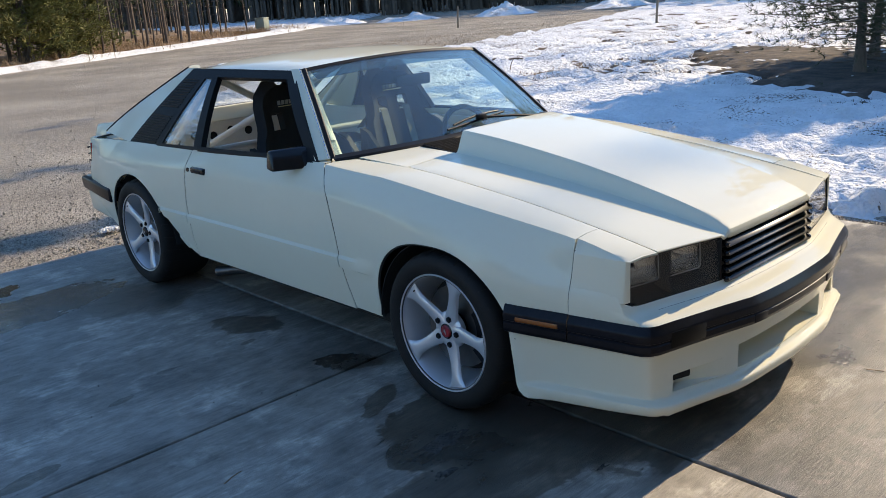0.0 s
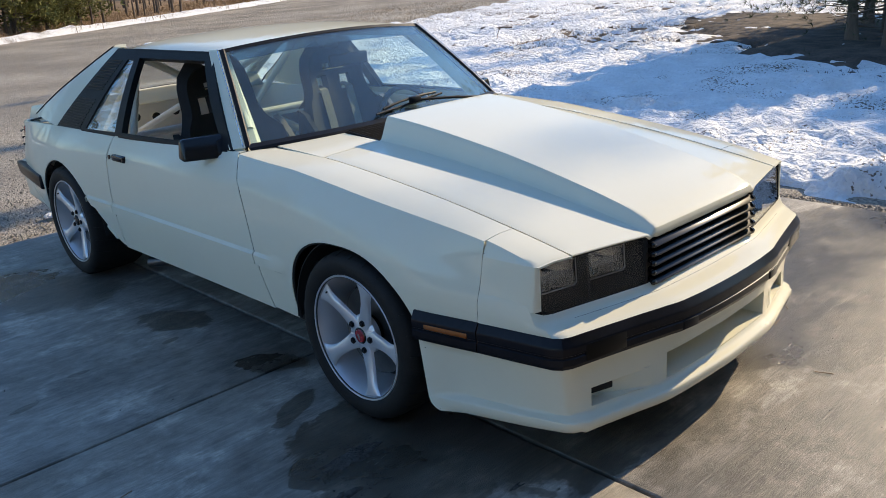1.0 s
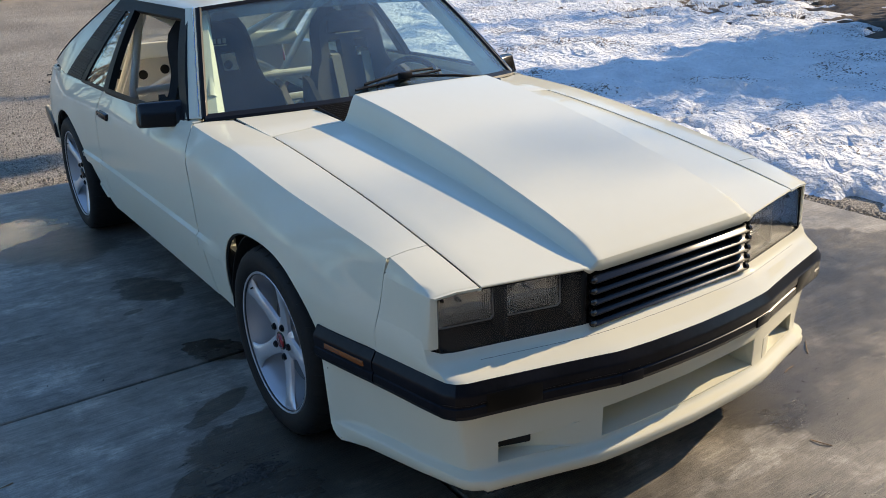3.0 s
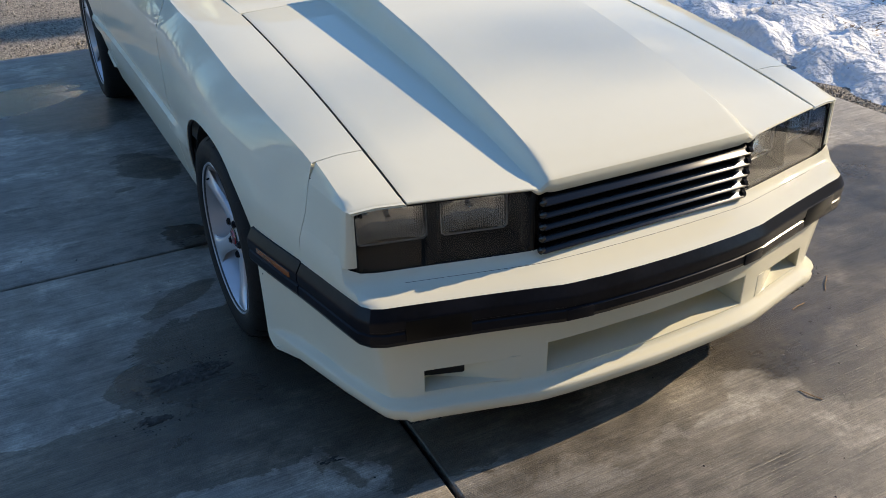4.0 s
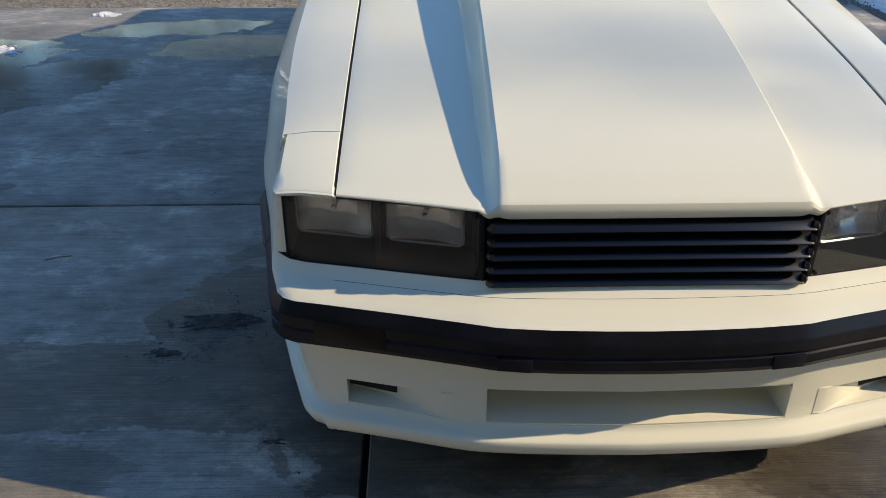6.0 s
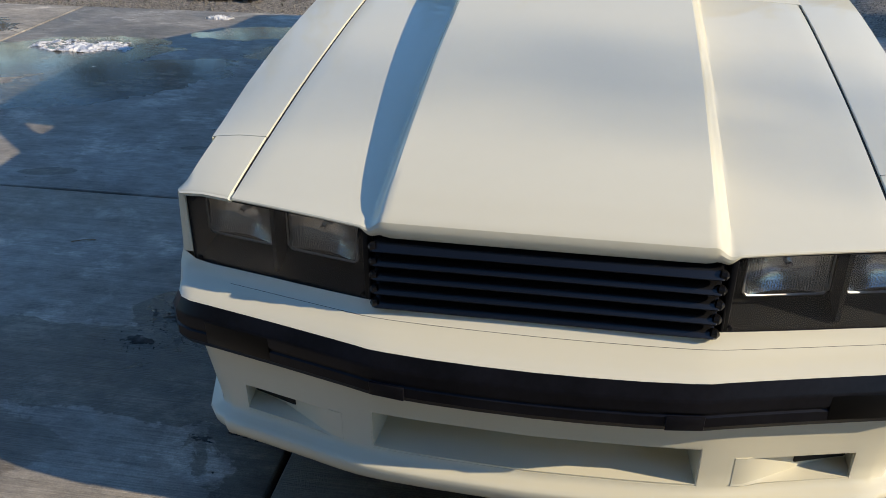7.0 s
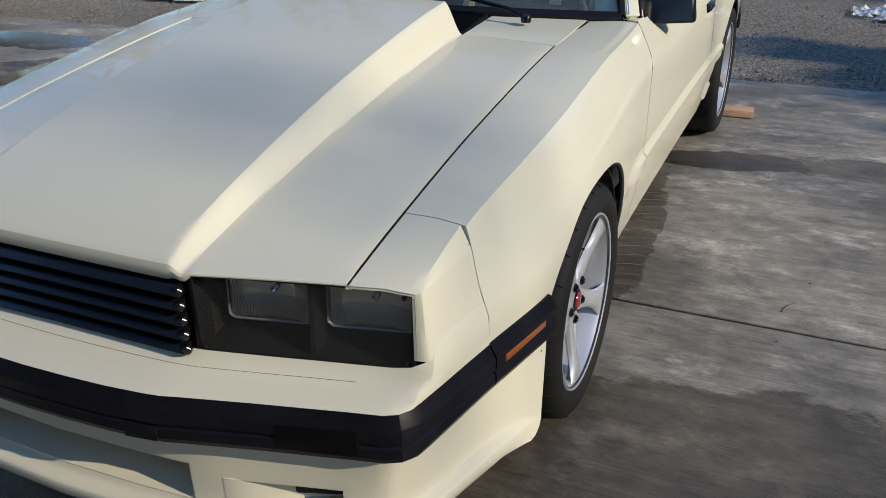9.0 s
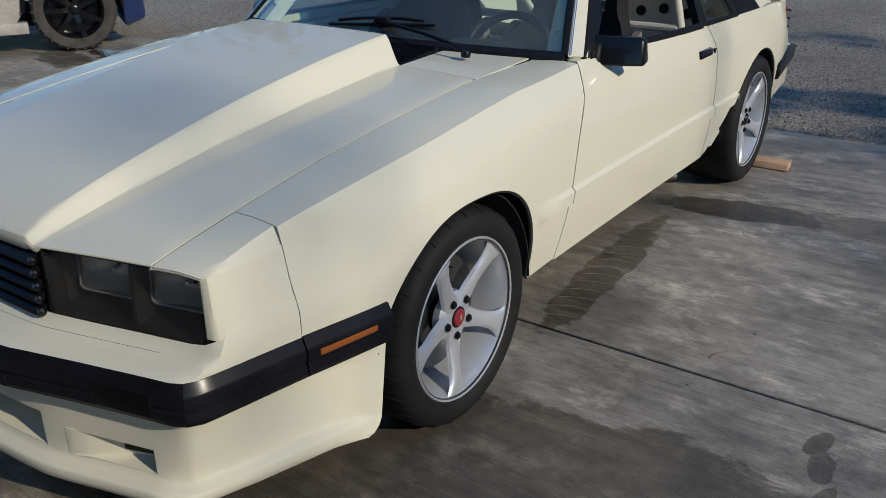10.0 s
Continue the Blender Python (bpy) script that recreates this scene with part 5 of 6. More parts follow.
# wheels
def wheel(x, y, left, rear):
    """A wheel with its outer face at local -x, turned about for the left side."""
    w = 0.262 if not rear else 0.285
    m = Matrix.Translation((x, y, HUB_Z if not rear else R_TYRE)) @ pose(0, 0, 0, 0, 0, 180 if left else 0) @ pose(0, 0, 0, 38 if not left else 62)
    R = 0.2235
    barrel = lathe([(0.234, -0.004), (0.238, 0.002), (0.238, 0.012), (0.231, 0.018), (0.222, 0.06), (0.19, 0.20), (0.236, w - 0.01), (0.228, w - 0.01), (0.182, 0.20), (0.210, 0.075), (0.219, 0.020), (0.226, 0.006), (0.230, -0.003)], 72, True)
    rim = finish("wheel", barrel, rim_silver, car, "silver five-spoke alloy wheel", 30)
    rim.matrix_local = m
    h = w
    tyre = [(0.232, 0.004), (0.240, -0.004), (0.252, -0.010), (0.272, -0.013), (0.290, -0.009), (0.302, 0.000), (0.310, 0.012), (R_TYRE - 0.002, 0.030), (R_TYRE, 0.07), (R_TYRE, h - 0.07), (R_TYRE - 0.002, h - 0.03), (0.302, h), (0.272, h + 0.012), (0.236, h)]
    part("tyre", lathe(tyre, 96, True), rubber, rim, "black low-profile tyre", 30)
    for k in range(26):
        a = 2 * math.pi * k / 26
        pts = [(xx, rr * math.cos(a + da), rr * math.sin(a + da)) for xx, rr, da in ((-0.002, 0.3040, 0.0), (0.014, 0.3125, 0.012), (0.045, R_TYRE + 0.0003, 0.02), (0.085, R_TYRE + 0.0006, 0.05))]
        part("tread_groove", tube(pts, 0.0016, 4), dark_inner, rim)
    # spokes: broad at the hub, waisted, splayed at the rim
    for k in range(5):
        a = 2 * math.pi * k / 5
        c, s = math.cos(a), math.sin(a)
        P = []
        for r, half, face, edge in ((0.034, 0.030, 0.028, 0.040), (0.062, 0.033, 0.029, 0.041), (0.090, 0.0285, 0.026, 0.040), (0.130, 0.0245, 0.020, 0.035), (0.165, 0.0245, 0.012, 0.027), (0.190, 0.0295, 0.007, 0.020), (0.206, 0.0380, 0.005, 0.014), (0.219, 0.0490, 0.005, 0.009)):
            row = []
            for u in (-1, -0.86, -0.5, 0, 0.5, 0.86, 1):
                t = u * half
                d = edge if abs(u) > 0.9 else (lerp(face, edge, 0.35) if abs(u) > 0.8 else face)
                row.append((d, r * c - t * s, r * s + t * c))
            P.append(row)
        part("spoke", sheet(P, 0.024, side=-1), rim_silver, rim, "", 40)
    IN = 0.032
    part("hub", lathe([(0.074, IN + 0.032), (0.074, IN + 0.012), (0.066, IN + 0.004), (0.044, IN - 0.001), (0.031, IN - 0.004), (0.030, IN - 0.002)], 40), rim_silver, rim)
    part("cap_ring", lathe([(0.0305, IN - 0.001), (0.0305, IN - 0.006), (0.0275, IN - 0.008), (0.025, IN - 0.006), (0.025, IN - 0.001)], 36, True), gloss_black, rim)
    part("lip_ring", lathe([(0.2262, 0.004), (0.2262, -0.0012), (0.2282, -0.0016), (0.2282, 0.004)], 64, True), steel, rim)
    part("cap", lathe([(0.0250, IN - 0.001), (0.0250, IN - 0.008), (0.022, IN - 0.0115), (0.012, IN - 0.013), (0.004, IN - 0.0133)], 36), gloss_black if rear else red_cap, rim, "black centre cap" if rear else "dark red centre cap with a bright mark")
    part("cap_mark", hexa([(IN - 0.0128, -0.010, -0.007), (IN - 0.0128, 0.006, -0.002), (IN - 0.0128, 0.009, 0.008), (IN - 0.0128, -0.004, 0.003), (IN - 0.0142, -0.010, -0.007), (IN - 0.0142, 0.006, -0.002), (IN - 0.0142, 0.009, 0.008), (IN - 0.0142, -0.004, 0.003)]), light_mark, rim)
    for k in range(5):
        a = 2 * math.pi * k / 5
        cy, cz = 0.0545 * math.cos(a), 0.0545 * math.sin(a)
        bm = tube([(IN + 0.012, cy, cz), (IN - 0.009, cy, cz)], 0.0125, 6)
        part("nut_well", lathe([(0.0165, -0.0035), (0.0165, 0.004), (0.0135, 0.004), (0.0135, -0.0035)], 20, True), rim_silver, rim).matrix_local = Matrix.Translation((IN, cy, cz))
        part("lug_nut", tube([(IN - 0.009, cy, cz), (IN - 0.013, cy, cz)], 0.0085, 6, bm), gloss_black, rim)
    part("brake_disc", lathe([(0.06, 0.088), (0.165, 0.090), (0.165, 0.112), (0.06, 0.112)], 48, True), steel, rim, "bare steel brake disc")
    P = []
    for k in range(9):
        a = radians(-40 + 80 * k / 8) + (math.pi if left else 0) - radians(38 if not left else 62) + math.pi
        P.append([(0.078, r * math.cos(a), r * math.sin(a)) for r in (0.115, 0.14, 0.178)])
    cal = part("caliper", sheet(P, 0.05, side=1), black_trim, rim, "black brake caliper")
    for k in range(5):
        a = radians(-18 + 9 * k) + (math.pi if left else 0) - radians(38 if not left else 62) + math.pi
        part("caliper_mark", tube([(0.0765, 0.142 * math.cos(a), 0.142 * math.sin(a)), (0.0765, 0.158 * math.cos(a), 0.158 * math.sin(a))], 0.003, 5), light_mark, rim)
    part("valve", tube([(0.012, 0.205, 0.02), (-0.002, 0.198, 0.024)], 0.003, 6), black_trim, rim)
    part("wheel_back", lathe([(0.02, 0.135), (0.188, 0.135), (0.188, 0.140), (0.02, 0.140)], 32, True), dark_inner, rim)
    return rim


for s, left in ((-1, False), (1, True)):
    wheel(s * 0.862, 0.0, left, False)
    wheel(s * 0.878, REAR_Y, left, True)

# bright drip moulding beside the windshield
for s in (-1, 1):
    a, b = Vector(glass_base(0.742 * s)), Vector(glass_top(0.583 * s))
    part("drip_moulding", tube([a.lerp(b, k / 8) + Vector((0.008 * s, 0.004, 0.008 + 0.010 * 4 * (k / 8) * (1 - k / 8))) for k in range(9)], 0.0020, 6), chrome, car, "thin bright windshield moulding")

# inner sill behind the door
for s in (-1, 1):
    part("inner_sill", box(min(s * 0.745, s * 0.760), max(s * 0.745, s * 0.760), 1.55, 2.12, 0.23, 0.50, 0.004), dark_inner, car)

# mirrors, handles, wipers
for s in (-1, 1):
    bm = hexa([(s * 0.752, 0.865, 0.852), (s * 0.745, 0.965, 0.858), (s * 0.735, 0.960, 0.948), (s * 0.740, 0.908, 0.948), (s * 0.932, 0.955, 0.853), (s * 0.922, 1.018, 0.858), (s * 0.912, 1.014, 0.942), (s * 0.917, 0.972, 0.945)], 0.014, 3)
    mir = part("mirror", bm, gloss_black, car, "black wedge-shaped door mirror")
    part("mirror_glass", hexa([(s * 0.775, 0.966, 0.870), (s * 0.895, 1.014, 0.870), (s * 0.887, 1.011, 0.932), (s * 0.762, 0.962, 0.935), (s * 0.775, 0.969, 0.870), (s * 0.895, 1.017, 0.870), (s * 0.887, 1.014, 0.932), (s * 0.762, 0.965, 0.935)]), chrome, mir, "mirror glass")
    part("mirror_foot", hexa([(s * 0.765, 0.86, 0.868), (s * 0.765, 0.95, 0.868), (s * 0.745, 0.955, 0.935), (s * 0.745, 0.90, 0.935), (s * 0.80, 0.88, 0.862), (s * 0.80, 0.95, 0.862), (s * 0.79, 0.955, 0.925), (s * 0.79, 0.91, 0.925)], 0.008), black_trim, mir)
    hx0 = side_x(1.755, 0.768)
    hd = part("door_handle", hexa([(s * (hx0 - 0.01), 1.685, 0.750), (s * (hx0 - 0.01), 1.825, 0.750), (s * (hx0 - 0.01), 1.825, 0.786), (s * (hx0 - 0.01), 1.685, 0.786), (s * (hx0 + 0.012), 1.69, 0.754), (s * (hx0 + 0.012), 1.82, 0.754), (s * (hx0 + 0.012), 1.82, 0.782), (s * (hx0 + 0.012), 1.69, 0.782)], 0.006), gloss_black, car, "black flush door handle")
    part("lever", hexa([(s * (hx0 + 0.008), 1.71, 0.757), (s * (hx0 + 0.008), 1.80, 0.757), (s * (hx0 + 0.008), 1.80, 0.774), (s * (hx0 + 0.008), 1.71, 0.774), (s * (hx0 + 0.016), 1.712, 0.759), (s * (hx0 + 0.016), 1.798, 0.759), (s * (hx0 + 0.016), 1.798, 0.772), (s * (hx0 + 0.016), 1.712, 0.772)], 0.003), black_trim, hd)
    part("lock", tube([(s * (side_x(1.86, 0.765) - 0.004), 1.862, 0.765), (s * (side_x(1.86, 0.765) + 0.005), 1.862, 0.765)], 0.011, 16), gloss_black, car, "round black door lock")


def on_glass(x, t):
    u = x / lerp(0.722, 0.560, t)
    a, b = glass_base(0.722 * u), glass_top(0.560 * u)
    p = mix3(a, b, t)
    return Vector((p[0], p[1] - 0.006, p[2] + 0.012 * 4 * t * (1 - t) + 0.012))


for piv, elbow, tips in (((0.49, 0.552, 0.918), on_glass(0.08, 0.085), (on_glass(-0.16, 0.05), on_glass(0.28, 0.115))),):
    arm = part("wiper_arm", tube([piv, Vector(piv) + Vector((-0.06, 0.01, 0.022)), Vector(piv).lerp(elbow, 0.5) + Vector((0, 0, 0.018)), elbow + Vector((0, 0, 0.012))], 0.006, 8), black_trim, car, "black wiper arm")
    part("wiper_pivot", lathe([(0.015, -0.012), (0.016, 0.0), (0.012, 0.007), (0.005, 0.010)], 20), gloss_black, arm).matrix_local = Matrix.Translation(piv) @ pose(0, 0, 0, 0, -90, 0)
    part("wiper_bridge", tube([tips[0].lerp(tips[1], t) + Vector((0, 0, 0.008 + 0.016 * 4 * t * (1 - t))) for t in (0.1, 0.3, 0.5, 0.7, 0.9)], 0.0055, 8), black_trim, arm)
    part("wiper_blade", tube([tips[0], tips[0].lerp(tips[1], 0.5), tips[1]], 0.0055, 6), black_trim, arm)
    part("wiper_joint", box(elbow.x - 0.03, elbow.x + 0.03, elbow.y - 0.012, elbow.y + 0.012, elbow.z, elbow.z + 0.028, 0.006), black_trim, arm)

part("exhaust_pipe", tube([(0.50, 1.7, 0.16), (0.60, 1.95, 0.13), (0.68, 2.07, 0.115)], 0.028, 16), steel, car, "side exit exhaust pipe with a dark mouth")
part("exhaust_pipe", tube([(-0.50, 1.7, 0.16), (-0.60, 1.95, 0.13), (-0.68, 2.07, 0.115)], 0.028, 16), steel, car)


# ---- inside the car ----
part("cabin_floor", box(-0.72, 0.72, 0.62, 3.25, 0.236, 0.25), white_inner, car, "bare white-painted cabin floor")
part("dashboard", hexa([(-0.71, 0.66, 0.64), (-0.71, 0.94, 0.64), (-0.71, 0.92, 0.83), (-0.71, 0.72, 0.865), (0.71, 0.66, 0.64), (0.71, 0.94, 0.64), (0.71, 0.92, 0.83), (0.71, 0.72, 0.865)], 0.03, 3), dash_black, car, "black vinyl dashboard")
part("gauge_hood", hexa([(0.20, 0.76, 0.84), (0.20, 0.95, 0.80), (0.22, 0.93, 0.895), (0.22, 0.80, 0.900), (0.56, 0.76, 0.84), (0.56, 0.95, 0.80), (0.54, 0.93, 0.895), (0.54, 0.80, 0.900)], 0.02, 3), dash_black, car)
sw = part("steering_wheel", tube([(0.37 + 0.178 * math.cos(a), 1.02 + 0.06 * math.sin(a), 0.80 + 0.165 * math.sin(a)) for a in [2 * math.pi * k / 32 for k in range(33)]], 0.0145, 10), dash_black, car, "black three-spoke steering wheel")
for a in (0.1, math.pi - 0.1, -math.pi / 2):
    part("wheel_spoke", tube([(0.37, 1.01, 0.80), (0.37 + 0.175 * math.cos(a), 1.02 + 0.06 * math.sin(a), 0.80 + 0.162 * math.sin(a))], 0.010, 8), steel, sw)
part("column", tube([(0.37, 0.86, 0.73), (0.37, 1.01, 0.80)], 0.028, 12), dash_black, sw)
part("inside_mirror", box(0.01, 0.25, 1.165, 1.190, 1.105, 1.165, 0.012, 3), black_trim, car, "black inside rear-view mirror")
for s in (-1, 1):
    part("door_card", sheet([[(s * (smooth(y, TX) - 0.05), y, z) for z in (0.30, 0.55, 0.84)] for y in (0.80, 1.2, 1.6, 1.86)], 0.012, side=s), white_inner, car)
    part("cargo_side", sheet([[(s * (smooth(y, TX) - 0.06), y, z) for z in (0.30, 0.55, 0.845)] for y in (1.95, 2.4, 2.8, 3.2)], 0.012, side=s), white_inner, car)
    rows = []
    for t in (0.0, 0.25, 0.5, 0.75, 0.97):
        q = Vector(glass_base(0.715 * s)).lerp(Vector(glass_top(0.552 * s)), t) + Vector((0, 0.012, -0.010 + 0.012 * 4 * t * (1 - t)))
        wide = lerp(0.075, 0.030, t)
        rows.append([q + Vector((0.004 * s, 0.020, -0.012)), q + Vector((-wide * 0.5 * s, 0.012, -0.010)), q + Vector((-wide * s, 0.040, -0.030))])
    part("pillar_cover", sheet(rows, 0.006, side=-s), white_inner, car, "white-painted inner pillar panel")
# cross panel behind the seats, with its row of openings
bulk = part("rear_brace", box(-0.70, 0.70, 2.20, 2.225, 0.62, 0.66, 0.006), white_inner, car, "white perforated rear brace panel")
for k in range(9):
    x = -0.64 + 0.16 * k
    part("brace_web", box(x - 0.035, x + 0.035, 2.202, 2.222, 0.53, 0.62, 0.004), white_inner, bulk)
part("brace_rail", box(-0.70, 0.70, 2.20, 2.225, 0.49, 0.53, 0.006), white_inner, bulk)
part("cargo_deck", box(-0.70, 0.70, 2.24, 3.22, 0.52, 0.54, 0.005), white_inner, car)
part("hatch_sill", box(-0.68, 0.68, 3.16, 3.22, 0.54, 0.86, 0.01), white_inner, car)
# roll cage
cage = part("roll_cage", tube([(-0.62, 2.10, 0.26), (-0.63, 2.10, 0.80), (-0.535, 2.10, 1.20), (-0.47, 2.10, 1.245), (0.47, 2.10, 1.245), (0.535, 2.10, 1.20), (0.63, 2.10, 0.80), (0.62, 2.10, 0.26)], 0.021, 12), white_inner, car, "white-painted tubular roll cage")
for s in (-1, 1):
    part("cage_stay", tube([(s * 0.50, 2.10, 1.225), (s * 0.52, 2.95, 0.60)], 0.020, 10), white_inner, cage)
    part("cage_bar", tube([(s * 0.62, 2.10, 0.66), (s * 0.66, 1.3, 0.50), (s * 0.66, 0.75, 0.40)], 0.020, 10), white_inner, cage)
    part("cage_top", tube([(s * 0.535, 2.10, 1.215), (s * 0.53, 1.20, 1.225), (s * 0.66, 0.86, 0.95)], 0.019, 10), white_inner, cage)
part("cage_diagonal", tube([(-0.52, 2.11, 1.20), (0.60, 2.11, 0.55)], 0.020, 10), white_inner, cage)
part("harness_bar", tube([(-0.62, 2.09, 0.80), (0.62, 2.09, 0.80)], 0.020, 10), white_inner, cage)
part("cage_diagonal", tube([(-0.50, 2.80, 0.62), (0.47, 2.12, 1.22)], 0.018, 10), white_inner, cage)


def bucket_seat(cx):
    """A fixed-back racing seat with two belt openings."""
    P = []
    outline = [(0.40, 0.255), (0.52, 0.262), (0.64, 0.268), (0.74, 0.275), (0.82, 0.262), (0.88, 0.215), (0.925, 0.188), (0.965, 0.180), (1.01, 0.178), (1.06, 0.172), (1.10, 0.155), (1.135, 0.115), (1.150, 0.06)]
    holes = lambda z, u: 0.915 < z < 1.005 and 0.22 < abs(u) < 0.62
    us = [-1, -0.85, -0.62, -0.42, -0.22, 0, 0.22, 0.42, 0.62, 0.85, 1]
    for z, half in outline:
        y = 1.46 + 0.30 * (z - 0.40)
        row = []
        for u in us:
            bolster = 0.13 * max(0.0, abs(u) - 0.55) ** 1.3 * (2.2 if 0.45 < z < 0.85 else 1.0)
            row.append((cx + u * half, y - bolster, z))
        P.append(row)
    zs = [o[0] for o in outline]
    seat = part("seat", sheet(P, 0.055, skip=lambda i, j: holes(0.5 * (zs[i] + zs[i + 1]), 0.5 * (us[j] + us[j + 1])), side=-1), fabric, car, "black fabric racing bucket seat with harness openings", 50)
    base = []
    for k in range(7):
        y = lerp(1.02, 1.50, k / 6)
        base.append([(cx + u * 0.25, y, 0.40 + 0.05 * (1 - k / 6) + 0.16 * max(0.0, abs(u) - 0.6)) for u in (-1, -0.85, -0.6, 0, 0.6, 0.85, 1)])
    part("cushion", sheet(base, 0.09, side=1), fabric, seat)
    for s in (-1, 1):
        part("side_wing", sheet([[(cx + s * 0.272, y, lo), (cx + s * 0.280, y + 0.01, lerp(lo, hi, 0.5)), (cx + s * 0.268, y + 0.02, hi)] for y, lo, hi in ((1.15, 0.40, 0.50), (1.28, 0.40, 0.60), (1.40, 0.40, 0.74), (1.50, 0.45, 0.84), (1.56, 0.55, 0.86))], 0.03, side=-s), shell_grey if s > 0 else fabric, seat)
        if cx > 0:
            part("belt", sheet([[(cx + s * 0.085 + d, y, z) for d in (-0.025, 0.025)] for y, z in ((1.85, 0.82), (1.68, 0.955), (1.61, 0.94), (1.56, 0.78), (1.50, 0.55), (1.42, 0.47))], 0.003), belt_grey, seat, "grey harness strap")
    # maker's mark as plain bars
    for k in range(6):
        x = cx - 0.068 + 0.024 * k
        part("mark", box(x, x + 0.016, 1.628, 1.634, 1.052, 1.074), light_mark, seat)
    part("mark", box(cx - 0.068, cx + 0.068, 1.623, 1.629, 1.042, 1.046), gold_mark, seat)
    return seat


bucket_seat(-0.36)
bucket_seat(0.36)
part("sun_strip", sheet([[tuple(on_glass(0.55 * u, t) + Vector((0, 0.016, -0.018))) for t in (0.86, 0.93, 0.985)] for u in [-0.98 + 0.14 * k for k in range(15)]], 0.001), shade_glass, ws, "blue-tinted shade band")


# lightening holes in the bare rear sill
for k in range(7):
    x = -0.42 + 0.14 * k
    part("sill_hole", lathe([(0.0, -0.004), (0.026, -0.004), (0.029, -0.002), (0.029, 0.004)], 18), dark_inner, car).matrix_local = Matrix.Translation((x, 3.1555, 0.735 - 0.02 * (k % 2))) @ pose(0, 0, 0, 0, 0, 90)


# ---- wood chock ----
chock = finish("wood_chock", box(-0.19, 0.19, -0.045, 0.045, 0, 0.038, 0.003), lumber)
chock.matrix_world = pose(0.84, 2.84, 0.004, 0, 0, 3)
tagged(chock, "short offcut of reddish pine lumber behind the rear tyre", "wood block")


# ---- bits on the slab ----
rc = np.random.RandomState(3)
cv, cf = [], []
for cx, cy, r, n in ((-1.03, -0.19, 0.08, 140), (-1.18, -0.34, 0.045, 50), (1.03, -0.62, 0.035, 20), (0.95, 2.15, 0.20, 60), (0.55, -1.15, 0.4, 14), (-1.4, 0.5, 0.8, 22), (1.6, 1.2, 0.7, 24), (-2.6, 1.6, 0.8, 40)):
    for _ in range(n):
        p = Vector((cx + rc.normal(0, r), cy + rc.normal(0, r), 0.001))
        q = rc.uniform(0.0012, 0.0036) * (1.8 if n == 120 and rc.rand() < 0.3 else 1)
        o = len(cv)
        cv += [tuple(p + q * Vector(v) * Vector((1, 1, 0.6)).length * 0.65) for v in ico]
        cf += [tuple(i + o for i in f) for f in icf]
me = bpy.data.meshes.new("dirt_crumbs")
me.from_pydata(cv, [], cf)
me.materials.append(joint_dark)
tagged(new("dirt_crumbs", me), "dark crumbs of dirt and grit on the concrete", "dirt", kind="stuff")
for x, y, a, ln in ((0.98, -0.72, 40, 0.05), (0.78, -0.78, 10, 0.03), (1.35, 0.75, 70, 0.04), (0.45, -1.12, 120, 0.035), (-1.7, 0.2, 20, 0.04)):
    c, q = math.cos(radians(a)), math.sin(radians(a))
    tw = finish("twig", tube([(x - ln * c, y - ln * q, 0.003), (x, y, 0.006), (x + ln * c * 0.9 + 0.01, y + ln * q, 0.003)], 0.0018, 5), dry_stalk)
    tagged(tw, "small dry brown twig lying on the concrete", "twig")


# print of a tyre in the damp dust: a row of curved ridges
pv = bmesh.new()
for k in range(15):
    y = 0.66 + 0.079 * k
    x = 0.795 - 0.062 * (k / 14)
    tube([(x + 0.090 - 0.034 * q, y + 0.012 * q - 0.0045 * q * q + 0.05, -0.0006) for q in range(6)], 0, 5, pv, [0.0008, 0.0014, 0.0016, 0.0012, 0.0015, 0.0007])
tagged(finish("tyre_print", pv, pale_dry), "row of pale curved tread ridges printed on the damp slab", "tyre mark", kind="stuff")


# ---- unseen house behind the camera, added to block sky and warm the nose ----
tagged(finish("unseen_wall_south", box(-8.5, 4.2, -5.0, -4.8, -0.05, 4.2), siding), "unseen tan wall added behind the camera to block sky and bounce warm light", "wall", kind="structure")
eave = finish("trim", box(-8.9, 4.6, -5.3, -4.35, 4.2, 4.35, 0.02), siding)
tagged(eave, "plain eave board of the unseen added wall", "trim", kind="structure")
tagged(finish("unseen_roof_slope", hexa([(-8.9, -4.35, 4.35), (4.6, -4.35, 4.35), (4.6, -10.5, 7.0), (-8.9, -10.5, 7.0), (-8.9, -4.35, 4.45), (4.6, -4.35, 4.45), (4.6, -10.5, 7.15), (-8.9, -10.5, 7.15)]), dark_inner), "dark roof slope above the unseen added wall", "roof", kind="structure")


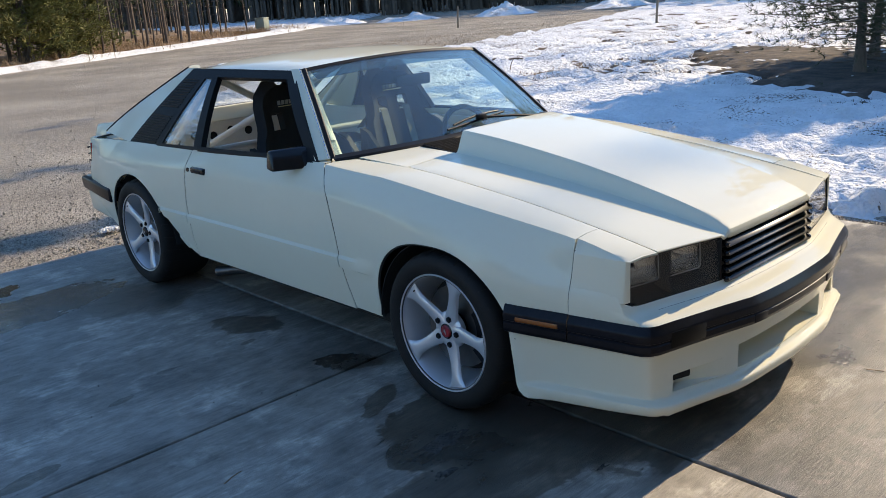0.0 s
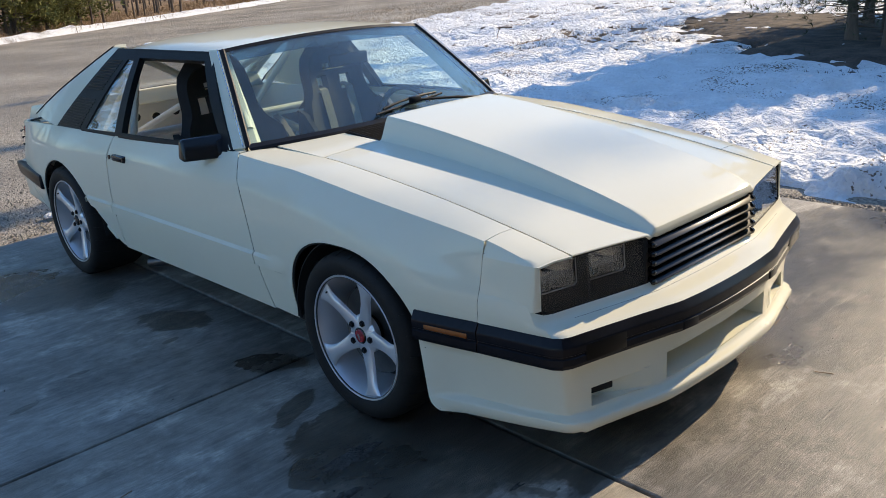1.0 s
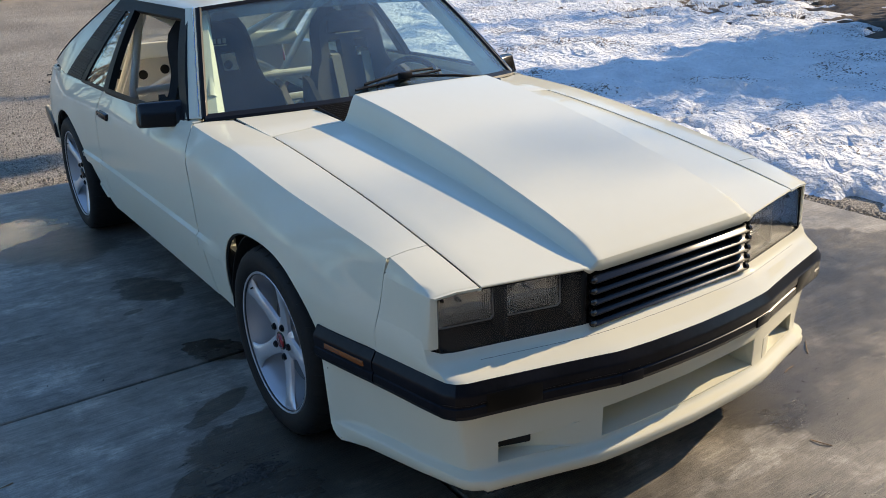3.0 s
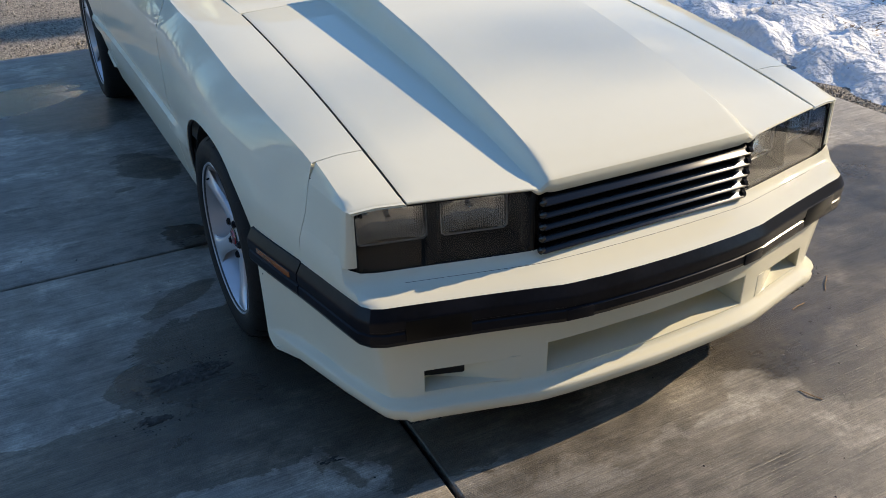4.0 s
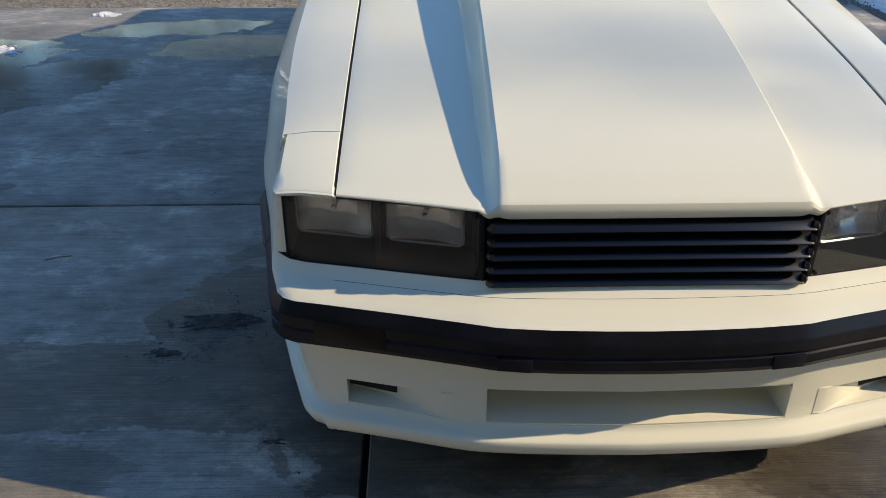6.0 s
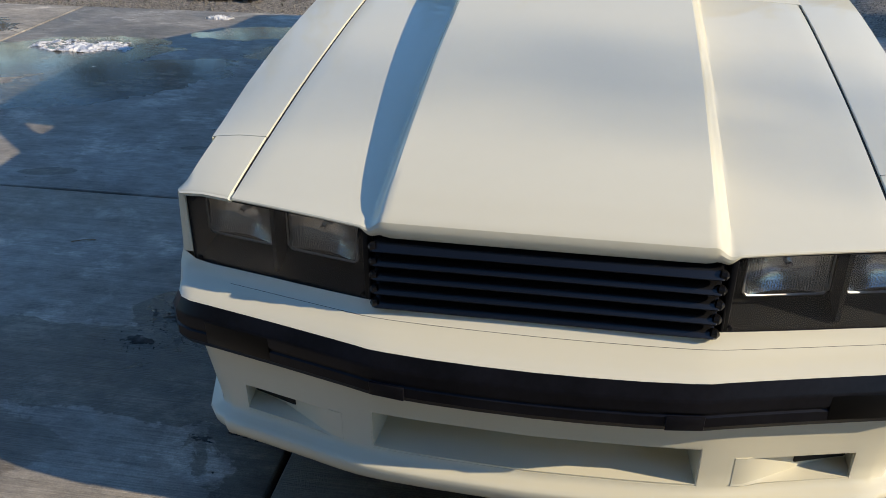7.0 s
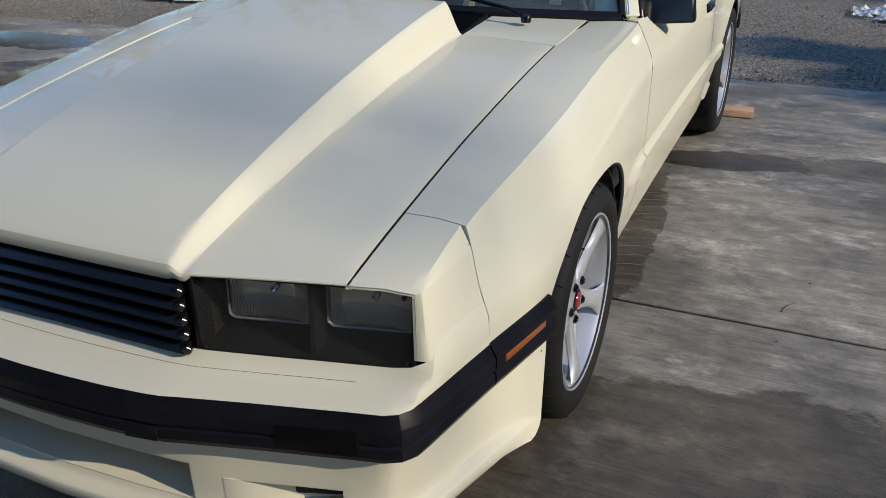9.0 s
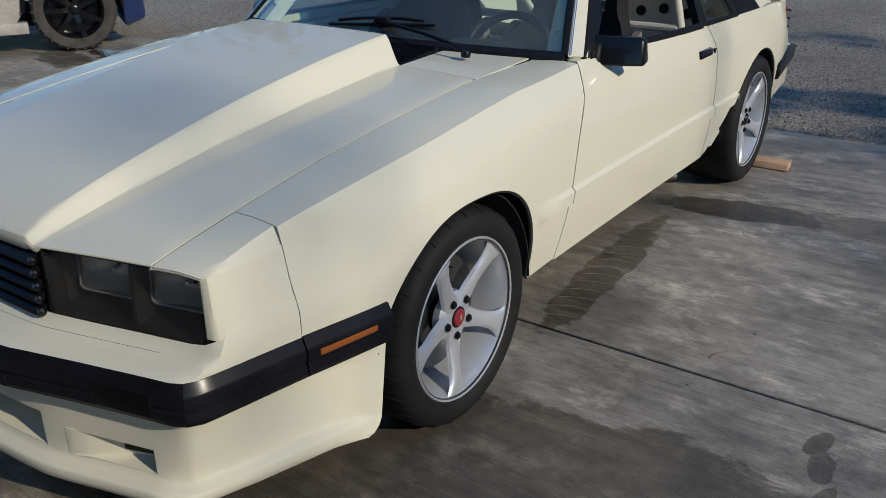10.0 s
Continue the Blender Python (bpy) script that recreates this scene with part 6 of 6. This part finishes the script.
# ---- parked vehicles ----
def plain_wheel(parent, x, y, r, mat, spokes=6, s=1):
    m = Matrix.Translation((x, y, r))
    tyre = finish("wheel", lathe([(r * 0.70, 0.0), (r * 0.78, -0.015), (r * 0.93, -0.012), (r * 0.985, 0.015), (r, 0.05), (r, 0.17), (r * 0.985, 0.205), (r * 0.9, 0.225), (r * 0.70, 0.22)], 56, True), muddy_rubber, parent, "black treaded tyre on an alloy wheel")
    tyre.matrix_local = m @ pose(0, 0, 0, 0, 0, 180 if s > 0 else 0)
    part("rim", lathe([(r * 0.70, 0.012), (r * 0.66, 0.006), (r * 0.62, 0.03), (r * 0.58, 0.12), (r * 0.10, 0.12), (r * 0.10, 0.13), (r * 0.70, 0.14)], 48, True), mat, tyre)
    for k in range(spokes):
        a = 2 * math.pi * k / spokes
        c, q = math.cos(a), math.sin(a)
        P = [[(0.020 + 0.02 * (rr < 0.3), r * rr * c - t * q, r * rr * q + t * c) for t in (-h, 0, h)] for rr, h in ((0.10, 0.028), (0.35, 0.018), (0.68, 0.026))]
        part("spoke", sheet(P, 0.02), mat, tyre)
    part("centre_cap", lathe([(0.045, 0.04), (0.045, 0.012), (0.03, 0.004), (0.01, 0.003)], 20), mat, tyre)
    for k in range(30):
        a = 2 * math.pi * k / 30
        part("tread_block", tube([(xx, rr * math.cos(a), rr * math.sin(a)) for xx, rr in ((-0.006, r * 0.95), (0.022, r * 0.996), (0.06, r * 1.004))], 0.011, 5), muddy_rubber, tyre)


def parked_car(name, length, width, height, sill, belt, wheel_r, mat, nose_mat, rim_mat, label, m, suv):
    """A simple but whole parked car: nose towards local +y, origin on the ground under its middle."""
    top = tagged(new(name), label, "car")
    L, W = length / 2, width / 2
    prof = [(-L, belt - 0.05), (-L + 0.08, belt), (L - 1.25, belt), (L - 1.1, belt - 0.01), (L - 0.25, belt - 0.13), (L - 0.04, belt - 0.26)]
    axles = (-L + 0.85, L - (0.62 if suv else 0.88))
    for s in (-1, 1):
        reach = axles[1] + wheel_r * 1.17 + 0.02 if suv else L
        cols = sorted(c for c in set([-L + length * k / 30 for k in range(31)] + [a + d for a in axles for d in [wheel_r * 1.17 * math.cos(math.pi * k / 14) for k in range(15)]] + [reach]) if c <= reach)
        P = []
        for y in cols:
            low = sill
            for a in axles:
                if abs(y - a) < wheel_r * 1.17:
                    low = max(low, wheel_r + math.sqrt((wheel_r * 1.17) ** 2 - (y - a) ** 2))
            hi = smooth(y, prof)
            taper = 0.10 * max(0.0, (abs(y) - L + 0.5) / 0.5) ** 2
            P.append([(s * (W - taper - 0.05), y, max(low, hi))] + [(s * (W - taper - o), y, max(low, lerp(sill, hi, f))) for o, f in ((0.02, 0.97), (0.0, 0.80), (-0.005, 0.5), (0.01, 0.2), (0.035, 0.0))])
        part("body_side", sheet(P, 0.02, side=-s), mat, top, "", 40)
        for y in (-0.35, L - 1.42):
            part("door_gap", tube([(s * (W + 0.004), y, belt - 0.03), (s * (W + 0.006), y, lerp(sill, belt, 0.5)), (s * (W - 0.03), y, sill + 0.04)], 0.004, 4), dark_inner, top)
        part("rocker", box(min(s * (W - 0.10), s * (W + 0.01)), max(s * (W - 0.10), s * (W + 0.01)), axles[0] + wheel_r * 1.1, axles[1] - wheel_r * 1.1, sill - 0.05, sill + 0.05, 0.012), mat, top)
        for a in axles:
            plain_wheel(top, s * (W + 0.01), a, wheel_r, rim_mat, 7 if suv else 10, s)
            part("wheel_arch", sheet([[(s * x, a - wheel_r * 1.18 * math.cos(math.pi * k / 12), wheel_r + wheel_r * 1.18 * math.sin(math.pi * k / 12)) for x in (W - 0.01, W - 0.4)] for k in range(13)], 0.005, side=-s), dark_inner, top)
            part("arch_trim", tube([(s * (W + 0.004), a - wheel_r * 1.17 * math.cos(math.pi * k / 12), wheel_r + wheel_r * 1.17 * math.sin(math.pi * k / 12)) for k in range(13)], 0.018, 6), black_trim if suv else mat, top)
        # side windows
        w = hexa([(s * (W - 0.03), -L + (0.15 if suv else 0.9), belt), (s * (W - 0.03), L - 1.35, belt), (s * (W - 0.18), L - 1.95, height - 0.07), (s * (W - 0.18), -L + (0.35 if suv else 1.5), height - 0.07),
                  (s * (W - 0.05), -L + (0.15 if suv else 0.9), belt), (s * (W - 0.05), L - 1.35, belt), (s * (W - 0.20), L - 1.95, height - 0.07), (s * (W - 0.20), -L + (0.35 if suv else 1.5), height - 0.07)])
        part("side_window", w, gloss_black, top, "dark side window")
    P = [[(lerp(-W + 0.05, W - 0.05, k / 8), y, z + 0.02 * (1 - (k / 4 - 1) ** 2)) for y, z in [(L - 1.2, belt - 0.004), (L - 0.9, belt - 0.03), (L - 0.25, belt - 0.135), (L - 0.06, belt - 0.24)]] for k in range(9)]
    part("hood", sheet(P, 0.02), mat, top)
    part("front_bumper", hexa([(-W + 0.02, L - (0.20 if suv else 0.42), sill - 0.06), (W - 0.02, L - (0.20 if suv else 0.42), sill - 0.06), (W - 0.03, L - (0.20 if suv else 0.42), belt - (0.16 if suv else 0.30)), (-W + 0.03, L - (0.20 if suv else 0.42), belt - (0.16 if suv else 0.30)), (-W + 0.16, L + 0.02, sill), (W - 0.16, L + 0.02, sill), (W - 0.16, L, belt - 0.27), (-W + 0.16, L, belt - 0.27)], 0.05, 3), nose_mat, top, "lower front bumper")
    part("rear_bumper", hexa([(-W + 0.02, -L + 0.35, sill - 0.04), (W - 0.02, -L + 0.35, sill - 0.04), (W - 0.03, -L + 0.35, belt - 0.05), (-W + 0.03, -L + 0.35, belt - 0.05), (-W + 0.12, -L - 0.02, sill), (W - 0.12, -L - 0.02, sill), (W - 0.12, -L, belt - 0.06), (-W + 0.12, -L, belt - 0.06)], 0.05, 3), mat, top)
    y0, y1 = -L + (0.30 if suv else 1.45), L - 1.95
    part("roof", hexa([(-W + 0.17, y0, height - 0.08), (W - 0.17, y0, height - 0.08), (W - 0.17, y1, height - 0.08), (-W + 0.17, y1, height - 0.08), (-W + 0.25, y0 + 0.1, height), (W - 0.25, y0 + 0.1, height), (W - 0.25, y1 - 0.1, height), (-W + 0.25, y1 - 0.1, height)], 0.03, 3), mat, top)
    part("windshield", hexa([(-W + 0.06, L - 1.25, belt - 0.01), (W - 0.06, L - 1.25, belt - 0.01), (W - 0.2, y1 - 0.03, height - 0.05), (-W + 0.2, y1 - 0.03, height - 0.05), (-W + 0.06, L - 1.29, belt - 0.01), (W - 0.06, L - 1.29, belt - 0.01), (W - 0.2, y1 - 0.07, height - 0.05), (-W + 0.2, y1 - 0.07, height - 0.05)]), gloss_black, top, "dark windshield")
    part("rear_window", hexa([(-W + 0.06, -L + (0.10 if suv else 0.75), belt - 0.01), (W - 0.06, -L + (0.10 if suv else 0.75), belt - 0.01), (W - 0.2, y0, height - 0.06), (-W + 0.2, y0, height - 0.06), (-W + 0.06, -L + (0.14 if suv else 0.8), belt - 0.01), (W - 0.06, -L + (0.14 if suv else 0.8), belt - 0.01), (W - 0.2, y0 + 0.04, height - 0.06), (-W + 0.2, y0 + 0.04, height - 0.06)]), gloss_black, top)
    part("rear_deck", box(-W + 0.06, W - 0.06, -L + 0.02, -L + (0.3 if suv else 1.0), belt - 0.06, belt - 0.01, 0.02), mat, top)
    part("floor_pan", box(-W + 0.15, W - 0.15, -L + 0.2, L - 0.3, sill, sill + 0.05), dark_inner, top)
    for s in (-1, 1):
        part("headlight", box(min(s * (W - 0.40), s * (W - 0.06)), max(s * (W - 0.40), s * (W - 0.06)), L - 0.30, L - 0.05, belt - 0.31, belt - 0.20, 0.03), chrome, top, "clear headlight")
    top.matrix_world = m
    return top


parked_car("parked_suv", 4.29, 1.84, 1.68, 0.23, 1.02, 0.365, mud_silver, navy, gloss_black, "mud-spattered silver sport utility vehicle with black wheels on the slab", Matrix.Translation((-6.865, 1.997, 0)) @ pose(0, 0, 0, 0, 0, -30), True)
parked_car("parked_sedan", 4.6, 1.80, 1.45, 0.25, 0.92, 0.32, beige_paint, beige_paint, rim_silver, "pale beige parked sedan on the gravel", Matrix.Translation((1.0, 23.2, -0.03)) @ pose(0, 0, 0, 0, 0, -55), False)


# ---- trees ----
def tuft(vs, fs, p, d, size, rng, count=5, thin=0.10):
    """A spray of thin needles round the point p, pointing along d."""
    for _ in range(count):
        v = (d + Vector(rng.uniform(-0.9, 0.9, 3))).normalized()
        w = v.cross(Vector(rng.uniform(-1, 1, 3))).normalized() * size * thin
        o = len(vs)
        vs += [tuple(p - w), tuple(p + w), tuple(p + v * size)]
        fs.append((o, o + 1, o + 2))


def pine_meshes(seed, height, bare, spread, radius, limbs, tufts, leaf_mat, size=0.16, count=5, thin=0.10):
    """Trunk with limbs, and a crown of needle sprays, as two meshes."""
    rng = np.random.RandomState(seed)
    bm = bmesh.new()
    lean = rng.uniform(-0.02, 0.02, 2)
    spine = [Vector((lean[0] * z + 0.06 * math.sin(z * 0.5 + seed), lean[1] * z + 0.05 * math.cos(z * 0.4 + seed), z)) for z in [-0.25, 0.0, 0.25] + [height * k / 9 for k in range(1, 10)]]
    tube(spine, 0, 9, bm, [radius * (1.45 if p.z < 0.01 else 1.12 if p.z < 0.3 else 1 - 0.93 * p.z / height) for p in spine])
    vs, fs = [], []
    at = lambda z: Vector((lean[0] * z + 0.06 * math.sin(z * 0.5 + seed), lean[1] * z + 0.05 * math.cos(z * 0.4 + seed), z))
    for k in range(limbs):
        f = (k + rng.rand()) / limbs
        z = lerp(bare * 0.25, height * 0.98, f)
        dead = z < bare
        reach = spread * (0.5 if dead else (1.05 - 0.85 * (z - bare) / (height - bare))) * rng.uniform(0.6, 1.1)
        a = rng.uniform(0, 2 * math.pi)
        d = Vector((math.cos(a), math.sin(a), rng.uniform(-0.25, 0.15) if not dead else rng.uniform(-0.35, 0.0)))
        p0 = at(z)
        pts = [p0, p0 + d * reach * 0.5 + Vector((0, 0, 0.02)), p0 + d * reach + Vector((0, 0, 0.10 * reach))]
        r0 = max(0.008, radius * 0.20 * (1 - 0.6 * z / height))
        tube(pts, 0, 5, bm, [r0, r0 * 0.6, r0 * 0.2])
        if not dead or rng.rand() < 0.12:
            for _ in range(tufts if not dead else tufts // 3):
                t = rng.uniform(0.25, 1.0)
                q = p0.lerp(pts[2], t) + Vector(rng.normal(0, 0.16 * reach * t + 0.02, 3)) * Vector((1, 1, 0.5)).length * 0.6
                tuft(vs, fs, q, (d + Vector((0, 0, 0.4))).normalized(), size * rng.uniform(0.7, 1.3), rng, count, thin)
    bmesh.ops.recalc_face_normals(bm, faces=bm.faces)
    tm = bpy.data.meshes.new("trunk")
    bm.to_mesh(tm)
    bm.free()
    tm.materials.append(bark)
    tm.polygons.foreach_set("use_smooth", [True] * len(tm.polygons))
    cm = bpy.data.meshes.new("crown")
    cm.from_pydata(vs, [], fs)
    cm.materials.append(leaf_mat)
    return tm, cm


KINDS = [(pine_meshes(1, 13.0, 5.0, 1.5, 0.062, 60, 16, needles), "tall slender pine with a bare lower trunk"), (pine_meshes(2, 11.0, 4.2, 1.3, 0.050, 55, 16, needles), "slim pine with dead lower twigs"),
         (pine_meshes(3, 14.0, 6.5, 1.4, 0.070, 60, 14, needles), "tall pine with rough dark bark"), (pine_meshes(4, 6.0, 0.3, 1.7, 0.09, 75, 34, yellow_needles, 0.22), "bushy yellow-green young conifer"),
         (pine_meshes(5, 9.0, 1.5, 2.2, 0.13, 60, 22, needles, 0.18), "open-branched pine with low sparse limbs"),
         (pine_meshes(6, 5.2, 0.75, 1.7, 0.080, 70, 60, needles, 0.11, 10, 0.03), "open-branched pine with low drooping sprays of needles"),
         (pine_meshes(7, 10.5, 1.2, 1.9, 0.10, 90, 85, needles, 0.20), "full dark pine with dense green boughs"),
         (pine_meshes(8, 16.5, 11.0, 0.30, 0.050, 80, 4, needles, 0.13), "tall pine with a thin sparse top")]


def pine(kind, x, y, z=0.0, scale=1.0, turn=0.0):
    (tm, cm), label = KINDS[kind]
    tree = tagged(new("pine_tree"), label, "tree", group="roadside pines" if x > 6 and y < 12 else "forest pines")
    for name, me in (("trunk", tm), ("crown", cm)):
        ob = new(name, me)
        ob.parent = tree
    tree.matrix_world = Matrix.Translation((x, y, z)) @ pose(0, 0, 0, 0, 0, turn) @ Matrix.Scale(scale, 4)
    return tree


rt = np.random.RandomState(11)
# the pines on the bare patch beside the snow; the last, fuller one is added to shade the gravel
for k, x, y, sc in ((5, 10.5, 2.78, 0.98), (5, 9.75, 2.0, 0.82), (5, 11.4, 2.7, 0.8), (5, 12.6, 3.4, 1.0), (6, 14.2, 3.3, 0.80)):
    pine(k, x, y, 0.0, sc, rt.uniform(0, 360))
# further pines to the sunny side, whose tops shade the snow
for k, x, y, sc in ((2, 23, -5.0, 0.99), (0, 24.5, -4.3, 0.9), (2, 23.5, -3.4, 0.80), (0, 24, -1.85, 0.87), (2, 24.5, -0.9, 0.78), (0, 23.6, 0.1, 0.82), (2, 25, 1.1, 0.82), (0, 24, 2.2, 0.9), (1, 21, 5.6, 1.1), (0, 28, 6.5, 1.1), (1, 19.5, -6.5, 1.0), (2, 25, -8, 1.1), (0, 30, -5, 1.1), (1, 23.5, 6.5, 1.0), (2, 30, 9, 1.1), (0, 21, -10, 1.0)):
    pine(k, x, y, 0.0, sc, rt.uniform(0, 360))
# taller thin-topped pines further off, unseen, placed for soft bands of shade over the car and the slab
for x, y, sc, turn in ((27.0, -3.17, 1.0, 32), (26.4, -2.94, 0.98, 286), (26.6, -0.58, 0.95, 108)):
    pine(7, x, y, 0.0, sc, turn)
# Two dense rows out of view, placed to shade the snow evenly.
for k in range(29):
    if k >= 15:
        pine(6, 17.6 + rt.uniform(-0.8, 0.8), -8.2 + 0.78 * (k - 15) + rt.uniform(-0.25, 0.25), 0.0, rt.uniform(0.62, 0.70), rt.uniform(0, 360))
        continue
    pine(6, 20.5 + rt.uniform(-1.5, 1.5), -7.7 + 0.75 * k + rt.uniform(-0.25, 0.25), 0.0, rt.uniform(0.78, 0.90), rt.uniform(0, 360))
# unseen pines across the yard to the west, added for the car's side reflections
for k in range(60):
    pine(int(rt.choice([0, 1, 2, 6], p=[0.25, 0.25, 0.2, 0.3])), -66 - 12 * rt.rand(), -62 + 2.1 * k + rt.uniform(-1, 1), 0.0, rt.uniform(0.7, 1.1), rt.uniform(0, 360))
# the wood's edge beyond the drive
n_trees = 0
while n_trees < 240:
    x = rt.uniform(-30, 27)
    d = 2.2 + 26 * rt.rand() ** 1.5
    y = far_edge(x) + d
    if x > 20 and d < 4:
        continue
    pine(int(rt.choice([0, 1, 2], p=[0.4, 0.35, 0.25])), x, y, 0.018 * d, rt.uniform(0.75, 1.15), rt.uniform(0, 360))
    n_trees += 1
for x, d, sc in ((8.8, 3.0, 1.2), (10.0, 2.6, 1.0), (11.0, 3.6, 1.2), (9.6, 5.5, 1.5), (7.4, 4.0, 1.3), (12.0, 2.8, 0.7), (12.6, 4.6, 0.9)):
    pine(3, x, far_edge(x) + d, 0.05, sc, rt.uniform(0, 360))
# woods on the horizon beyond the snow
bm_v, bm_f = [], []
for k in range(5000):
    a = rt.uniform(-0.45, 1.35)
    r = rt.uniform(85, 135)
    x, y = r * math.cos(a), r * math.sin(a)
    if y < -20:
        continue
    w, h = rt.uniform(0.05, 0.14), rt.uniform(13, 24)
    tx, ty = -math.sin(a) * w, math.cos(a) * w
    o = len(bm_v)
    bm_v += [(x - tx, y - ty, -0.3), (x + tx, y + ty, -0.3), (x + math.cos(a) * w, y + math.sin(a) * w, -0.3), (x, y, h)]
    bm_f += [(o, o + 1, o + 3), (o + 1, o + 2, o + 3), (o + 2, o, o + 3)]
me = bpy.data.meshes.new("far_woods")
me.from_pydata(bm_v, [], bm_f)
me.materials.append(far_bark)
tagged(new("far_woods", me), "dense dark trunks of the far pine wood", "woods", kind="stuff")
bm_v, bm_f = [], []
for k in range(14000):
    a, r = rt.uniform(-0.45, 1.35), rt.uniform(88, 140)
    p = Vector((r * math.cos(a), r * math.sin(a), rt.uniform(1.5, 23)))
    tuft(bm_v, bm_f, p, Vector((0, 0, 1)), rt.uniform(1.5, 3.4), rt)
me = bpy.data.meshes.new("far_foliage")
me.from_pydata(bm_v, [], bm_f)
me.materials.append(needles)
tagged(new("far_foliage", me), "dark green tops of the far pine wood", "woods", kind="stuff")


def stalks(name, spots, n, h, mat, label, wide=0.006):
    rng = np.random.RandomState(n)
    vs, fs = [], []
    for cx, cy, r in spots:
        for _ in range(n):
            x, y = cx + rng.normal(0, r), cy + rng.normal(0, r)
            a = rng.uniform(0, 6.3)
            lie = rng.uniform(0.3, 1.6)
            d = Vector((lie * math.cos(a), lie * math.sin(a), 1)) * h * rng.uniform(0.4, 1.2)
            w = Vector((-math.sin(a), math.cos(a), 0)) * wide
            o = len(vs)
            p = Vector((x, y, 0.0))
            vs += [tuple(p - w), tuple(p + w), tuple(p + d)]
            fs.append((o, o + 1, o + 2))
    me = bpy.data.meshes.new(name)
    me.from_pydata(vs, [], fs)
    me.materials.append(mat)
    tagged(new(name, me), label, "brush", kind="stuff")


stalks("dry_brush", [(x, far_edge(x) + d, 0.7) for x, d in zip(rt.uniform(-12, 30, 220), rt.uniform(1.6, 9, 220))], 110, 0.40, dry_stalk, "dry brown brush at the edge of the wood", 0.011)
stalks("dry_grass", [(rt.uniform(13, 32), rt.uniform(6, 24), 0.5) for _ in range(260)] + [(rt.uniform(9, 17), rt.uniform(2, 9), 0.25) for _ in range(110)], 24, 0.065, dry_stalk, "sparse dry grass stalks through the snow")
stalks("needle_tufts", [(11.6 + 0.74 * a - 0.67 * b, 3.7 + 0.67 * a + 0.74 * b, 0.35) for a, b in zip(rt.uniform(-5.0, 5.0, 170), rt.uniform(-1.2, 1.2, 170))], 60, 0.045, litter, "tufts of dead needles and twigs on the bare ground", 0.008)

# utility box, posts and snow heaps by the road
cab = tagged(new("utility_box"), "grey-green metal utility box at the edge of the wood", "utility box")
part("cabinet", box(-0.36, 0.36, -0.32, 0.32, 0, 0.72, 0.03), box_green, cab)
part("lid", box(-0.38, 0.38, -0.34, 0.34, 0.72, 0.77, 0.02), box_green, cab)
part("plinth", box(-0.45, 0.45, -0.42, 0.42, -0.3, 0.03, 0.02), pale_dry, cab)
cab.matrix_world = pose(27.6, 46.2, 0.15, 0, 0, 30)
for x, y, h in ((27.7, 28.6, 1.0), (26.3, 16.4, 1.15)):
    bm = tube([(0, 0, -0.2), (0, 0, h)], 0.045, 8)
    po = finish("marker_post", bm, post_wood)
    po.matrix_world = pose(x, y, 0, 2, 1, 0)
    tagged(po, "weathered wooden marker post in the snow", "post")
sign = finish("sign_board", box(-0.16, 0.16, -0.012, 0.012, -0.11, 0.11, 0.004), post_wood)
sign.matrix_world = pose(26.26, 16.34, 1.10, 0, 0, 40)
tagged(sign, "small blank weathered board on the marker post", "sign")
stick = finish("stick", tube([(0, 0, -0.05), (0.03, 0.0, 0.18), (0.09, 0.02, 0.33), (0.17, 0.03, 0.44)], 0.012, 6), dry_stalk)
stick.matrix_world = pose(10.05, 9.4, 0.03, 0, 0, -40) @ Matrix.Scale(0.5, 4)
tagged(stick, "bent dry stick poking out of the snow", "stick")


def heap(x, y, rx, ry, h, seed):
    n = 30
    bm = bmesh.new()
    g = []
    for i in range(n):
        row = []
        for j in range(n):
            u, v = 2 * i / (n - 1) - 1, 2 * j / (n - 1) - 1
            d = max(0.0, 1 - math.hypot(u, v))
            row.append(bm.verts.new((x + rx * u, y + ry * v, -0.1 + h * d ** 0.8 * (1 + 0.9 * bumps(u, v, 3, seed)) + 0.35 * d * h * bumps(u, v, 8, seed))))
        g.append(row)
    for i in range(n - 1):
        for j in range(n - 1):
            bm.faces.new((g[i][j], g[i + 1][j], g[i + 1][j + 1], g[i][j + 1]))
    tagged(finish("snow_bank", bm, snow_white, angle=80), "heap of ploughed snow by the road", "snow")


for k, (x, y, a, b, h) in enumerate(((40, 46, 3, 2, 0.55), (44, 40, 3, 2, 0.7), (52, 36, 4, 2, 0.6), (62, 33, 5, 2.5, 0.7), (36, 50, 3, 2, 0.6), (72, 40, 6, 3, 0.8))):
    heap(x, y, a, b, h, k + 1.0)
